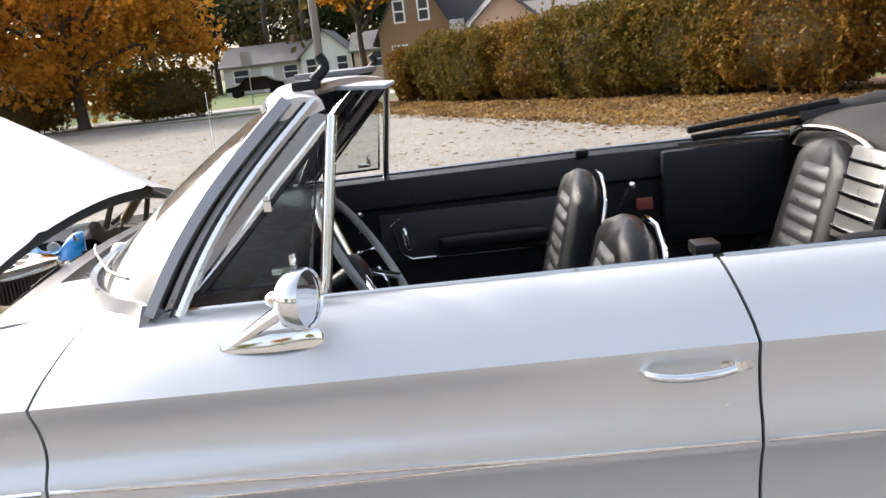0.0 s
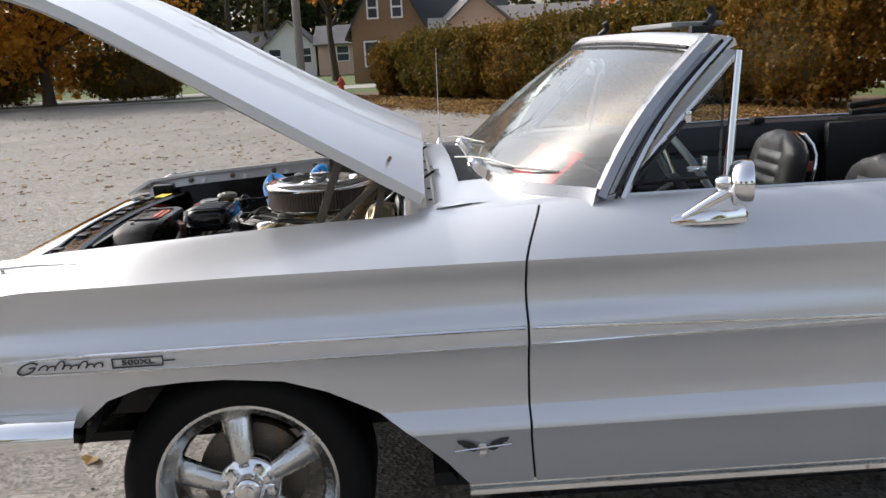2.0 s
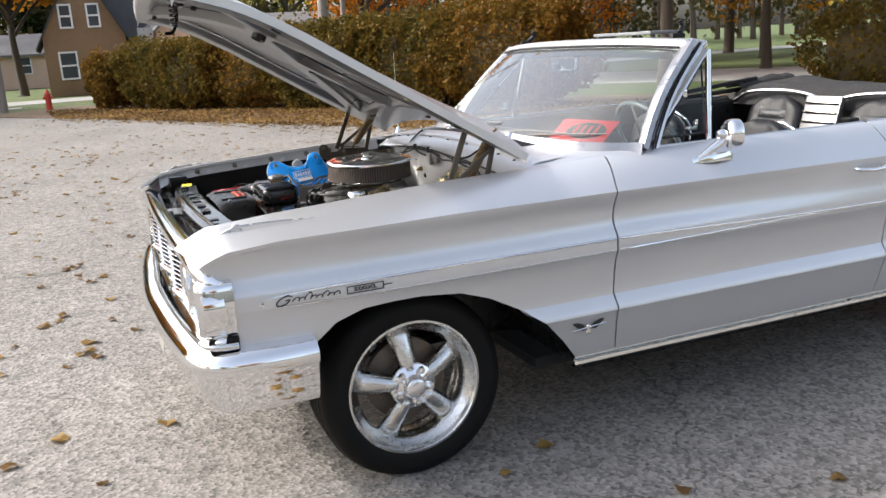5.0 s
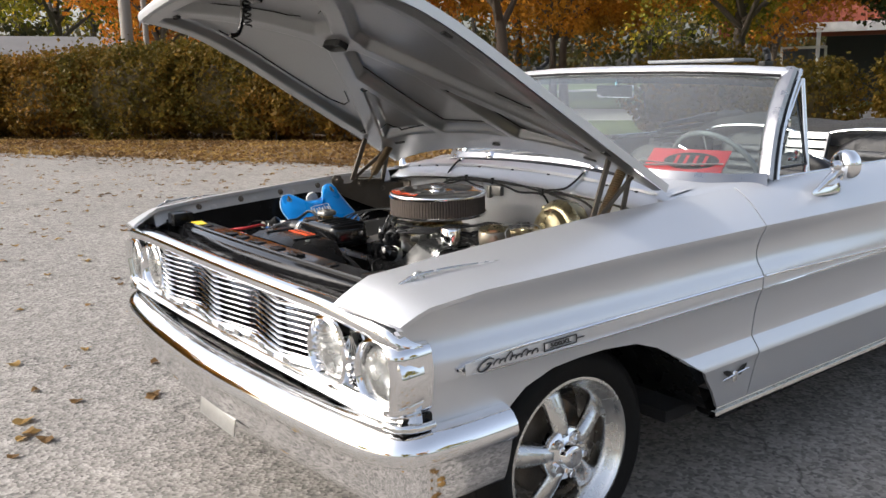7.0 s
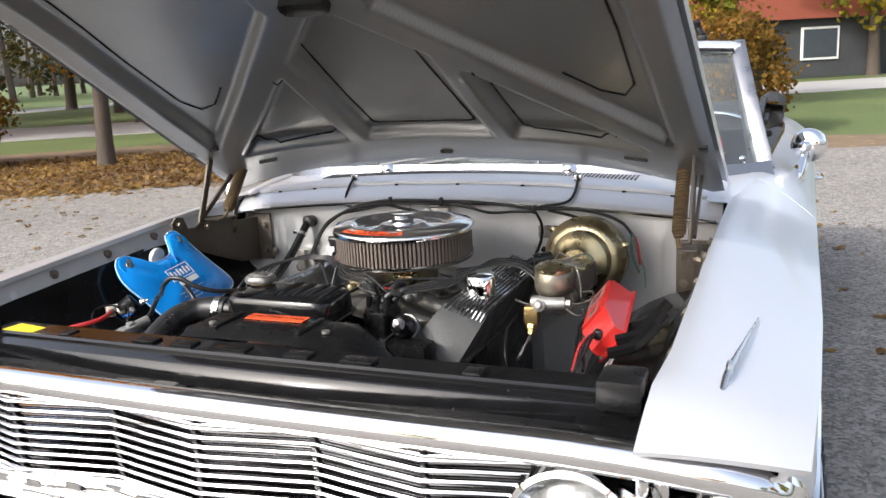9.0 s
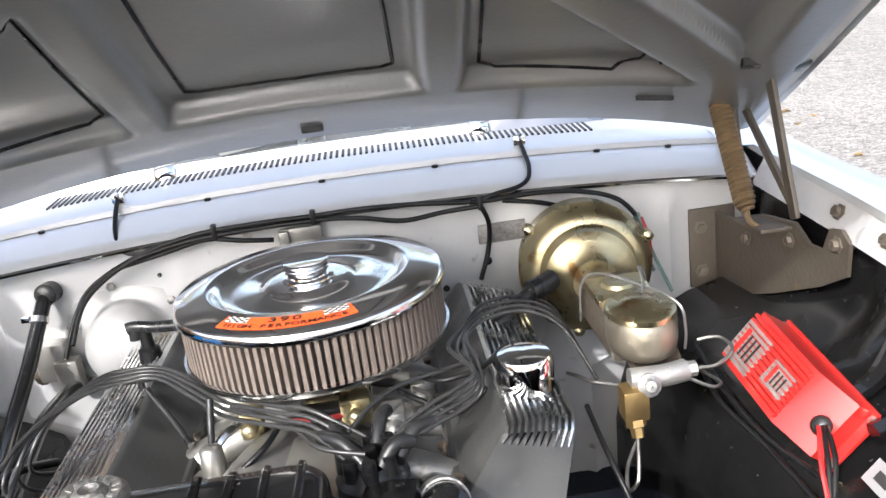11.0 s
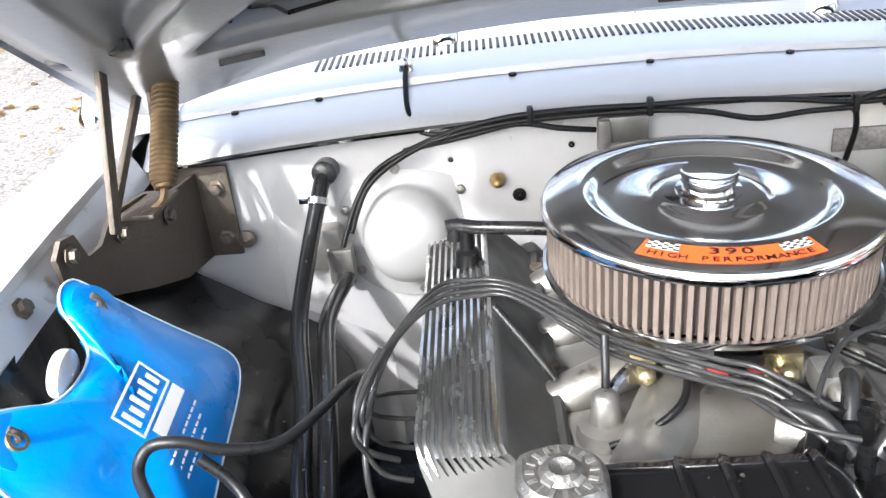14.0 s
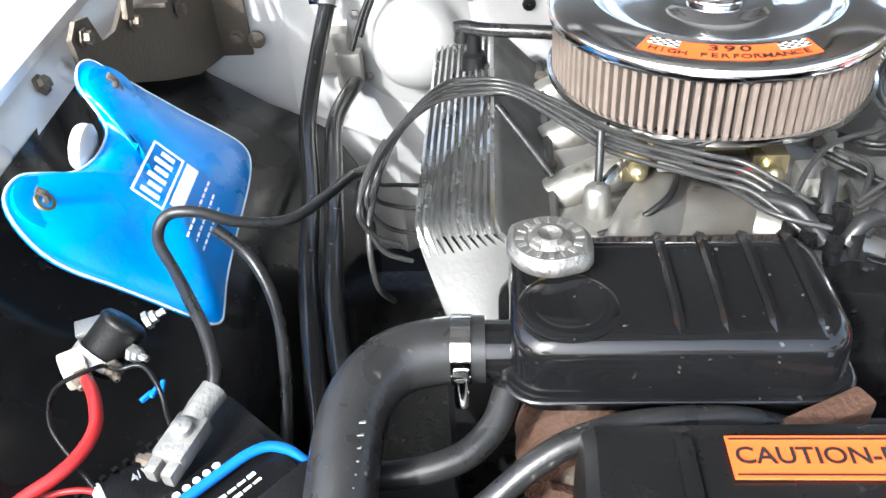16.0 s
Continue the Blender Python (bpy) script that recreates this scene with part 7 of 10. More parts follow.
def bucket_seat(x, y, top=1.085, lean=14, label="black vinyl bucket seat with pleats and bright trim"):
    """A shell-backed bucket seat: bolster, pleated insert, cushion, bright edge."""
    g = new("bucket_seat"); g.parent = car
    tagged(g, label)
    R = Matrix.Translation((x, y, 0.55)) @ Matrix.Rotation(radians(lean), 4, "Y")
    H = top - 0.55
    def outline(u):
        # half width along the height
        return 0.235 * (1 - 0.16 * u) * (1 - max(0, (u - 0.80) / 0.2) ** 2.6 * 0.75)
    bm = bmesh.new()
    rows = []
    for u in np.linspace(0, 1, 18):
        w = outline(u)
        th = 0.075 * (1 - 0.25 * u) * (1 - max(0, (u - 0.9) / 0.1) ** 2 * 0.6)
        row = []
        for t in np.linspace(0, 2 * math.pi, 26, endpoint=False):
            cy, cx = math.cos(t), math.sin(t)
            yy = w * (abs(cy) ** 0.75) * (1 if cy > 0 else -1)
            xx = th * (abs(cx) ** 0.8) * (1 if cx > 0 else -1)
            if xx < 0 and abs(yy) < w * 0.62:
                xx *= 0.70
            row.append(R @ Vector((xx, yy, u * H)))
        rows.append(row)
    vs = grid(bm, rows, close_v=True)
    bm.faces.new(vs[-1]); bm.faces.new(vs[0])
    part("backrest", bm, VINYL, g, sharp=70)
    n = 8
    for k in range(n):
        u0, u1 = 0.10 + 0.74 * k / n, 0.10 + 0.74 * (k + 1) / n
        w = outline((u0 + u1) / 2) * 0.60 * (1 if k < n - 1 else 0.85)
        bm = bmesh.new()
        rows = []
        for u in np.linspace(0, 1, 6):
            z = (u0 + (u1 - u0) * u) * H
            th = 0.075 * (1 - 0.25 * (u0 + u1) / 2)
            dx = 0.016 * math.sin(math.pi * u) ** 0.6
            rows.append([R @ Vector((-th * 0.70 - dx * (1 - abs(t) ** 4), t * w, z)) for t in np.linspace(-1, 1, 9)])
        grid(bm, rows)
        part("pleat", bm, SEAT_TOP, g, sharp=60)
    bm = bmesh.new()
    pts = []
    for u in np.linspace(0.05, 0.995, 16):
        pts.append(R @ Vector((0.052, -outline(u) * 0.99, u * H)))
    for u in np.linspace(0.995, 0.05, 16):
        pts.append(R @ Vector((0.052, outline(u) * 0.99, u * H)))
    tube(bm, pts, 0.007, 6, 1, smooth=False)
    part("bright_edge", bm, CHROME, g, "bright trim along the seat back")
    bm = bmesh.new()
    box(bm, (x - 0.27, y, 0.52), (0.50, 0.48, 0.15), Matrix.Rotation(radians(-4), 4, "Y"), bevel=0.05, seg=4)
    part("cushion", bm, VINYL, g)
    for k in range(6):
        bm = bmesh.new()
        box(bm, (x - 0.10 - 0.062 * k, y, 0.598 - 0.003 * k), (0.058, 0.30, 0.02), bevel=0.008)
        part("cushion_pleat", bm, SEAT_TOP, g)


bucket_seat(1.86, 0.385)
bucket_seat(1.86, -0.385, 1.075)
# centre console and shifter
bm = bmesh.new()
box(bm, (1.45, 0, 0.50), (0.75, 0.20, 0.28), bevel=0.03)
part("centre_console", bm, BLACK_PLASTIC, car)
# rear bench: two bucket-like backs with a bright ribbed panel between
for y in (-0.36, 0.36):
    bucket_seat(2.66, y, 1.105, 16, "black vinyl rear seat back with pleats")
bm = bmesh.new()
box(bm, (2.735, 0, 0.96), (0.03, 0.24, 0.28), Matrix.Rotation(radians(16), 4, "Y"), bevel=0.01)
rp = part("seat_divider", bm, WHITE_VINYL, car, "bright ribbed panel between the rear seat backs")
for k in range(5):
    bm = bmesh.new()
    z = 0.86 + 0.05 * k
    box(bm, (2.715 + (z - 0.96) * 0.28, 0, z), (0.014, 0.22, 0.014), bevel=0.004)
    part("divider_rib", bm, CHROME_OLD, rp)
bm = bmesh.new()
tube(bm, [(2.82, 0.75, 1.04), (2.80, 0.60, 1.10), (2.81, 0.36, 1.115), (2.80, 0.16, 1.10), (2.79, 0.0, 1.065), (2.80, -0.16, 1.10), (2.81, -0.36, 1.115), (2.80, -0.60, 1.10), (2.82, -0.75, 1.04)], 0.012, 8, 6)
part("seat_top_trim", bm, CHROME, car, "bright trim over the rear seat backs")
bm = bmesh.new()
box(bm, (2.48, 0, 0.52), (0.45, 1.36, 0.16), bevel=0.05, seg=3)
part("rear_cushion", bm, VINYL, car)

# folded roof: stack of canvas and side rails
roof = new("folded_roof"); roof.parent = car
tagged(roof, "folded black canvas roof behind the rear seat")
bm = bmesh.new()
rows = []
for y in np.linspace(-0.86, 0.86, 45):
    row = []
    for t in np.linspace(0, math.pi, 14):
        x = 3.12 - 0.30 * math.cos(t) * (1 - 0.1 * (abs(y) / 0.86) ** 4)
        z = 1.02 + (0.125 + 0.022 * noise.noise(Vector((x * 3, y * 4, 1.3))) + 0.03 * abs(noise.noise(Vector((x * 9, y * 2.5, 4))))) * math.sin(t) ** 0.5 * (1 - 0.25 * (abs(y) / 0.86) ** 6)
        row.append((x, y, z))
    rows.append(row)
vs = grid(bm, rows)
bm.faces.new(vs[0]); bm.faces.new(vs[-1])
part("canvas", bm, CLOTH_TOP, roof, sharp=80)
for s in (-1, 1):
    for (x0, z0, x1, z1, y) in ((2.44, 1.118, 3.0, 1.165, 0.765), (2.46, 1.085, 2.9, 1.105, 0.785)):
        bm = bmesh.new()
        a, b = Vector((x0, s * y, z0)), Vector((x1, s * y, z1))
        box(bm, (a + b) / 2, ((b - a).length, 0.03, 0.026), frame_m((0, 0, 0), b - a, (0, 1, 0)), bevel=0.006)
        part("side_rail", bm, BLACK_PLASTIC, roof)
    bm = bmesh.new()
    rows = []
    for u in np.linspace(0, 1, 12):
        x = 2.85 + 0.45 * u
        rows.append([(x, s * (0.80 + 0.07 * math.cos(t)), 1.11 + (0.05 + 0.015 * noise.noise(Vector((x * 12, t, s)))) * math.sin(t) + 0.02 * u) for t in np.linspace(0, math.pi, 8)])
    grid(bm, rows)
    part("canvas_fold", bm, CLOTH_TOP, roof, sharp=80)

# ---- rear of the car ----
bm = bmesh.new()
rows = []
for y in np.linspace(-0.86, 0.86, 25):
    c = 0.03 * (1 - (y / 0.86) ** 2)
    k = abs(y) / 0.86
    rows.append([(3.02, y, 1.045 + c), (3.42, y, 1.04 + c), (3.9, y, 1.02 + c), (4.30, y, 0.985 + c), (4.36, y, 0.96 + c), (4.37, y, 0.90), (4.36, y, 0.62), (4.33, y, 0.45)])
grid(bm, rows)
part("trunk_lid", bm, SILVER, car, sharp=40)
bm = bmesh.new()
sweep = [(4.20, -0.97), (4.34, -0.95), (4.42, -0.85), (4.46, 0.0), (4.42, 0.85), (4.34, 0.95), (4.20, 0.97)]
rows = []
for i, (x, y) in enumerate(sweep):
    d = Vector((x - 4.0, y * 0.4)).normalized()
    rows.append([(x + d.x * o, y + d.y * o, z) for o, z in ((-0.05, 0.60), (0.0, 0.60), (0.012, 0.56), (0.0, 0.50), (-0.01, 0.43), (-0.05, 0.42))])
grid(bm, rows)
part("rear_bumper", bm, CHROME, car, "chrome rear bumper")
bm = bmesh.new()
box(bm, (3.0, 0, 0.36), (2.8, 1.5, 0.06))
part("underbody", bm, BLACK_SATIN, car, smooth=False)

# ---- engine ----
CY = 0.027      # engine centre line
engine = thing("engine", "V8 engine with finned aluminium valve covers and cast intake", "engine", (0.12, CY, 0.37))


def valve_cover(side):
    """A tall finned cover, its fins running fore and aft and its front face sloping."""
    g = new("valve_cover"); g.parent = engine
    tagged(g, "finned polished aluminium valve cover")
    s = side
    mix = lambda p, q, t: p + (q - p) * t
    def P(x, a, h):
        # a: 0 inner edge .. 1 outer edge; h 0 at the tilted base .. 1 at the top
        off = mix(mix(0.170, 0.264, a), mix(0.229, 0.317, a), h)
        return Vector((x, 0.0215 + s * off, mix(mix(0.840, 0.770, a), mix(0.908, 0.878, a), h)))
    def front(a, h):
        return mix(-0.112 - 0.030 * a, -0.084 + 0.038 * a, h)
    x1 = 0.40
    sec = [(-0.08, -0.04), (-0.08, 0.03), (-0.02, 0.05), (0.0, 0.10), (0.0, 0.90), (0.02, 0.975), (0.07, 1.0), (0.3, 1.0), (0.5, 1.0), (0.7, 1.0), (0.93, 1.0), (0.98, 0.975), (1.0, 0.90), (1.0, 0.10), (1.02, 0.05), (1.08, 0.03), (1.08, -0.04)]
    bm = bmesh.new()
    rows = []
    for k, lim in enumerate((0.02, 0.35, 0.70, 0.92, 0.985, 1.0)):
        # the front face leans forward to the base
        rows.append([P(front(min(1, max(0, a)), min(h, lim)) - (0.018 if h < 0.06 else 0.0) + (0, 0, 0, 0, 0.006, 0.016)[k] * (h > 0.5), a, min(h, lim)) for a, h in sec])
    for x, lim in ((0.05, 1), (0.2, 1), (x1 - 0.012, 1), (x1, 0.96), (x1 + 0.012, 0.2)):
        rows.append([P(x, a, min(h, lim)) for a, h in sec])
    vs = grid(bm, rows)
    bm.faces.new(vs[0]); bm.faces.new(vs[-1])
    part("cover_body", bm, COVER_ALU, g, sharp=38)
    for k in range(10):
        a = 0.07 + 0.86 * k / 9
        bm = bmesh.new()
        rows = []
        f1 = front(a, 1.0)
        for x, h in ((front(a, 0.80) - 0.001, 0.80), (f1 - 0.010, 0.97), (f1 + 0.006, 1.055), (0.1, 1.06), (0.25, 1.06), (x1 - 0.02, 1.06), (x1 - 0.004, 0.97)):
            d = 0.026 if h > 0.85 else 0.012
            rows.append([P(x + (0.004 if h < 1 else 0), a - d, h - 0.085), P(x, a - d * 0.7, h), P(x, a + d * 0.7, h), P(x + (0.004 if h < 1 else 0), a + d, h - 0.085)])
        vs = grid(bm, rows)
        bm.faces.new(vs[0]); bm.faces.new(vs[-1])
        part("fin", bm, POLISHED, g, sharp=40)
    # dark sheet just above the cover top, showing between the fins
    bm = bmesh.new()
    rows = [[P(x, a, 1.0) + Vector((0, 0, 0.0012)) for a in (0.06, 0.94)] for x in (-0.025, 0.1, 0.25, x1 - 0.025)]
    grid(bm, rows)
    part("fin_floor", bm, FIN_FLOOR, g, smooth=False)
    for x in (-0.08, 0.12, 0.36):
        for a in (-0.06, 1.06):
            bm = bmesh.new()
            lathe(bm, [(0.009, 0), (0.009, 0.006), (0.001, 0.007)], Matrix.Translation(P(x, a, 0.03)), 8)
            part("cover_bolt", bm, RUSTY, g)
    return P


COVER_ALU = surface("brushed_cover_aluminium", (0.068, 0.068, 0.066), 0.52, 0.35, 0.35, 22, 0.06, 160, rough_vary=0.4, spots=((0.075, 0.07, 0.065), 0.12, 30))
FIN_FLOOR = surface("dark_floor_between_fins", (0.055, 0.054, 0.052), 0.6, 0.5, 0.3, 40)
PR, PL = valve_cover(1), valve_cover(-1)
# intake manifold between the covers
bm = bmesh.new()
rows = []
for x in np.linspace(-0.13, 0.40, 22):
    row = []
    for t in np.linspace(-1, 1, 19):
        run = 0.020 * math.cos((x - 0.02) * 2 * math.pi / 0.13) * (1 - abs(abs(t) - 0.5) * 1.6)
        z = 0.842 - 0.020 * abs(t) ** 2 + run + 0.03 * math.exp(-(t / 0.35) ** 2)
        row.append((x, CY + 0.20 * t, z))
    rows.append(row)
grid(bm, rows)
part("intake_manifold", bm, CAST, engine, "cast aluminium intake manifold", sharp=60)
for k in range(4):
    for sd in (-1, 1):
        x = -0.045 + 0.125 * k
        if not (k == 0 and sd > 0):
            bm = bmesh.new()
            tube(bm, [(x + 0.03, CY + sd * 0.045, 0.855), (x + 0.012, CY + sd * 0.10, 0.852), (x, CY + sd * 0.150, 0.836), (x, CY + sd * 0.185, 0.812)], 0.024, 12, 4, squash=0.8)
            part("intake_runner", bm, CAST, engine)
        bm = bmesh.new()
        lathe(bm, [(0.013, 0), (0.013, 0.003), (0.008, 0.004), (0.008, 0.012), (0.001, 0.013)], axis_m((x + 0.055, CY + sd * 0.165, 0.832), (0, -sd * 0.3, 1)), 6)
        part("manifold_bolt", bm, RUSTY, engine)
        # flat rail along the head
        bm = bmesh.new()
        box(bm, (x + 0.03, CY + sd * 0.176, 0.826), (0.118, 0.022, 0.012), bevel=0.004)
        part("manifold_rail", bm, CAST, engine)
# broad front runner with a line of raised marks
bm = bmesh.new()
rows = []
for u in np.linspace(0, 1, 9):
    x, y = -0.075 + 0.135 * u, 0.128 - 0.075 * u
    zc = 0.842 + 0.030 * math.sin(math.pi * (0.18 + 0.55 * u))
    w = 0.036 + 0.012 * u
    rows.append([(x + w * math.sin(a) * 0.55, y + w * math.sin(a) * 0.83, zc - 0.035 + 0.050 * math.cos(a)) for a in np.linspace(-1.9, 1.9, 15)])
vs = grid(bm, rows)
bm.faces.new(vs[0])
part("intake_runner", bm, CAST, engine, "broad cast front runner")
for k in range(8):
    bm = bmesh.new()
    u = k / 7
    x, y = -0.045 + 0.062 * u, 0.113 - 0.042 * u
    box(bm, (x, y, 0.8605 + 0.030 * (math.sin(math.pi * (0.18 + 0.55 * (x + 0.075) / 0.135)) - 0.55)), (0.0035, 0.011 if k % 2 else 0.008, 0.004), Matrix.Rotation(radians(-34), 4, "Z"))
    part("raised_mark", bm, POLISHED, engine)
# carburettor
bm = bmesh.new()
box(bm, (0.154, CY - 0.01, 0.895), (0.17, 0.14, 0.05), bevel=0.01)
lathe(bm, [(0.065, 0.90), (0.065, 0.955), (0.07, 0.96)], Matrix.Translation((0.154, 0.012, 0)), 24)
part("carburettor", bm, GOLD, engine, "gold carburettor body")
for (x, y, z, sx, sy, sz, mt) in ((0.05, 0.055, 0.905, 0.035, 0.05, 0.03, RAW_ALU), (0.035, -0.035, 0.900, 0.03, 0.04, 0.035, GOLD), (0.04, 0.012, 0.898, 0.025, 0.07, 0.018, BLACK_PLASTIC), (0.02, -0.08, 0.885, 0.04, 0.03, 0.03, RAW_ALU), (0.06, 0.10, 0.89, 0.03, 0.03, 0.04, GOLD), (0.08, -0.115, 0.89, 0.04, 0.02, 0.03, CAST)):
    bm = bmesh.new()
    box(bm, (x, y, z), (sx, sy, sz), bevel=0.005)
    lathe(bm, [(0.010, 0), (0.010, 0.02), (0.006, 0.024), (0.001, 0.025)], axis_m((x - sx / 2, y, z), (-1, 0, 0.2)), 8)
    part("carburettor_fitting", bm, mt, engine)
bm = bmesh.new()
tube(bm, [(0.028, 0.055, 0.902), (0.018, 0.02, 0.900), (0.026, -0.03, 0.897)], 0.0035, 6, 4)
part("fuel_line", bm, RED_CABLE, engine)
# front of the engine: timing cover, water neck, distributor, coil
bm = bmesh.new()
box(bm, (-0.165, CY - 0.03, 0.70), (0.08, 0.40, 0.28), bevel=0.03)
part("engine_front_cover", bm, BLACK_SATIN, engine, "grimy black front cover")
bm = bmesh.new()
box(bm, (0.14, CY, 0.62), (0.62, 0.56, 0.34), bevel=0.04)
part("engine_block", bm, BLACK_SATIN, engine)
bm = bmesh.new()
tube(bm, [(-0.185, -0.150, 0.80), (-0.18, -0.165, 0.74), (-0.17, -0.16, 0.66)], 0.040, 12, 4)
box(bm, (-0.175, -0.150, 0.79), (0.05, 0.09, 0.08), bevel=0.02)
part("water_pump", bm, CAST, engine, "cast aluminium water pump housing")
bm = bmesh.new()
lathe(bm, [(0.04, 0), (0.042, 0.04), (0.036, 0.045), (0.03, 0.06), (0.001, 0.062)], Matrix.Translation((-0.098, -0.052, 0.845)), 20)
cap_base = part("distributor", bm, BLACK_PLASTIC, engine, "black distributor cap")
for k in range(9):
    a = k * 2 * math.pi / 8
    r = 0.030 if k < 8 else 0
    bm = bmesh.new()
    lathe(bm, [(0.009, 0), (0.008, 0.024), (0.001, 0.025)], Matrix.Translation((-0.098 + r * math.cos(a), -0.052 + r * math.sin(a), 0.895)), 8)
    part("tower", bm, BLACK_PLASTIC, cap_base)
bm = bmesh.new()
box(bm, (-0.150, -0.070, 0.845), (0.05, 0.06, 0.10), Matrix.Rotation(radians(-10), 4, "Z"), bevel=0.008)
part("ignition_pickup", bm, BLACK_SATIN, engine)
bm = bmesh.new()
m = axis_m((-0.155, -0.128, 0.865), (-0.75, -0.1, 0.35))
lathe(bm, [(0.001, -0.10), (0.027, -0.10), (0.027, 0.0), (0.025, 0.012), (0.018, 0.016), (0.014, 0.03), (0.001, 0.032)], m, 24)
part("ignition_coil", bm, BLACK_GLOSS, engine, "gloss black cylindrical coil")
bm = bmesh.new()
lathe(bm, [(0.0275, -0.010), (0.030, -0.010), (0.030, 0.010), (0.0275, 0.010)], axis_m((-0.128, -0.125, 0.853), (-0.75, -0.1, 0.35)), 20)
part("coil_clamp", bm, RAW_ALU, engine)
# oil filler cap and breather pipe
bm = bmesh.new()
lathe(bm, [(0.026, -0.062), (0.026, -0.05), (0.036, -0.046), (0.0365, -0.010), (0.033, -0.003), (0.020, 0.0), (0.001, 0.001)], Matrix.Translation((0.021, -0.250, 0.947)), 36)
part("oil_filler_cap", bm, CHROME, engine, "chrome push-on oil filler cap")
bm = bmesh.new()
lathe(bm, [(0.028, 0), (0.028, 0.006), (0.018, 0.009), (0.016, 0.03), (0.010, 0.034), (0.009, 0.06)], Matrix.Translation((0.289, 0.280, 0.888)), 20)
part("breather_grommet", bm, BLACK_SATIN, engine)
bm = bmesh.new()
tube(bm, [(0.288, 0.305, 0.954), (0.29, 0.29, 0.955), (0.285, 0.26, 0.952), (0.265, 0.19, 0.955), (0.25, 0.15, 0.957)], 0.0095, 8, 5)
tube(bm, [(0.29, 0.296, 0.935), (0.29, 0.294, 0.958)], 0.0095, 8, 1, smooth=False)
part("breather_hose", bm, RUBBER, engine)

# air cleaner
ac = thing("air_cleaner", "round chrome air cleaner with a pleated filter and orange label", "air cleaner", (0.154, 0.012, 0.93))
AC = Matrix.Translation((0.154, 0.012, 0))
bm = bmesh.new()
lathe(bm, [(0.182, 1.010), (0.1835, 1.016), (0.1815, 1.0222), (0.177, 1.0258), (0.150, 1.0303), (0.138, 1.0325), (0.134, 1.0325), (0.129, 1.0285), (0.124, 1.0225), (0.118, 1.0185), (0.100, 1.0180), (0.070, 1.0200), (0.062, 1.0225), (0.058, 1.0265), (0.050, 1.0270), (0.030, 1.0275), (0.001, 1.0278)], AC, 80)
part("lid", bm, CHROME_LID, ac, "chrome dished lid", sharp=70)
bm = bmesh.new()
lathe(bm, [(0.06, 0.925), (0.10, 0.934), (0.176, 0.936), (0.181, 0.940), (0.182, 0.948), (0.178, 0.949)], AC, 64)
part("base_pan", bm, CHROME_OLD, ac, "chrome base pan")
n = 104
bm = bmesh.new()
rows = [[], []]
for k in range(n):
    a0 = 2 * math.pi * k / n
    for da, r in ((0.0, 0.1660), (0.16, 0.1660), (0.26, 0.1765), (0.74, 0.1765), (0.84, 0.1660)):
        a = a0 + da * 2 * math.pi / n
        for row, z in zip(rows, (0.946, 1.016)):
            row.append((0.154 + r * math.cos(a), 0.012 + r * math.sin(a), z))
grid(bm, rows, close_v=True)
pl = part("filter_pleats", bm, PLEAT, ac, "reddish brown pleated filter element", sharp=20)
# dark cylinder that puts the shade between the pleats into colour
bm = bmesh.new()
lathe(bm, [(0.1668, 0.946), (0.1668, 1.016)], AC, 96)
part("pleat_shade", bm, VALLEY_SHADE, ac)
# cap nut
bm = bmesh.new()
lathe(bm, [(0.036, 1.0275), (0.0355, 1.0290), (0.0285, 1.0300), (0.0280, 1.0385), (0.0300, 1.0390), (0.0305, 1.0400), (0.0305, 1.0500), (0.0292, 1.0515), (0.026, 1.0508), (0.001, 1.0500)], AC, 40)
part("cap_nut", bm, CHROME, ac, "stepped round chrome cap nut", sharp=30)


def arc_label(r0, r1, a0, a1, z, material, name, parent):
    bm = bmesh.new()
    rows = []
    for a in np.linspace(radians(a0), radians(a1), 22):
        rows.append([(0.154 + r * math.cos(a), 0.012 + r * math.sin(a), z - (r - 0.15) * SLOPE) for r in (r0, r1)])
    grid(bm, rows)
    return part(name, bm, material, parent, smooth=False)


LZ = 1.0309     # label height at radius 0.15, falling outwards with the lid
SLOPE = 0.167
LAB = arc_label(0.1445, 0.1695, 142, 204, LZ, ORANGE, "label", ac)
tagged(LAB, "orange-red curved label with chequered ends")
for a0, a1 in ((143, 156), (190, 203)):
    arc_label(0.1455, 0.1570, a0 + 0.6, a1 - 0.6, LZ + 0.0005, WHITE, "chequer_ground", LAB)
    bm = bmesh.new()
    for i in range(4):
        for j in range(6):
            if (i + j) % 2:
                continue
            aa = [radians(a0 + 0.6 + (a1 - a0 - 1.2) * q / 6) for q in (j, j + 1)]
            rr_ = [0.1455 + 0.0115 * q / 4 for q in (i, i + 1)]
            bm.faces.new([bm.verts.new((0.154 + r * math.cos(a), 0.012 + r * math.sin(a), LZ + 0.001 - (r - 0.15) * SLOPE)) for r, a in ((rr_[0], aa[0]), (rr_[1], aa[0]), (rr_[1], aa[1]), (rr_[0], aa[1]))])
    part("chequer_pattern", bm, BLACK_INK, LAB, smooth=False)


def arc_text(text, r, a_mid, step, size, z):
    for k, ch in enumerate(text):
        if ch == " ":
            continue
        a = radians(a_mid - step * (len(text) - 1) / 2 + step * k)
        m = Matrix.Translation((0.154 + r * math.cos(a), 0.012 + r * math.sin(a), z - (r - 0.15) * SLOPE)) @ Matrix.Rotation(a + radians(90), 4, "Z") @ Matrix.Rotation(math.atan(SLOPE), 4, "X")
        lettering("letter", ch, size, BLACK_INK, m, LAB, 0.0003, 1.9 if len(text) < 5 else 1.45)


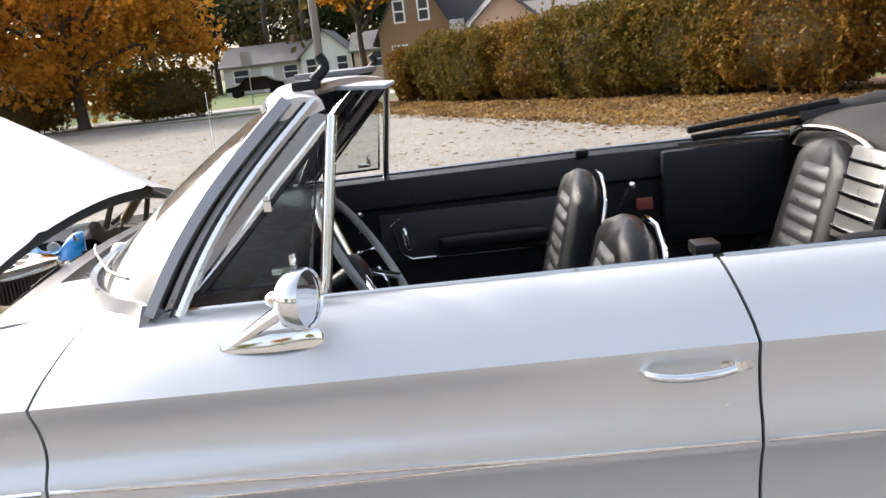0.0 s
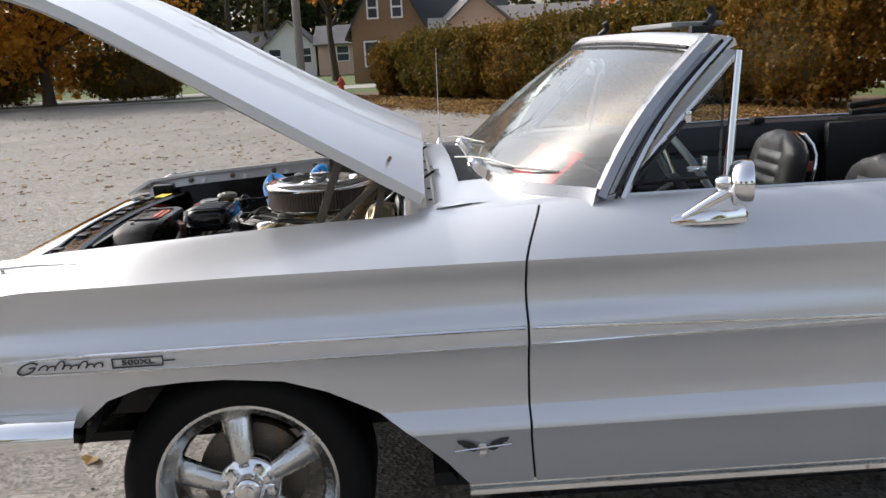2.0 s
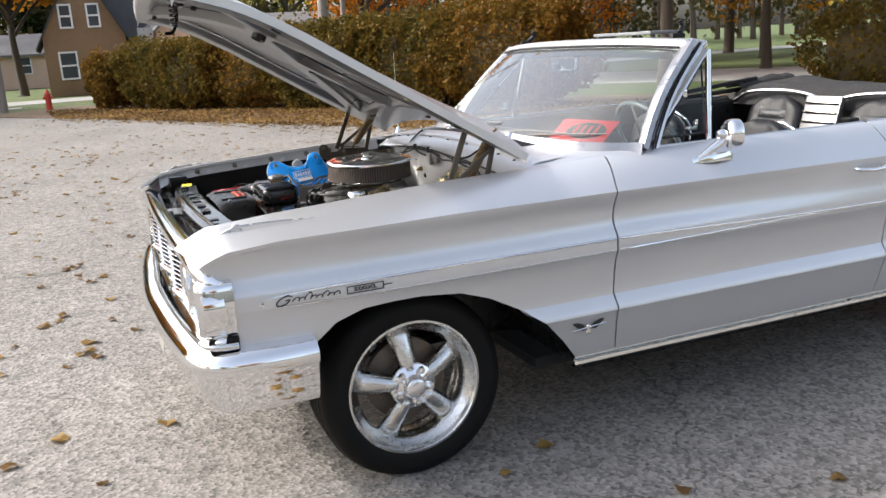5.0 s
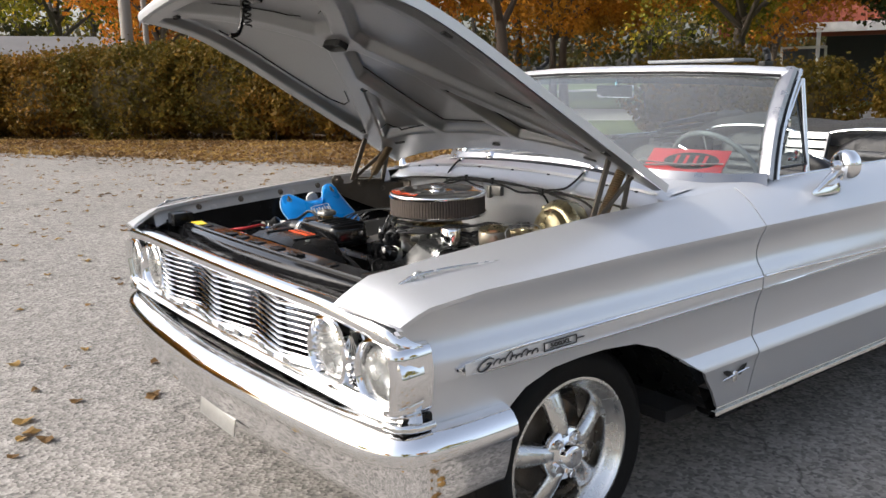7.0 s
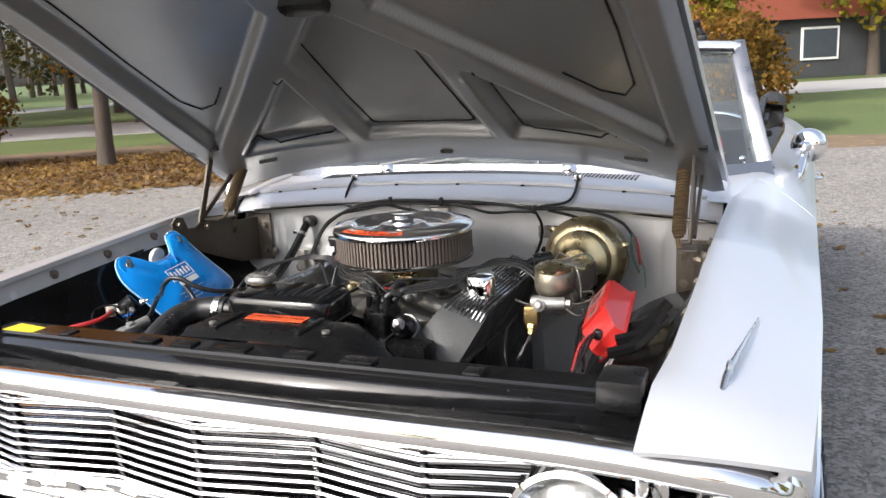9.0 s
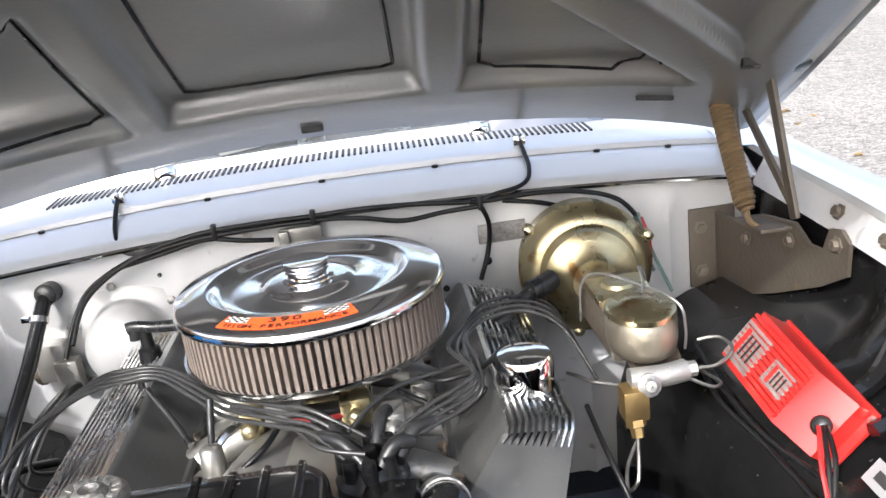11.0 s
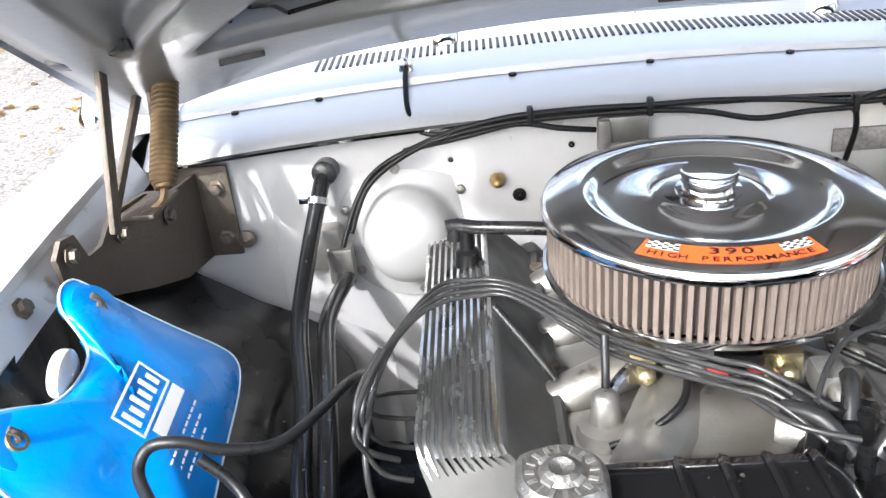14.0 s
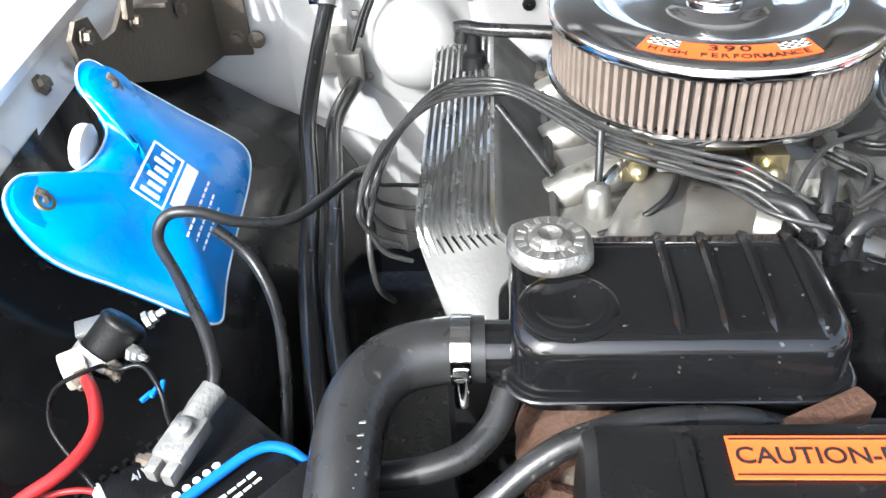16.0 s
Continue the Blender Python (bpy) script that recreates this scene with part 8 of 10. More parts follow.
arc_text("390", 0.1515, 173, 5.6, 0.0128, LZ + 0.0006)
arc_text("HIGH PERFORMANCE", 0.1637, 173, 3.45, 0.0098, LZ + 0.0006)
seat_at(ac, (0.154, 0.012, 0.93))
ac.location += Vector((0.013, -0.003, 0.008))
seat_at(engine, (0.12, CY, 0.37))

# ---- cooling: expansion tank, cap, hoses, fan shroud ----
tank = thing("coolant_tank", "gloss black ribbed coolant tank with an aluminium cap", "coolant tank", (-0.225, 0.115, 0.86))
bm = bmesh.new()
rows = []
Y0, Y1, X0, X1 = -0.020, 0.246, -0.302, -0.150
def tank_ring(ins, z, rad):
    pts = []
    xa, xb, ya, yb = X0 + ins, X1 - ins, Y0 + ins, Y1 - ins
    for cx, cy, a0 in ((xb - rad, yb - rad, 0), (xa + rad, yb - rad, 90), (xa + rad, ya + rad, 180), (xb - rad, ya + rad, 270)):
        for k in range(6):
            a = radians(a0 + 18 * k)
            pts.append((cx + rad * math.cos(a), cy + rad * math.sin(a), z))
    return pts


prof = [(0.012, 0.880, 0.03), (0.004, 0.884, 0.03), (0.003, 0.898, 0.03), (-0.004, 0.8990, 0.034), (-0.005, 0.9005, 0.034), (-0.004, 0.9025, 0.034), (-0.0005, 0.9030, 0.032), (-0.0005, 0.9060, 0.032), (0.003, 0.9065, 0.03), (0.0045, 0.938, 0.03), (0.0065, 0.9455, 0.03), (0.011, 0.9515, 0.03), (0.018, 0.9548, 0.03), (0.034, 0.956, 0.028)]
vs = grid(bm, [tank_ring(*p) for p in prof], close_v=True)
bm.faces.new(vs[-1]); bm.faces.new(vs[0])
part("tank_body", bm, BLACK_GLOSS, tank, sharp=60)
for k, y in enumerate((0.115, 0.080, 0.045, 0.010)):
    bm = bmesh.new()
    tube(bm, [(-0.294, y, 0.938), (-0.282, y, 0.952), (-0.26, y, 0.9565), (-0.21, y, 0.957), (-0.17, y, 0.956), (-0.157, y, 0.944)], 0.0045, 6, 3)
    part("pressed_rib", bm, BLACK_GLOSS, tank)
bm = bmesh.new()
lathe(bm, [(0.040, 0.9552), (0.036, 0.9580), (0.032, 0.9588), (0.027, 0.9578), (0.024, 0.9566), (0.001, 0.9564)], Matrix.Translation((-0.255, 0.196, 0)), 36)
part("pressed_boss", bm, BLACK_GLOSS, tank)
bm = bmesh.new()
lathe(bm, [(0.024, 0.952), (0.024, 0.964), (0.030, 0.966)], Matrix.Translation((-0.195, 0.208, 0)), 24)
part("filler_neck", bm, BRASS, tank)
bm = bmesh.new()
rows = []
for r, z in ((0.034, 0.962), (0.036, 0.966), (0.035, 0.972), (0.030, 0.977), (0.018, 0.976), (0.015, 0.980), (0.010, 0.982), (0.007, 0.979), (0.001, 0.978)):
    row = []
    for t in np.linspace(0, 2 * math.pi, 36, endpoint=False):
        k = 1 + (0.13 * max(0, math.cos(2 * (t - 0.9))) ** 6 if r > 0.025 else 0)
        row.append((-0.195 + r * k * math.cos(t), 0.208 + r * k * math.sin(t), z))
    rows.append(row)
grid(bm, rows, close_v=True)
cap_ob = part("pressure_cap", bm, surface("weathered_aluminium", (0.19, 0.185, 0.175), 0.45, 0.8, 0.4, 90, 0.25, 260, spots=((0.09, 0.08, 0.07), 0.12, 70)), tank, "aluminium pressure cap with raised marks")
for k in range(16):
    bm = bmesh.new()
    a = 2 * math.pi * k / 16
    box(bm, (-0.195 + 0.0245 * math.cos(a), 0.208 + 0.0245 * math.sin(a), 0.9767), (0.007, 0.0036 if k % 3 else 0.0016, 0.0018), Matrix.Rotation(a, 4, "Z"))
    part("raised_mark", bm, RAW_ALU, cap_ob)
bm = bmesh.new()
for k in range(4):
    a = radians(45 + 90 * k)
    box(bm, (-0.195 + 0.0135 * math.cos(a), 0.208 + 0.0135 * math.sin(a), 0.9775), (0.012, 0.010, 0.004), Matrix.Rotation(a, 4, "Z"), bevel=0.001)
part("cap_spokes", bm, RAW_ALU, cap_ob)
bm = bmesh.new()
lathe(bm, [(0.024, -0.02), (0.024, 0.035)], axis_m((-0.253, 0.250, 0.908), (0, 1, 0)), 20)
part("outlet", bm, BLACK_GLOSS, tank)
seat_at(tank, (-0.225, 0.115, 0.86))

hose = thing("radiator_hose", "thick black upper radiator hose with a steel clamp", "hose", (-0.36, 0.37, 0.70))
bm = bmesh.new()
tube(bm, [(-0.253, 0.262, 0.908), (-0.255, 0.30, 0.908), (-0.268, 0.338, 0.905), (-0.305, 0.362, 0.898), (-0.36, 0.368, 0.880), (-0.43, 0.368, 0.850), (-0.515, 0.365, 0.82)], 0.0275, 16, 6)
part("hose_body", bm, RUBBER, hose)
bm = bmesh.new()
lathe(bm, [(0.0285, -0.008), (0.0295, -0.008), (0.0295, 0.008), (0.0285, 0.008)], axis_m((-0.253, 0.281, 0.908), (0, 1, 0)), 28)
box(bm, (-0.282, 0.281, 0.902), (0.016, 0.013, 0.022), bevel=0.003)
lathe(bm, [(0.006, 0), (0.006, 0.03), (0.001, 0.031)], axis_m((-0.287, 0.281, 0.880), (0, 0, 1)), 10)
part("clamp", bm, CHROME_OLD, hose, "steel screw clamp")
bm = bmesh.new()
for k in range(9):
    box(bm, (-0.335 - 0.009 * k, 0.352 + 0.001 * k, 0.914 - 0.0035 * k), (0.003, 0.005, 0.0008), Matrix.Rotation(radians(18), 4, "Y"))
part("printed_marks", bm, RAW_ALU, hose, smooth=False)
seat_at(hose, (-0.515, 0.365, 0.79))
bypass = thing("bypass_hose", "thin black coolant hose beside the tank", "hose", (-0.30, 0.28, 0.82))
bm = bmesh.new()
tube(bm, [(-0.252, 0.232, 0.892), (-0.272, 0.244, 0.880), (-0.297, 0.256, 0.864), (-0.318, 0.284, 0.850), (-0.327, 0.337, 0.84), (-0.32, 0.40, 0.835)], 0.012, 14, 5)
part("hose_body", bm, RUBBER, bypass)
bm = bmesh.new()
lathe(bm, [(0.0125, -0.005), (0.0138, -0.005), (0.0138, 0.005), (0.0125, 0.005)], axis_m((-0.270, 0.243, 0.881), (-0.6, 0.35, -0.4)), 18)
part("clamp", bm, BLACK_SATIN, bypass)
seat_at(bypass, (-0.30, 0.28, 0.83))
bm = bmesh.new()
low_hose = thing("lower_hose", "black hose running behind the fan shroud", "hose", (-0.33, 0.2, 0.85))
tube(bm, [(-0.36, 0.335, 0.81), (-0.366, 0.310, 0.825), (-0.380, 0.284, 0.850), (-0.375, 0.259, 0.872), (-0.361, 0.228, 0.896), (-0.350, 0.195, 0.912), (-0.340, 0.15, 0.918), (-0.325, 0.08, 0.905), (-0.32, 0.02, 0.885), (-0.31, -0.10, 0.87), (-0.29, -0.22, 0.80)], 0.010, 14, 5)
part("hose_body", bm, RUBBER, low_hose)
bm = bmesh.new()
lathe(bm, [(0.0102, -0.005), (0.0118, -0.005), (0.0118, 0.005), (0.0102, 0.005)], axis_m((-0.3665, 0.309, 0.826), (-0.4, -0.7, 0.6)), 18)
part("clamp", bm, CHROME_OLD, low_hose)
seat_at(low_hose, (-0.34, 0.15, 0.87))

shroud = thing("fan_shroud", "black fan shroud with an orange caution label", "fan shroud", (-0.42, 0.0, 0.55))
bm = bmesh.new()
rows = []
for y, zt, xo in ((0.200, 0.62, -0.004), (0.197, 0.90, 0), (0.194, 0.934, 0), (0.186, 0.942, 0), (0.02, 0.944, 0), (-0.13, 0.940, 0), (-0.17, 0.918, -0.01), (-0.30, 0.80, -0.02)):
    rows.append([(-0.500, y * 1.05, zt - 0.012), (-0.47, y * 1.02, zt), (-0.375 + xo, y, zt), (-0.358 + xo, y, zt - 0.006), (-0.355 + xo, y * 0.97, zt - 0.020), (-0.362 + xo, y * 0.90, zt - 0.06)])
grid(bm, rows)
part("shroud_body", bm, BLACK_SATIN, shroud, sharp=35)
for y in (0.130, -0.060):
    bm = bmesh.new()
    box(bm, (-0.425, y, 0.944), (0.10, 0.012, 0.008), bevel=0.003)
    part("shroud_ridge", bm, BLACK_SATIN, shroud)
bm = bmesh.new()
box(bm, (-0.392, 0.036, 0.9455), (0.034, 0.134, 0.0015))
cl = part("caution_label", bm, ORANGE, shroud, "orange caution label", smooth=False)
bm = bmesh.new()
for dx in (-0.0142, 0.0142):
    box(bm, (-0.392 + dx, 0.036, 0.9465), (0.0012, 0.130, 0.0006))
part("label_border", bm, BLACK_INK, cl, smooth=False)
lettering("label_print", "CAUTION-FAN", 0.0185, BLACK_INK, Matrix.Translation((-0.392, 0.036, 0.9468)) @ Matrix.Rotation(radians(-90), 4, "Z"), cl, 0.0003, 1.02)
for y in (0.15, -0.11):
    bm = bmesh.new()
    lathe(bm, [(0.008, 0), (0.008, 0.005), (0.001, 0.006)], Matrix.Translation((-0.45, y, 0.943)), 8)
    part("shroud_bolt", bm, CAST, shroud)
seat_at(shroud, (-0.42, 0, 0.79))
rad = thing("radiator", "black radiator core behind the grille", "radiator", (-0.5, 0, 0.42))
bm = bmesh.new()
box(bm, (-0.512, 0, 0.66), (0.022, 0.66, 0.46), bevel=0.006)
part("core", bm, BLACK_SATIN, rad)
bm = bmesh.new()
box(bm, (-0.512, 0.0, 0.895), (0.024, 0.66, 0.05), bevel=0.01)
part("top_tank", bm, BLACK_GLOSS, rad)
seat_at(rad, (-0.512, 0, 0.43))
pul = thing("crank_pulley", "rusty brown pulley below the coolant tank", "pulley", (-0.255, 0.18, 0.80))
bm = bmesh.new()
lathe(bm, [(0.020, -0.035), (0.056, -0.035), (0.058, -0.028), (0.046, -0.018), (0.058, -0.008), (0.058, 0.0), (0.046, 0.010), (0.058, 0.020), (0.056, 0.028), (0.020, 0.030)], axis_m((0, 0, -0.012), (1, 0, 0)), 32)
part("grooved_rim", bm, RUST, pul, sharp=30)
bm = bmesh.new()
lathe(bm, [(0.001, -0.048), (0.018, -0.046), (0.021, -0.03), (0.021, 0.03), (0.001, 0.03)], axis_m((0, 0, -0.012), (1, 0, 0)), 20)
part("hub", bm, RUSTY, pul)
fan = thing("cooling_fan", "grimy cooling fan behind the shroud", "fan", (-0.33, 0.03, 0.66))
for k in range(5):
    a = radians(72 * k + 20)
    bm = bmesh.new()
    box(bm, (-0.325, 0.02 + 0.12 * math.cos(a), 0.70 + 0.12 * math.sin(a)), (0.02, 0.19, 0.075), Matrix.Rotation(a, 4, "X") @ Matrix.Rotation(radians(28), 4, "Y"), bevel=0.004)
    part("blade", bm, RUST, fan)
bm = bmesh.new()
lathe(bm, [(0.001, -0.04), (0.045, -0.04), (0.05, 0.0), (0.06, 0.05), (0.06, 0.10)], axis_m((-0.34, 0.02, 0.70), (1, 0, 0)), 20)
part("hub", bm, RUST, fan)
seat_at(fan, (-0.33, 0.02, 0.6))

# ---- brakes ----
brake = thing("brake_booster", "gold plated brake booster with a stained master cylinder", "brake booster", (0.42, -0.418, 0.90))
bm = bmesh.new()
m = axis_m((0.43, -0.420, 0.905), (-1, 0.06, 0.06))
lathe(bm, [(0.098, 0.0), (0.106, 0.004), (0.108, 0.02), (0.108, 0.046), (0.111, 0.050), (0.111, 0.058), (0.104, 0.064), (0.098, 0.078), (0.090, 0.086), (0.080, 0.088), (0.078, 0.096), (0.074, 0.112), (0.060, 0.122), (0.045, 0.126), (0.035, 0.14), (0.001, 0.142)], m, 56)
part("booster_shell", bm, GOLD, brake, "round gold plated booster shell", sharp=40)
for a in (20, 140, 260):
    bm = bmesh.new()
    q = m @ Vector((0.113 * math.cos(radians(a)), 0.113 * math.sin(radians(a)), 0.05))
    lathe(bm, [(0.010, -0.01), (0.010, 0.008), (0.005, 0.012), (0.001, 0.013)], axis_m(q, (-1, 0, 0)), 8)
    part("shell_stud", bm, GOLD, brake)
bm = bmesh.new()
box(bm, (0.20, -0.425, 0.895), (0.19, 0.085, 0.065), bevel=0.014)
tube(bm, [(0.30, -0.425, 0.895), (0.22, -0.428, 0.892), (0.06, -0.43, 0.88)], 0.033, 14, 3)
mc = part("master_cylinder", bm, RUSTY, brake, "stained cast master cylinder")
bm = bmesh.new()
m2 = Matrix.Translation((0.075, -0.415, 0.018))
lathe(bm, [(0.035, 0.875), (0.052, 0.885), (0.056, 0.90), (0.056, 0.925), (0.052, 0.932)], m2 @ Matrix.Diagonal((1.02, 0.82, 1, 1)), 32)
part("reservoir", bm, surface("stained_alloy", (0.26, 0.23, 0.18), 0.42, 0.8, 0.25, 30, 0.1, 120, spots=((0.17, 0.10, 0.045), 0.32, 24)), brake, "dull aluminium fluid reservoir")
bm = bmesh.new()
lathe(bm, [(0.052, 0.932), (0.055, 0.934), (0.055, 0.941), (0.048, 0.946), (0.030, 0.947), (0.026, 0.951), (0.001, 0.953)], m2 @ Matrix.Diagonal((1.02, 0.82, 1, 1)), 32)
box(bm, (0.205, -0.425, 0.931), (0.09, 0.085, 0.012), bevel=0.004)
lathe(bm, [(0.026, 0.936), (0.022, 0.942), (0.001, 0.943)], Matrix.Translation((0.21, -0.425, 0)), 20)
part("reservoir_lid", bm, GOLD, brake, "gold lid of the reservoir")
for dy in (-0.048, 0.050):
    bm = bmesh.new()
    tube(bm, [(0.25, -0.425 + dy, 0.87), (0.235, -0.425 + dy, 0.93), (0.215, -0.425 + dy * 0.7, 0.957), (0.16, -0.425, 0.962) if dy > 0 else (0.11, -0.43, 0.966), (0.08, -0.425 - dy * 0.8, 0.955), (0.075, -0.425 - dy, 0.92), (0.08, -0.425 - dy, 0.885)], 0.0020, 6, 5)
    part("bail_wire", bm, RAW_ALU, brake)
STEEL_LINE = surface("dull_steel_line", (0.17, 0.165, 0.155), 0.4, 0.9, 0.2, 40)
bm = bmesh.new()
box(bm, (0.005, -0.380, 0.862), (0.034, 0.034, 0.044), bevel=0.007)
lathe(bm, [(0.013, -0.02), (0.013, 0.0), (0.009, 0.002), (0.008, 0.014), (0.001, 0.015)], axis_m((-0.004, -0.379, 0.832), (-0.4, 0, -1)), 6)
part("valve_block", bm, BRASS, brake, "brass proportioning valve")
bm = bmesh.new()
tube(bm, [(0.012, -0.378, 0.890), (0.012, -0.42, 0.888), (0.018, -0.452, 0.888)], 0.0145, 12, 3)
lathe(bm, [(0.015, 0), (0.015, 0.010), (0.009, 0.013), (0.007, 0.018), (0.001, 0.019)], axis_m((0.002, -0.398, 0.885), (-1, 0, 0.3)), 12)
lathe(bm, [(0.010, 0), (0.010, 0.012), (0.005, 0.014), (0.001, 0.015)], axis_m((0.018, -0.454, 0.888), (0, -1, 0)), 6)
part("switch_body", bm, RAW_ALU, brake, "dull aluminium pressure switch body")
for pts in ([(-0.010, -0.378, 0.818), (-0.03, -0.372, 0.80), (-0.045, -0.365, 0.78), (-0.038, -0.355, 0.765), (-0.02, -0.36, 0.785), (-0.004, -0.378, 0.81)],
            [(0.018, -0.466, 0.888), (0.010, -0.490, 0.892), (0.02, -0.515, 0.905), (0.045, -0.508, 0.912), (0.06, -0.485, 0.905)],
            [(0.012, -0.455, 0.878), (0.0, -0.48, 0.868), (0.012, -0.495, 0.866), (0.05, -0.485, 0.865)],
            [(0.02, -0.365, 0.880), (0.03, -0.335, 0.885), (0.07, -0.325, 0.875), (0.11, -0.32, 0.86)]):
    bm = bmesh.new()
    tube(bm, pts, 0.0025, 6, 5)
    part("brake_line", bm, STEEL_LINE, brake, "bent steel brake line")
bm = bmesh.new()
tube(bm, [(0.30, -0.345, 0.925), (0.285, -0.325, 0.922), (0.275, -0.305, 0.920)], 0.017, 10, 3)
tube(bm, [(0.275, -0.305, 0.920), (0.25, -0.27, 0.905), (0.225, -0.23, 0.89), (0.20, -0.18, 0.875)], 0.0105, 10, 4)
part("vacuum_hose", bm, RUBBER, brake, "black vacuum hose")
seat_at(brake, (0.43, -0.42, 0.80))

# ---- ignition box ----
msd = thing("ignition_box", "red finned ignition box on the black inner fender", "ignition box", (0.02, -0.58, 0.83))
o, ax, ay = Vector((-0.048, -0.546, 0.893)), Vector((0.97, 0.06, 0.20)), Vector((-0.34, -0.64, 0.72))
m = frame_m(o, ax, ay)
if m.col[2].z < 0:
    m = frame_m(o, ax, -ay)
L_, Wd = 0.172, 0.080
bm = bmesh.new()
prism(bm, [(-L_ / 2, -0.050), (L_ / 2, -0.050), (L_ / 2, 0.006), (L_ / 2 - 0.004, 0.010), (-L_ / 2 + 0.045, 0.010), (-L_ / 2, -0.022)], Wd, Matrix.Translation((0, Wd / 2, 0)) @ Matrix.Rotation(radians(90), 4, "X"))
box(bm, (0, 0, -0.048), (L_ + 0.024, Wd + 0.008, 0.006), bevel=0.002)
bmesh.ops.transform(bm, matrix=m, verts=bm.verts[:])
part("case", bm, RED_BOX, msd)
for k in range(10):
    yy = -Wd / 2 + 0.008 + (Wd - 0.016) * k / 9
    bm = bmesh.new()
    box(bm, (0.022, yy, 0.0115), (L_ - 0.046, 0.0048, 0.008), bevel=0.001)
    bmesh.ops.transform(bm, matrix=m, verts=bm.verts[:])
    part("fin", bm, RED_BOX, msd)
for cx, cy, sx, sy in ((0.058, 0.004, 0.055, 0.056), (-0.010, 0.002, 0.044, 0.034)):
    bm = bmesh.new()
    box(bm, (cx, cy, 0.0135), (sx, sy, 0.004), bevel=0.001)
    bmesh.ops.transform(bm, matrix=m, verts=bm.verts[:])
    lb = part("label_plate", bm, RAW_ALU, msd, "silver and black label plate", smooth=False)
    for k in range(4):
        bm = bmesh.new()
        box(bm, (cx + sx * (0.26 - 0.17 * k), cy, 0.0158), (sx * (0.13 if k == 0 else 0.06), sy * (0.7 if k == 0 else 0.55), 0.0006))
        bmesh.ops.transform(bm, matrix=m, verts=bm.verts[:])
        part("print_bar", bm, RED_BOX if k == 0 else BLACK_INK, lb, smooth=False)
bm = bmesh.new()
q = m @ Vector((-L_ / 2 + 0.012, 0.004, -0.014))
lathe(bm, [(0.012, -0.006), (0.012, 0.008), (0.008, 0.012), (0.001, 0.013)], axis_m(q, m.to_3x3() @ Vector((-0.6, 0, 0.8))), 14)
part("grommet", bm, RUBBER, msd)
for k, (mt, off) in enumerate(((BLACK_PLASTIC, 0.0), (RED_CABLE, 0.005), (BLACK_PLASTIC, -0.005))):
    bm = bmesh.new()
    q0 = q + Vector((0, off, 0))
    tube(bm, [q0, q0 + Vector((-0.022, 0.010, 0.006)), q0 + Vector((-0.055, 0.022 + off * 0.6, -0.012)), q0 + Vector((-0.09, 0.035 - off * 0.6, -0.055)), q0 + Vector((-0.14, 0.045 + off * 0.5, -0.11)), q0 + Vector((-0.19, 0.05, -0.17))], 0.0028, 6, 6)
    part("lead", bm, mt, msd, "twisted red and black lead")
for sx in (-1, 1):
    for sy in (-1, 1):
        bm = bmesh.new()
        lathe(bm, [(0.006, 0), (0.006, 0.004), (0.001, 0.005)], m @ Matrix.Translation((sx * (L_ / 2 + 0.008), sy * Wd * 0.42, -0.046)), 8)
        part("screw", bm, CAST, msd)
seat_at(msd, (0.02, -0.585, 0.84))
# sticker on the apron
st = thing("apron_sticker", "pale sticker with worn print on the black inner fender", "sticker", (-0.18, -0.66, 0.86))
m = frame_m((-0.245, -0.596, 0.824), (1, 0.02, 0.06), (0.0, -0.67, 0.74))
if m.col[2].z < 0:
    m = frame_m((-0.245, -0.596, 0.824), (1, 0.02, 0.06), (0.0, 0.67, -0.74))
bm = bmesh.new()
box(bm, (0, 0, 0.004), (0.17, 0.030, 0.0012))
bmesh.ops.transform(bm, matrix=m, verts=bm.verts[:])
sk = part("sticker", bm, SIGN_GREY, st, smooth=False)
bm = bmesh.new()
for k in range(5):
    box(bm, (-0.015 + 0.004 * (k % 2), -0.009 + 0.0045 * k, 0.0050), (0.075, 0.0010, 0.0004))
box(bm, (0.062, 0, 0.0050), (0.022, 0.012, 0.0004))
lathe(bm, [(0.009, 0.0050), (0.0075, 0.0053), (0.0075, 0.0050)], Matrix.Translation((-0.068, 0, 0)), 16)
bmesh.ops.transform(bm, matrix=m, verts=bm.verts[:])
part("print_bars", bm, DARK_BADGE, sk, smooth=False)
seat_at(st, (-0.245, -0.596, 0.824))

# ---- washer bag ----
bag = thing("washer_bag", "bright blue vinyl washer fluid bag hanging on the inner fender", "washer bag", (0.03, 0.66, 0.84))
E1, E2, CR, BT = Vector((0.109, 0.704, 0.959)), Vector((-0.091, 0.706, 0.938)), Vector((0.188, 0.578, 0.814)), Vector((-0.097, 0.574, 0.785))
bag_x = (E2 - E1).normalized()
m = frame_m((E1 + E2) / 2, bag_x, (BT + CR) / 2 - (E1 + E2) / 2)
if m.col[2].z < 0:
    m = m @ Matrix.Diagonal((1, 1, -1, 1))
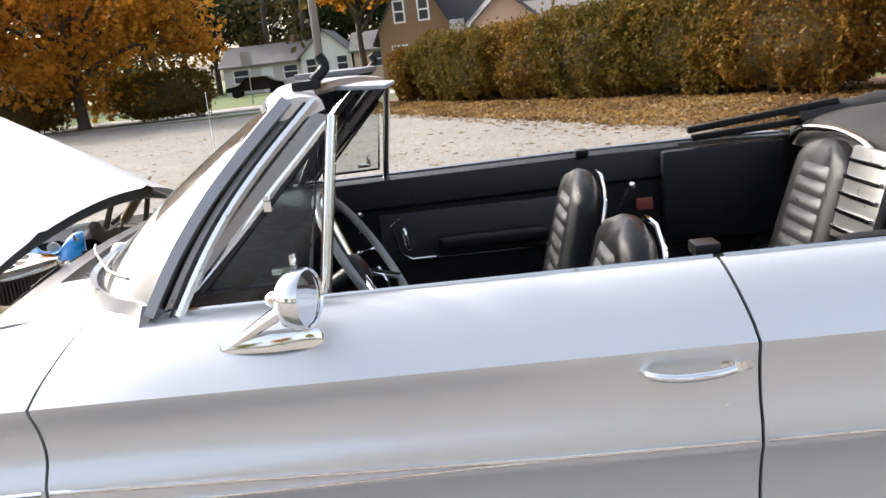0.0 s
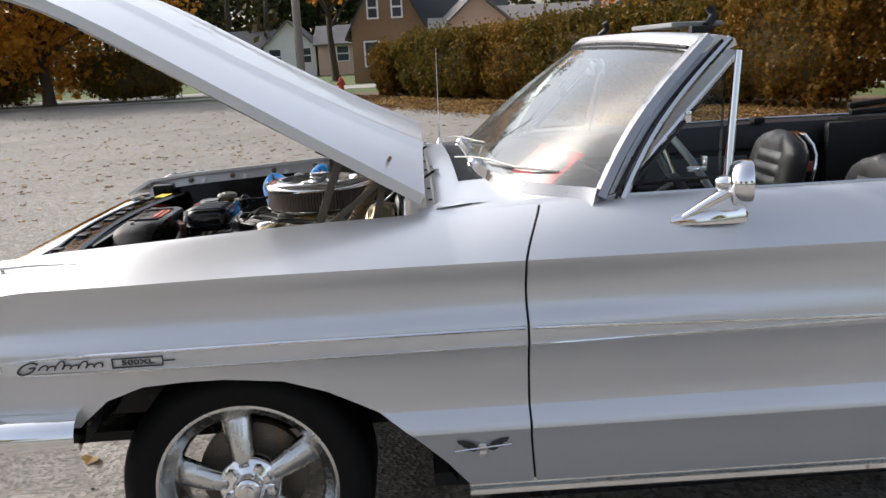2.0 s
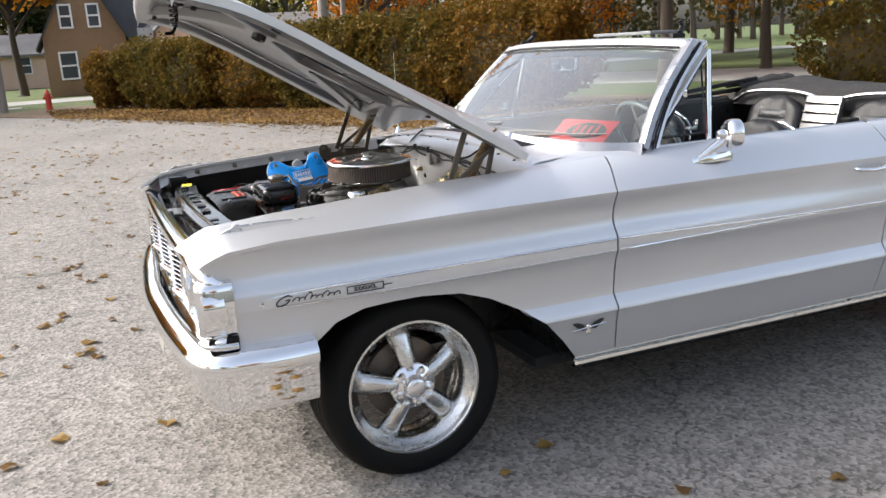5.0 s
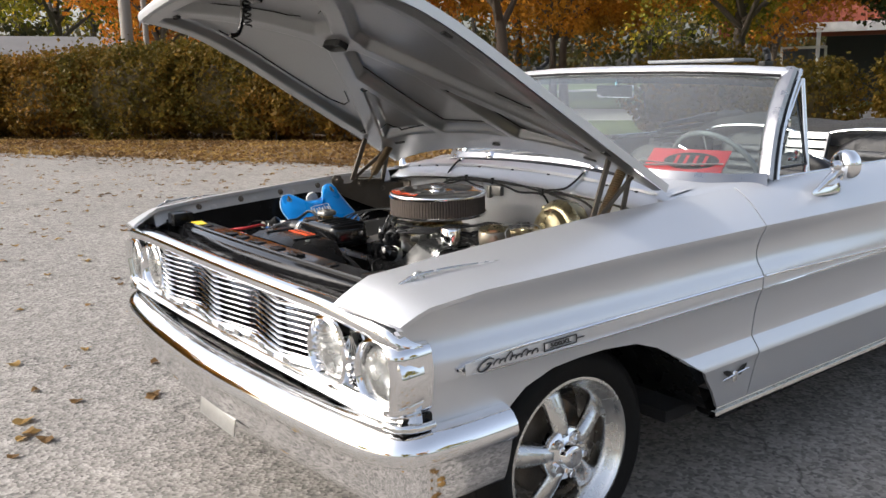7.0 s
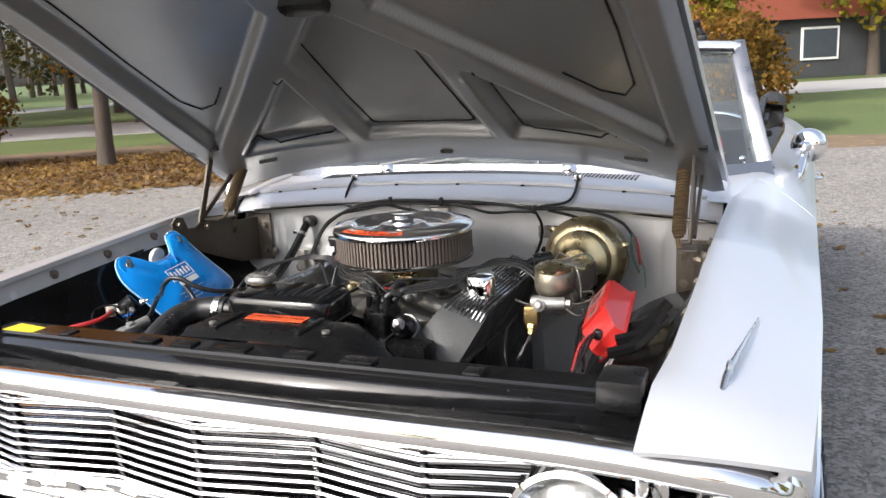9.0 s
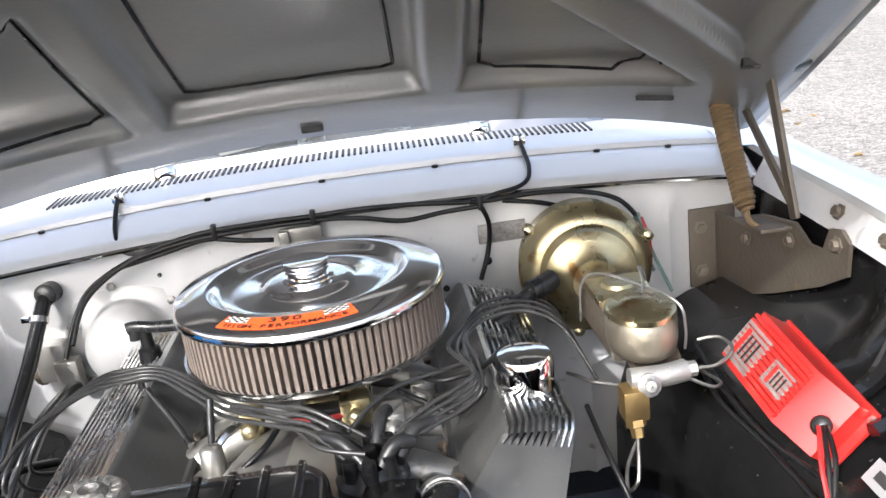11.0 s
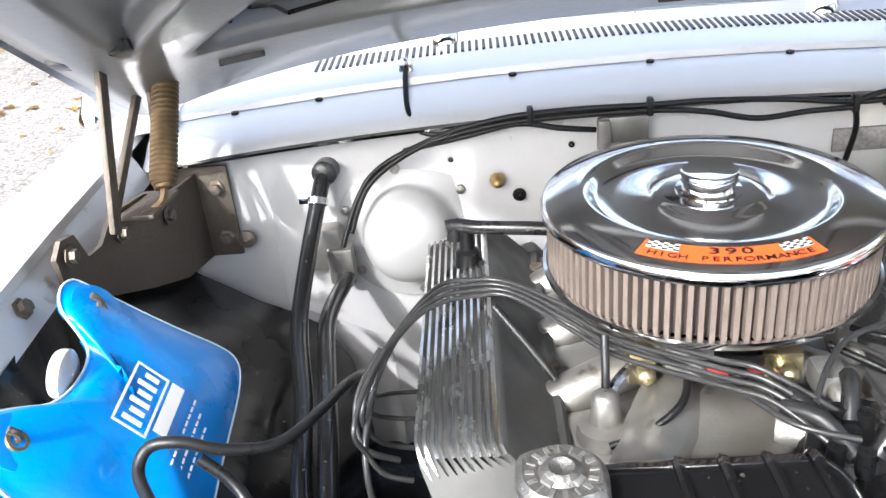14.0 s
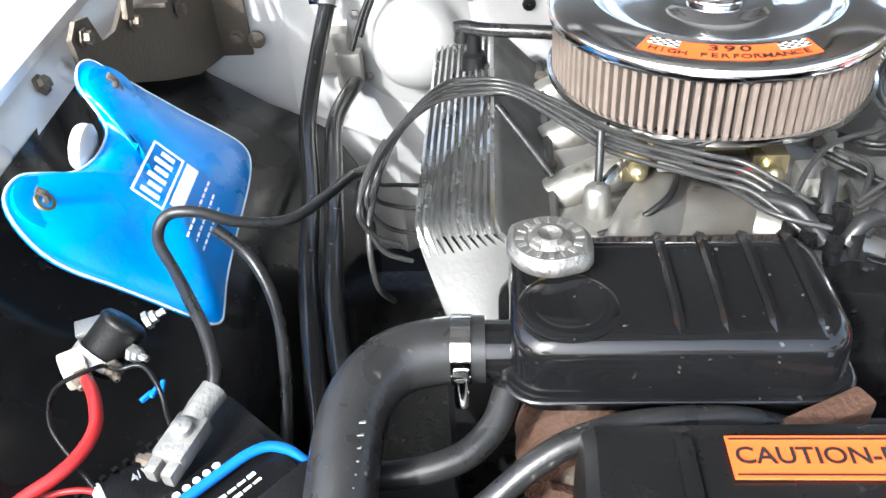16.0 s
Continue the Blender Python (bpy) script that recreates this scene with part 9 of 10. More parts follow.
# outline in bag units: a to the front, b down
OUT = [(-0.128, -0.018), (-0.122, -0.036), (-0.100, -0.042), (-0.074, -0.030), (-0.058, -0.002), (-0.045, 0.016), (-0.02, 0.022), (0.012, 0.020), (0.040, 0.010), (0.062, -0.012), (0.085, -0.031), (0.116, -0.032), (0.137, -0.012), (0.150, 0.022), (0.149, 0.055), (0.140, 0.09), (0.131, 0.13), (0.123, 0.17), (0.117, 0.203), (0.105, 0.216), (0.085, 0.214), (0.05, 0.207), (0.0, 0.202), (-0.05, 0.199), (-0.11, 0.195), (-0.150, 0.187), (-0.166, 0.172), (-0.165, 0.145), (-0.150, 0.09), (-0.138, 0.035)]
out = [tuple(v[:2]) for v in smooth_path([(a, b, 0) for a, b in OUT + OUT[:1]], 3)][:-1]
cx_, cy_ = -0.01, 0.09
bm = bmesh.new()
rows = []
for k, f in enumerate((1.0, 0.965, 0.93, 0.80, 0.6, 0.4, 0.2, 0.02)):
    row = []
    for a, b in out:
        x, y = cx_ + (a - cx_) * f, cy_ + (b - cy_) * f
        puff = 0.016 * (1 - f ** 3) + 0.007 * noise.noise(Vector((x * 16, y * 16, 3))) * (1 - f) * 2.2 + 0.0025 * math.sin(y * 60 + x * 50) * (1 - f)
        if k < 2:
            puff = 0.0
        row.append(m @ Vector((x, y, 0.018 + puff)))
    rows.append(row)
vs = grid(bm, rows, close_v=True)
bm.faces.new(vs[-1])
b_ob = part("bag_body", bm, BLUE_BAG, bag, sharp=80)
md = b_ob.modifiers.new("thickness", "SOLIDIFY"); md.thickness, md.offset = 0.006, -1
bm = bmesh.new()
tube(bm, [m @ Vector((a, b, 0.017)) for a, b in out + out[:1]], 0.0017, 5, 1, smooth=False)
part("welded_edge", bm, surface("pale_blue_edge", (0.55, 0.70, 0.80), 0.4, 0, 0.05, 20), bag, "pale welded edge")
for e in (E1, E2):
    p = m.inverted() @ e
    bm = bmesh.new()
    lathe(bm, [(0.030, 0.018), (0.030, 0.023), (0.024, 0.024), (0.0105, 0.0235)], m @ Matrix.Translation((p.x, p.y, 0)), 28)
    part("eyelet_patch", bm, BLUE_BAG, bag)
    bm = bmesh.new()
    lathe(bm, [(0.0115, 0.0225), (0.0105, 0.0262), (0.0075, 0.026), (0.007, 0.022)], m @ Matrix.Translation((p.x, p.y, 0)), 20)
    part("eyelet", bm, BRASS, bag, "brass eyelet")
    bm = bmesh.new()
    tube(bm, [m @ Vector((p.x, p.y, -0.02)), m @ Vector((p.x, p.y, 0.03)), m @ Vector((p.x + 0.004, p.y - 0.014, 0.036))], 0.0038, 6, 3)
    part("hook", bm, RUSTY, bag)
bm = bmesh.new()
p = m.inverted() @ ((E1 + E2) / 2)
lathe(bm, [(0.024, 0.0), (0.026, 0.004), (0.026, 0.012), (0.022, 0.015), (0.001, 0.016)], m @ Matrix.Translation((p.x - 0.006, p.y + 0.002, 0.006)) @ Matrix.Rotation(radians(-50), 4, "X"), 24)
part("filler_cap", bm, surface("grey_white_plastic", (0.55, 0.55, 0.53), 0.4, 0, 0.08, 20), bag, "pale plastic filler cap")
# white print: framed block of letters drawn as bars, and lines of print
TZ = 0.040
m3 = m @ Matrix.Translation((-0.006, 0.0825, TZ)) @ Matrix.Rotation(radians(180), 4, "Z") @ Matrix.Scale(0.86, 4)
bm = bmesh.new()
for x, y, sx, sy in ((0, 0.022, 0.098, 0.003), (0, -0.022, 0.098, 0.003), (-0.048, 0, 0.003, 0.047), (0.048, 0, 0.003, 0.047)):
    box(bm, (x, y, 0), (sx, sy, 0.001))
for k in range(6):
    box(bm, (-0.036 + 0.0145 * k, -0.002 if k % 2 else 0.0, 0), (0.0075, 0.027 if k % 2 == 0 else 0.020, 0.001), bevel=0.0004)
box(bm, (0.008, -0.037, 0), (0.082, 0.018, 0.001))
bmesh.ops.transform(bm, matrix=m3, verts=bm.verts[:])
part("white_print", bm, WHITE, bag, "white framed print", smooth=False)
bm = bmesh.new()
for j in range(3):
    for k in range(9 - j):
        box(bm, (-0.055 + 0.0125 * k, -0.066 - 0.014 * j, -0.004 - 0.003 * j), (0.0085, 0.0026, 0.0008))
bmesh.ops.transform(bm, matrix=m3, verts=bm.verts[:])
part("small_print", bm, WHITE, bag, "lines of small white print", smooth=False)
seat_at(bag, (0.03, 0.62, 0.84))

# ---- battery and starter solenoid ----
bat = thing("battery", "black battery with a blue strap and cable clamp", "battery", (-0.385, 0.51, 0.62))
m = frame_m((-0.388, 0.515, 0.742), (-0.76, 0.65, 0), (-0.65, -0.76, 0))
bm = bmesh.new()
box(bm, (0, 0, 0), (0.26, 0.172, 0.19), bevel=0.006)
bmesh.ops.transform(bm, matrix=m, verts=bm.verts[:])
part("case", bm, BLACK_PLASTIC, bat)
bm = bmesh.new()
box(bm, (0.005, 0.006, 0.098), (0.245, 0.066, 0.010), bevel=0.003)
bmesh.ops.transform(bm, matrix=m, verts=bm.verts[:])
part("label_plate", bm, BLACK_SATIN, bat)
for k in range(3):
    bm = bmesh.new()
    box(bm, (-0.083 + 0.085 * k, 0.060, 0.103), (0.078, 0.042, 0.022), bevel=0.005)
    bmesh.ops.transform(bm, matrix=m, verts=bm.verts[:])
    part("vent_cap", bm, BLACK_PLASTIC, bat)
for k in range(22):
    bm = bmesh.new()
    box(bm, (-0.115 + 0.011 * k, -0.086, 0.090), (0.005, 0.005, 0.014), bevel=0.001)
    bmesh.ops.transform(bm, matrix=m, verts=bm.verts[:])
    part("edge_rib", bm, BLACK_PLASTIC, bat)
bm = bmesh.new()
for k in range(10):
    lathe(bm, [(0.0034, 0), (0.0032, 0.0006), (0.0002, 0.0007)], Matrix.Translation((-0.072 + 0.0095 * k, -0.018, 0.1032)), 10)
bmesh.ops.transform(bm, matrix=m, verts=bm.verts[:])
part("label_dots", bm, WHITE, bat, smooth=False)
bm = bmesh.new()
for j in range(2):
    for k in range(14):
        box(bm, (-0.085 + 0.0095 * k, 0.012 + 0.008 * j, 0.1035), (0.0075, 0.0022 if (k + j) % 3 else 0.0034, 0.0006))
bmesh.ops.transform(bm, matrix=m, verts=bm.verts[:])
part("label_print", bm, WHITE, bat, "lines of small white print", smooth=False)
bm = bmesh.new()
tube(bm, [m @ Vector(q) for q in ((-0.128, 0.030, 0.090), (-0.120, 0.012, 0.104), (-0.100, -0.001, 0.110), (-0.05, -0.004, 0.110), (0.05, -0.004, 0.110), (0.12, -0.003, 0.108))], 0.0046, 12, 5)
part("carry_strap", bm, BLUE, bat, "blue rope carrying strap")
bm = bmesh.new()
box(bm, (0.070, -0.014, 0.1036), (0.085, 0.009, 0.0012))
bmesh.ops.transform(bm, matrix=m, verts=bm.verts[:])
part("yellow_strip", bm, YELLOW, bat, "yellow strip on the label", smooth=False)
lettering("date_mark", "4/18", 0.0115, WHITE, m @ Matrix.Translation((-0.030, -0.066, 0.0955)) @ Matrix.Rotation(radians(180), 4, "Z"), bat, 0.0003)
T = Vector((-0.302, 0.510, 0.858))
CLAMP = frame_m(tuple(T), (0.78, -0.24, 0.06), (0.24, 0.78, 0.0))
bm = bmesh.new()
box(bm, (-0.004, 0, 0), (0.046, 0.030, 0.018), bevel=0.005)
box(bm, (-0.030, 0.008, -0.002), (0.022, 0.011, 0.015), bevel=0.003)
box(bm, (-0.030, -0.008, -0.002), (0.022, 0.011, 0.015), bevel=0.003)
tube(bm, [(0.014, 0, 0.002), (0.026, 0, 0.004), (0.046, -0.002, 0.006)], 0.0125, 14, 3)
bmesh.ops.transform(bm, matrix=CLAMP, verts=bm.verts[:])
clamp_ob = part("cable_clamp", bm, surface("lead_grey", (0.27, 0.265, 0.25), 0.5, 0.6, 0.3, 40, 0.25, 160), bat, "grey lead cable clamp")
bm = bmesh.new()
lathe(bm, [(0.0100, 0.006), (0.0092, 0.0150), (0.007, 0.0165), (0.001, 0.0165)], CLAMP, 18)
part("terminal_post", bm, RAW_ALU, clamp_ob)
bm = bmesh.new()
lathe(bm, [(0.0065, 0), (0.0065, 0.007), (0.004, 0.008), (0.004, 0.014), (0.001, 0.015)], CLAMP @ axis_m((-0.028, 0.014, -0.002), (0, 1, 0)), 6)
part("clamp_bolt", bm, RUSTY, clamp_ob)
seat_at(bat, (-0.385, 0.515, 0.65))

sol = thing("starter_solenoid", "black starter solenoid with copper terminals", "solenoid", (-0.21, 0.61, 0.84))
m = axis_m((-0.212, 0.600, 0.880), (0.55, -0.55, 0.55))
bm = bmesh.new()
lathe(bm, [(0.001, -0.028), (0.020, -0.028), (0.0215, -0.025), (0.0215, 0.016), (0.0225, 0.017), (0.0225, 0.020), (0.019, 0.024), (0.001, 0.025)], m, 28)
part("canister", bm, BLACK_PLASTIC, sol)
bm = bmesh.new()
lathe(bm, [(0.0222, -0.022), (0.0245, -0.022), (0.0245, -0.012), (0.0222, -0.012)], m, 28)
box(bm, (-0.188, 0.628, 0.878), (0.022, 0.030, 0.005), Matrix.Rotation(radians(25), 4, "Z"), bevel=0.002)
box(bm, (-0.236, 0.618, 0.872), (0.024, 0.018, 0.005), Matrix.Rotation(radians(-40), 4, "Z"), bevel=0.002)
part("mounting_strap", bm, RAW_ALU, sol, "dull plated mounting strap")
bm = bmesh.new()
box(bm, (-0.243, 0.622, 0.878), (0.026, 0.022, 0.026), Matrix.Rotation(radians(35), 4, "Z"), bevel=0.004)
part("terminal_block", bm, surface("stained_cream", (0.42, 0.38, 0.31), 0.5, 0, 0.25, 40, spots=((0.2, 0.13, 0.07), 0.12, 40)), sol, "stained cream terminal block")
for p, d, q in (((-0.252, 0.612, 0.878), (-0.9, -0.4, 0.2), 0), ((-0.194, 0.572, 0.888), (0.5, -1, 0.35), 1), ((-0.222, 0.578, 0.876), (-0.5, -0.9, 0.1), 1), ((-0.236, 0.592, 0.872), (-0.8, -0.5, 0.1), 0)):
    bm = bmesh.new()
    lathe(bm, [(0.0085, 0), (0.0085, 0.005), (0.0062, 0.006), (0.0062, 0.011), (0.0034, 0.012), (0.0034, 0.020), (0.001, 0.021)], axis_m(p, d), 6)
    part("terminal", bm, RAW_ALU if q else RUSTY, sol, "plated terminal stud")
seat_at(sol, (-0.205, 0.61, 0.83))


# ---- cables and hoses ----
def cable(name, label, paths, r, material, category="cable"):
    ob = thing(name, label, category)
    for pts in paths:
        bm = bmesh.new()
        tube(bm, pts, r, 12, 7)
        part("strand", bm, material, ob)
    p = paths[0][0]
    seat_at(ob, p)
    return ob


# heater hoses along the firewall and forward by the right-hand apron
cable("heater_hose", "two black heater hoses running forward beside the engine", [
    [(0.497, 0.486, 0.966), (0.478, 0.490, 0.962), (0.455, 0.498, 0.935), (0.40, 0.515, 0.870), (0.30, 0.520, 0.815), (0.15, 0.492, 0.795), (0.0, 0.470, 0.790), (-0.15, 0.440, 0.77), (-0.25, 0.42, 0.72)],
    [(0.45, 0.470, 0.800), (0.42, 0.475, 0.805), (0.33, 0.487, 0.800), (0.20, 0.470, 0.795), (0.08, 0.452, 0.792), (-0.07, 0.430, 0.785), (-0.2, 0.40, 0.75)]], 0.0125, HOSE, "hose")
bm = bmesh.new()
hs = thing("hose_fitting", "black hose end and clamp on the firewall", "hose fitting", (0.49, 0.486, 0.96))
lathe(bm, [(0.019, -0.02), (0.019, 0.012), (0.014, 0.016), (0.001, 0.017)], axis_m((0.485, 0.487, 0.966), (-1, 0.05, 0.1)), 16)
part("boot", bm, RUBBER, hs)
bm = bmesh.new()
lathe(bm, [(0.0145, -0.005), (0.0155, -0.005), (0.0155, 0.005), (0.0145, 0.005)], axis_m((0.452, 0.499, 0.932), (-0.5, 0.1, -0.7)), 16)
box(bm, (0.448, 0.518, 0.938), (0.012, 0.014, 0.01), bevel=0.002)
part("clamp", bm, CHROME_OLD, hs)
seat_at(hs, (0.49, 0.487, 0.955))
# loom across the firewall, with cable clips
C1, C2, C3 = (0.450, 0.182, 1.042), (0.446, 0.017, 1.043), (0.444, -0.262, 1.026)
cable("firewall_loom", "black wiring loom clipped along the cowl lip", [
    [(0.44, 0.47, 0.86), (0.46, 0.44, 0.93), (0.465, 0.40, 0.975), (0.455, 0.31, 1.018), (0.452, 0.24, 1.035), C1, (0.448, 0.10, 1.044), C2, (0.446, -0.06, 1.043), (0.446, -0.16, 1.037), C3, (0.446, -0.36, 1.026), (0.45, -0.44, 1.015), (0.447, -0.50, 0.992), (0.444, -0.535, 0.95)],
    [(0.445, 0.455, 0.88), (0.46, 0.42, 0.95), (0.455, 0.34, 1.004), (0.45, 0.25, 1.027), (0.449, 0.17, 1.034), (0.447, 0.02, 1.035), (0.444, -0.06, 1.028), (0.446, -0.13, 1.012), (0.447, -0.20, 1.016), (0.444, -0.26, 1.018)],
    [(0.468, 0.365, 0.995), (0.46, 0.28, 1.012), (0.452, 0.20, 1.028), (0.45, 0.14, 1.018), (0.46, 0.09, 1.008)],
    [(0.444, -0.262, 1.020), (0.462, -0.275, 0.98), (0.47, -0.27, 0.93), (0.46, -0.25, 0.88)],
    [(0.444, -0.30, 1.022), (0.45, -0.36, 1.008), (0.47, -0.40, 0.99)]], 0.0042, BLACK_PLASTIC)
cable("washer_tube", "thin black washer tubes rising to the nozzles", [
    [(0.560, 0.357, 1.094), (0.535, 0.358, 1.078), (0.500, 0.356, 1.050), (0.474, 0.345, 1.026), (0.460, 0.322, 1.020), (0.458, 0.300, 1.020)],
    [(0.560, -0.357, 1.094), (0.53, -0.360, 1.076), (0.50, -0.360, 1.060), (0.475, -0.352, 1.045), (0.456, -0.33, 1.038), (0.447, -0.29, 1.034), C3]], 0.0040, BLACK_PLASTIC)
for c in (C1, C2, C3):
    ck = thing("cable_clip", "black cable clip on the cowl lip", "cable clip", c, "cable clips")
    bm = bmesh.new()
    box(bm, (0, 0, -0.002), (0.014, 0.009, 0.026), bevel=0.003)
    part("clip", bm, BLACK_PLASTIC, ck)
cable("sensor_wire", "grey and red wires behind the brake booster", [[(0.444, -0.535, 0.955), (0.44, -0.545, 0.92), (0.445, -0.55, 0.88)]], 0.004, RED_CABLE)
cable("switch_wire", "green wires behind the brake booster", [[(0.444, -0.53, 0.965), (0.438, -0.538, 0.93), (0.442, -0.56, 0.87), (0.40, -0.57, 0.83)], [(0.444, -0.525, 0.96), (0.436, -0.53, 0.91), (0.43, -0.55, 0.86)]], 0.003, surface("grey_green_cable", (0.10, 0.17, 0.15), 0.5, 0, 0.1, 40))

# spark plug leads
leads = []
for k in range(4):
    d = 0.0105 * k
    leads.append([(-0.115 + 0.014 * k, -0.030 - 0.008 * k, 0.915), (-0.075 + d, 0.008, 0.934 + 0.004 * k), (-0.045 + d, 0.045, 0.932 + 0.003 * k), (0.035 + d, 0.125, 0.915 + 0.004 * k), (0.085 + d, 0.170, 0.920 + 0.003 * k), (0.145 + d, 0.230, 0.930), (0.150 + d * 1.2, 0.275, 0.931), (0.128 + d * 1.2, 0.320, 0.933), (0.085 - 0.024 * k + d, 0.355 + 0.006 * k, 0.925), (0.058 - 0.028 * k, 0.378 + 0.006 * k, 0.895), (0.068 - 0.032 * k, 0.388, 0.862), (0.105 - 0.045 * k, 0.372, 0.835), (0.125 - 0.05 * k, 0.345, 0.820)])
cable("spark_plug_leads", "grey-black spark plug leads arching over the valve cover", leads, 0.0028, WIRE)
leads = []
for k in range(4):
    d = 0.011 * k
    leads.append([(-0.105 + 0.01 * k, -0.075 - 0.004 * k, 0.922), (-0.085 + d, -0.125, 0.925 + 0.003 * k), (-0.03 + d, -0.185, 0.925 + 0.004 * k), (0.06 + d, -0.195 + d, 0.925 + 0.003 * k), (0.135 + d, -0.19, 0.925), (0.185 + d, -0.225, 0.926 + 0.003 * k), (0.20 + 0.02 * k, -0.285, 0.922), (0.19 + 0.03 * k, -0.335, 0.89), (0.15 + 0.05 * k, -0.37, 0.82)])
cable("spark_plug_leads", "grey-black spark plug leads looping past the oil filler cap", leads, 0.0028, WIRE)
cable("spark_plug_leads", "loose grey-black leads round the distributor", [
    [(-0.07, -0.03, 0.925), (-0.02, -0.06, 0.93), (0.03, -0.10, 0.925), (0.07, -0.16, 0.915), (0.10, -0.20, 0.91)],
    [(-0.12, -0.05, 0.925), (-0.10, 0.0, 0.93), (-0.03, 0.04, 0.925), (0.05, 0.12, 0.92)],
    [(-0.085, -0.085, 0.92), (-0.04, -0.11, 0.915), (0.01, -0.13, 0.91), (0.05, -0.11, 0.905)]], 0.0030, WIRE)
for k, (a, b) in enumerate((((-0.118, -0.048, 0.918), (-0.075, 0.0, 0.928)), ((-0.09, -0.03, 0.918), (-0.05, -0.005, 0.925)), ((-0.105, -0.085, 0.917), (-0.075, -0.125, 0.925)), ((-0.075, -0.06, 0.918), (-0.03, -0.075, 0.924)), ((-0.12, -0.065, 0.917), (-0.10, -0.10, 0.92)))):
    bt = thing("lead_boot", "black rubber boot on a spark plug lead", "lead boot", a, "lead boots")
    bm = bmesh.new()
    tube(bm, [(0, 0, -0.01), Vector(b) * 0.5 - Vector(a) * 0.5 + Vector((0, 0, 0.008)), Vector(b) - Vector(a)], 0.0085, 8, 4)
    part("boot", bm, RUBBER, bt)
sp = thing("lead_separator", "black plastic lead separator on the valve cover", "lead separator", (0.167, 0.262, 0.905))
bm = bmesh.new()
box(bm, (0, 0.0, 0.020), (0.008, 0.05, 0.012), bevel=0.003)
box(bm, (0, 0.0, 0.004), (0.008, 0.008, 0.03), bevel=0.002)
part("separator", bm, BLACK_PLASTIC, sp)
dip = thing("dipstick_tube", "thin dark tube across the valve cover", "dipstick tube", (0.1, 0.22, 0.9))
bm = bmesh.new()
tube(bm, [(0.15, 0.250, 0.915), (0.11, 0.215, 0.885), (0.075, 0.188, 0.862)], 0.005, 8, 3)
part("tube", bm, RUBBER, dip)
seat_at(dip, (0.11, 0.21, 0.87))
cable("ground_lead", "thin dark leads beside the valve cover", [
    [(0.03, 0.365, 0.80), (0.02, 0.40, 0.83), (0.05, 0.405, 0.87), (0.10, 0.38, 0.90)],
    [(0.0, 0.375, 0.74), (-0.04, 0.385, 0.80), (-0.02, 0.39, 0.86), (0.04, 0.38, 0.90)]], 0.0035, WIRE)
cable("battery_cable", "thick black battery cable looping over the washer bag", [
    [tuple(CLAMP @ Vector((0.036, -0.001, 0.005))), (-0.250, 0.494, 0.880), (-0.217, 0.508, 0.894), (-0.175, 0.534, 0.897), (-0.13, 0.562, 0.893), (-0.085, 0.592, 0.90), (-0.065, 0.585, 0.915), (-0.060, 0.555, 0.915), (-0.05, 0.52, 0.895), (-0.02, 0.475, 0.875), (0.05, 0.445, 0.86), (0.12, 0.43, 0.84), (0.2, 0.42, 0.80)],
    [(-0.065, 0.54, 0.898), (-0.075, 0.505, 0.865), (-0.12, 0.475, 0.83), (-0.20, 0.455, 0.80), (-0.27, 0.45, 0.76)]], 0.0062, RUBBER)
cable("red_battery_cable", "thick red cable from the starter solenoid", [[(-0.258, 0.606, 0.880), (-0.272, 0.594, 0.884), (-0.292, 0.582, 0.886), (-0.316, 0.573, 0.886), (-0.340, 0.576, 0.884), (-0.361, 0.588, 0.882), (-0.388, 0.613, 0.878), (-0.422, 0.618, 0.870), (-0.47, 0.61, 0.83)]], 0.0056, RED_CABLE)
cable("thin_red_wire", "thin red wire over the battery", [[(-0.361, 0.564, 0.864), (-0.362, 0.575, 0.867), (-0.368, 0.595, 0.868), (-0.389, 0.628, 0.868), (-0.414, 0.654, 0.86), (-0.45, 0.67, 0.84)]], 0.0026, RED_CABLE)
cable("sense_wire", "thin dark wire with a white connector by the battery", [[(-0.243, 0.592, 0.880), (-0.262, 0.590, 0.898), (-0.287, 0.613, 0.900), (-0.316, 0.609, 0.890), (-0.340, 0.585, 0.875), (-0.358, 0.564, 0.865)], [(-0.245, 0.590, 0.882), (-0.266, 0.568, 0.900), (-0.266, 0.546, 0.904), (-0.284, 0.528, 0.895), (-0.296, 0.523, 0.876), (-0.300, 0.520, 0.866)]], 0.0020, BLACK_PLASTIC)
cn = thing("wire_connector", "small white wire connector on the battery", "connector", (-0.366, 0.557, 0.862))
bm = bmesh.new()
box(bm, (0, 0, 0), (0.029, 0.008, 0.007), Matrix.Rotation(radians(38), 4, "Z"), bevel=0.002)
part("connector", bm, WHITE, cn)
cn = thing("wire_connector", "small blue crimp connectors by the solenoid", "connector", (-0.278, 0.545, 0.880))
bm = bmesh.new()
for k in range(3):
    box(bm, (0.004 * k, -0.006 * k, 0.002 * k), (0.013, 0.0045, 0.0045), Matrix.Rotation(radians(-30 + 20 * k), 4, "Z"), bevel=0.002)
part("connector", bm, BLUE, cn)
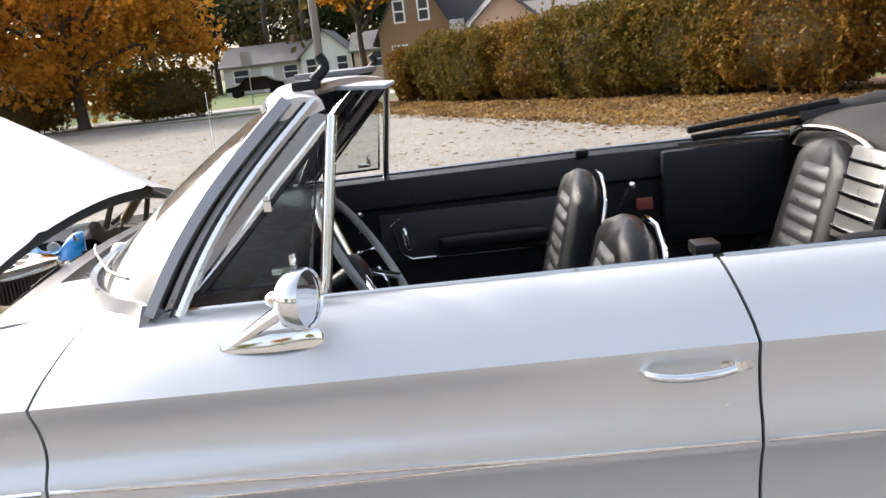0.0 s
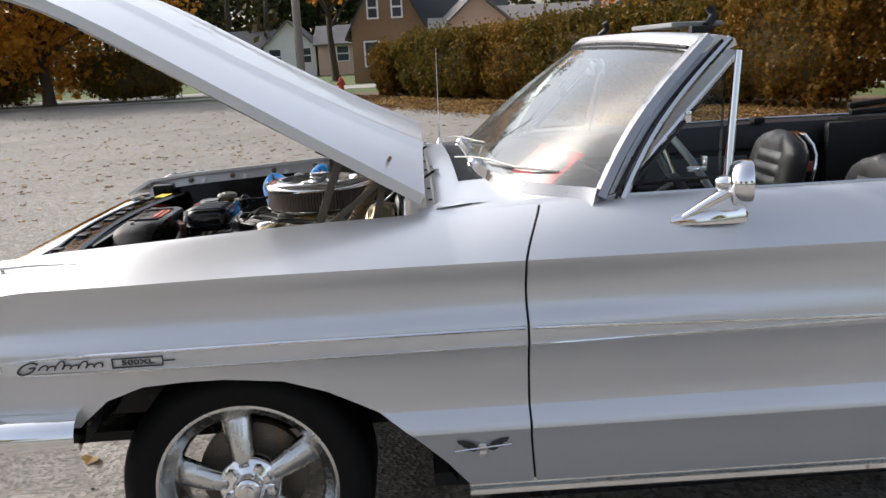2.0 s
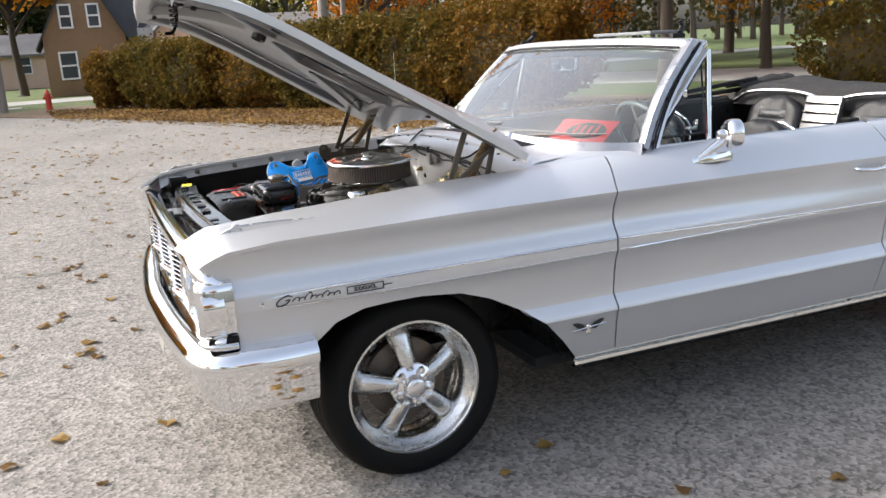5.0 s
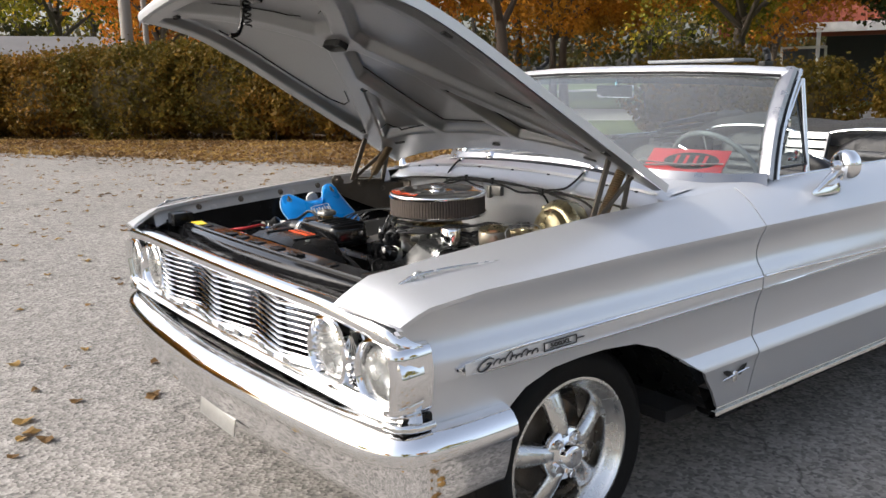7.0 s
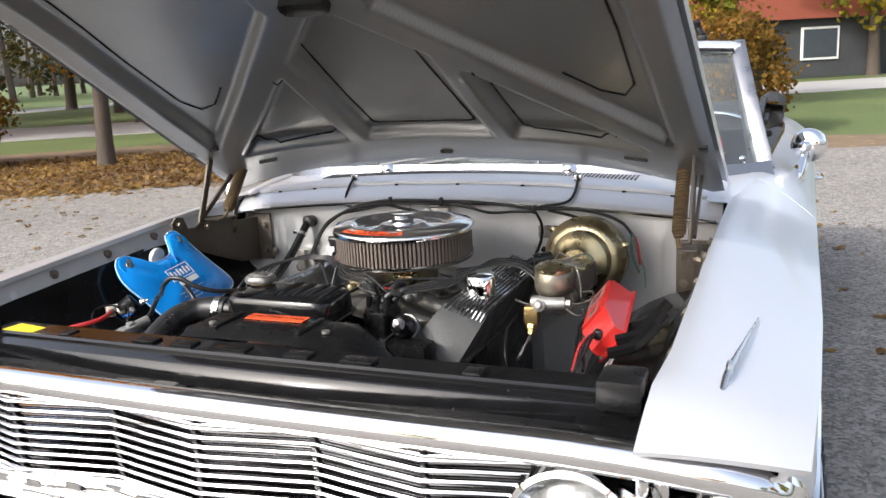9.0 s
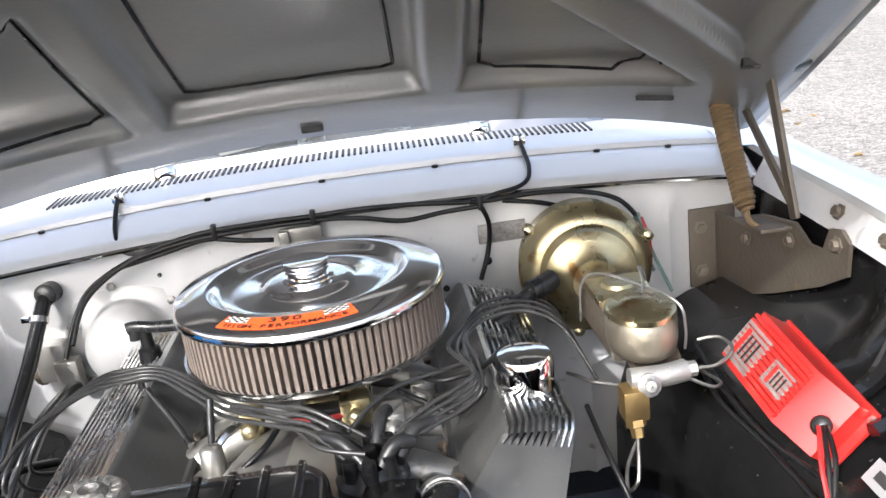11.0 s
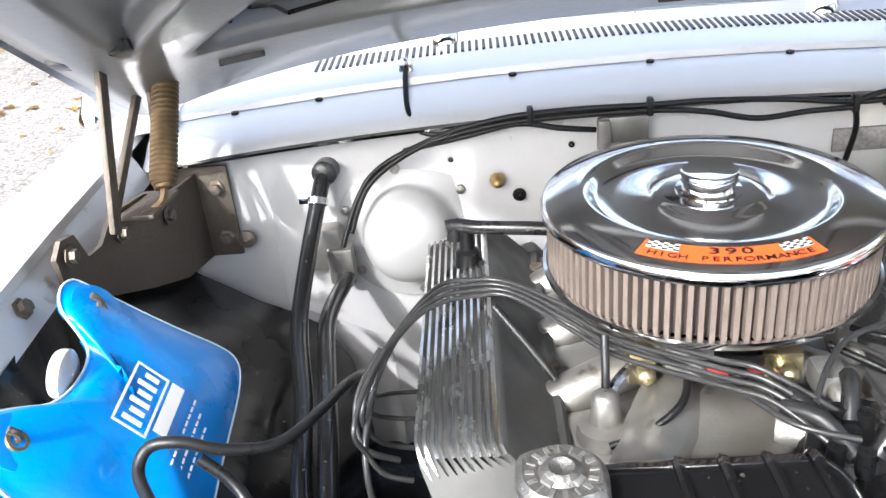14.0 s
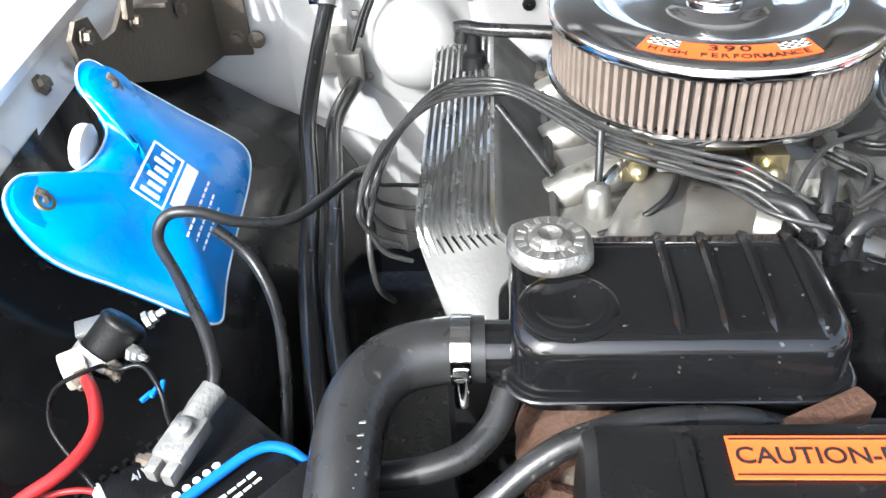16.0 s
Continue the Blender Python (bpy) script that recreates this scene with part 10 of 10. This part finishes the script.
cable("apron_harness", "black wiring harness down the driver-side apron", [
    [(0.09, -0.50, 0.85), (0.0, -0.49, 0.845), (-0.10, -0.505, 0.835), (-0.20, -0.52, 0.815), (-0.30, -0.53, 0.79)],
    [(0.14, -0.51, 0.86), (0.02, -0.50, 0.855), (-0.08, -0.51, 0.84), (-0.16, -0.535, 0.83), (-0.21, -0.545, 0.82)],
    [(0.05, -0.33, 0.84), (-0.03, -0.33, 0.83), (-0.09, -0.345, 0.78), (-0.06, -0.36, 0.72)]], 0.0035, BLACK_PLASTIC)
cable("coil_wires", "thin dark wire at the coil", [[(-0.15, -0.11, 0.85), (-0.19, -0.10, 0.84), (-0.215, -0.115, 0.825), (-0.225, -0.15, 0.79)]], 0.002, WIRE)
cable("vacuum_lines", "thin black vacuum lines at the carburettor", [
    [(0.02, 0.06, 0.90), (-0.02, 0.075, 0.895), (-0.035, 0.11, 0.875), (-0.03, 0.145, 0.855)],
    [(0.05, -0.09, 0.905), (0.02, -0.12, 0.90), (0.0, -0.16, 0.89), (0.03, -0.20, 0.90)],
    [(0.07, -0.12, 0.91), (0.04, -0.15, 0.915), (0.05, -0.20, 0.92), (0.10, -0.23, 0.915), (0.13, -0.24, 0.905)]], 0.004, BLACK_PLASTIC)
wn_ = thing("water_neck", "cast thermostat neck with a sensor and bail", "thermostat housing", (0.005, 0.145, 0.845))
bm = bmesh.new()
lathe(bm, [(0.03, 0.0), (0.028, 0.015), (0.016, 0.02), (0.014, 0.05), (0.009, 0.055), (0.001, 0.056)], Matrix.Translation((0, 0, -0.005)), 16)
part("neck", bm, CAST, wn_)
bm = bmesh.new()
tube(bm, [(0.0, 0.0, 0.03), (0.015, -0.012, 0.048), (0.04, -0.035, 0.052), (0.06, -0.05, 0.03)], 0.0055, 6, 5)
part("bypass_pipe", bm, POLISHED, wn_)
bm = bmesh.new()
tube(bm, [(0.0, 0.0, 0.02), (0.012, -0.002, 0.06), (0.034, -0.004, 0.095)], 0.0045, 8, 3)
part("sensor_boot", bm, RUBBER, wn_)
alt = thing("alternator", "cast alternator low beside the engine", "alternator", (-0.20, -0.30, 0.66))
bm = bmesh.new()
lathe(bm, [(0.001, -0.07), (0.05, -0.07), (0.065, -0.05), (0.068, 0.04), (0.05, 0.06), (0.001, 0.062)], axis_m((0, 0, 0), (1, 0, 0)), 24)
part("housing", bm, CAST, alt)
bm = bmesh.new()
lathe(bm, [(0.02, -0.10), (0.045, -0.10), (0.035, -0.088), (0.045, -0.076), (0.02, -0.076)], axis_m((0, 0, 0), (1, 0, 0)), 24)
part("pulley", bm, RUSTY, alt)
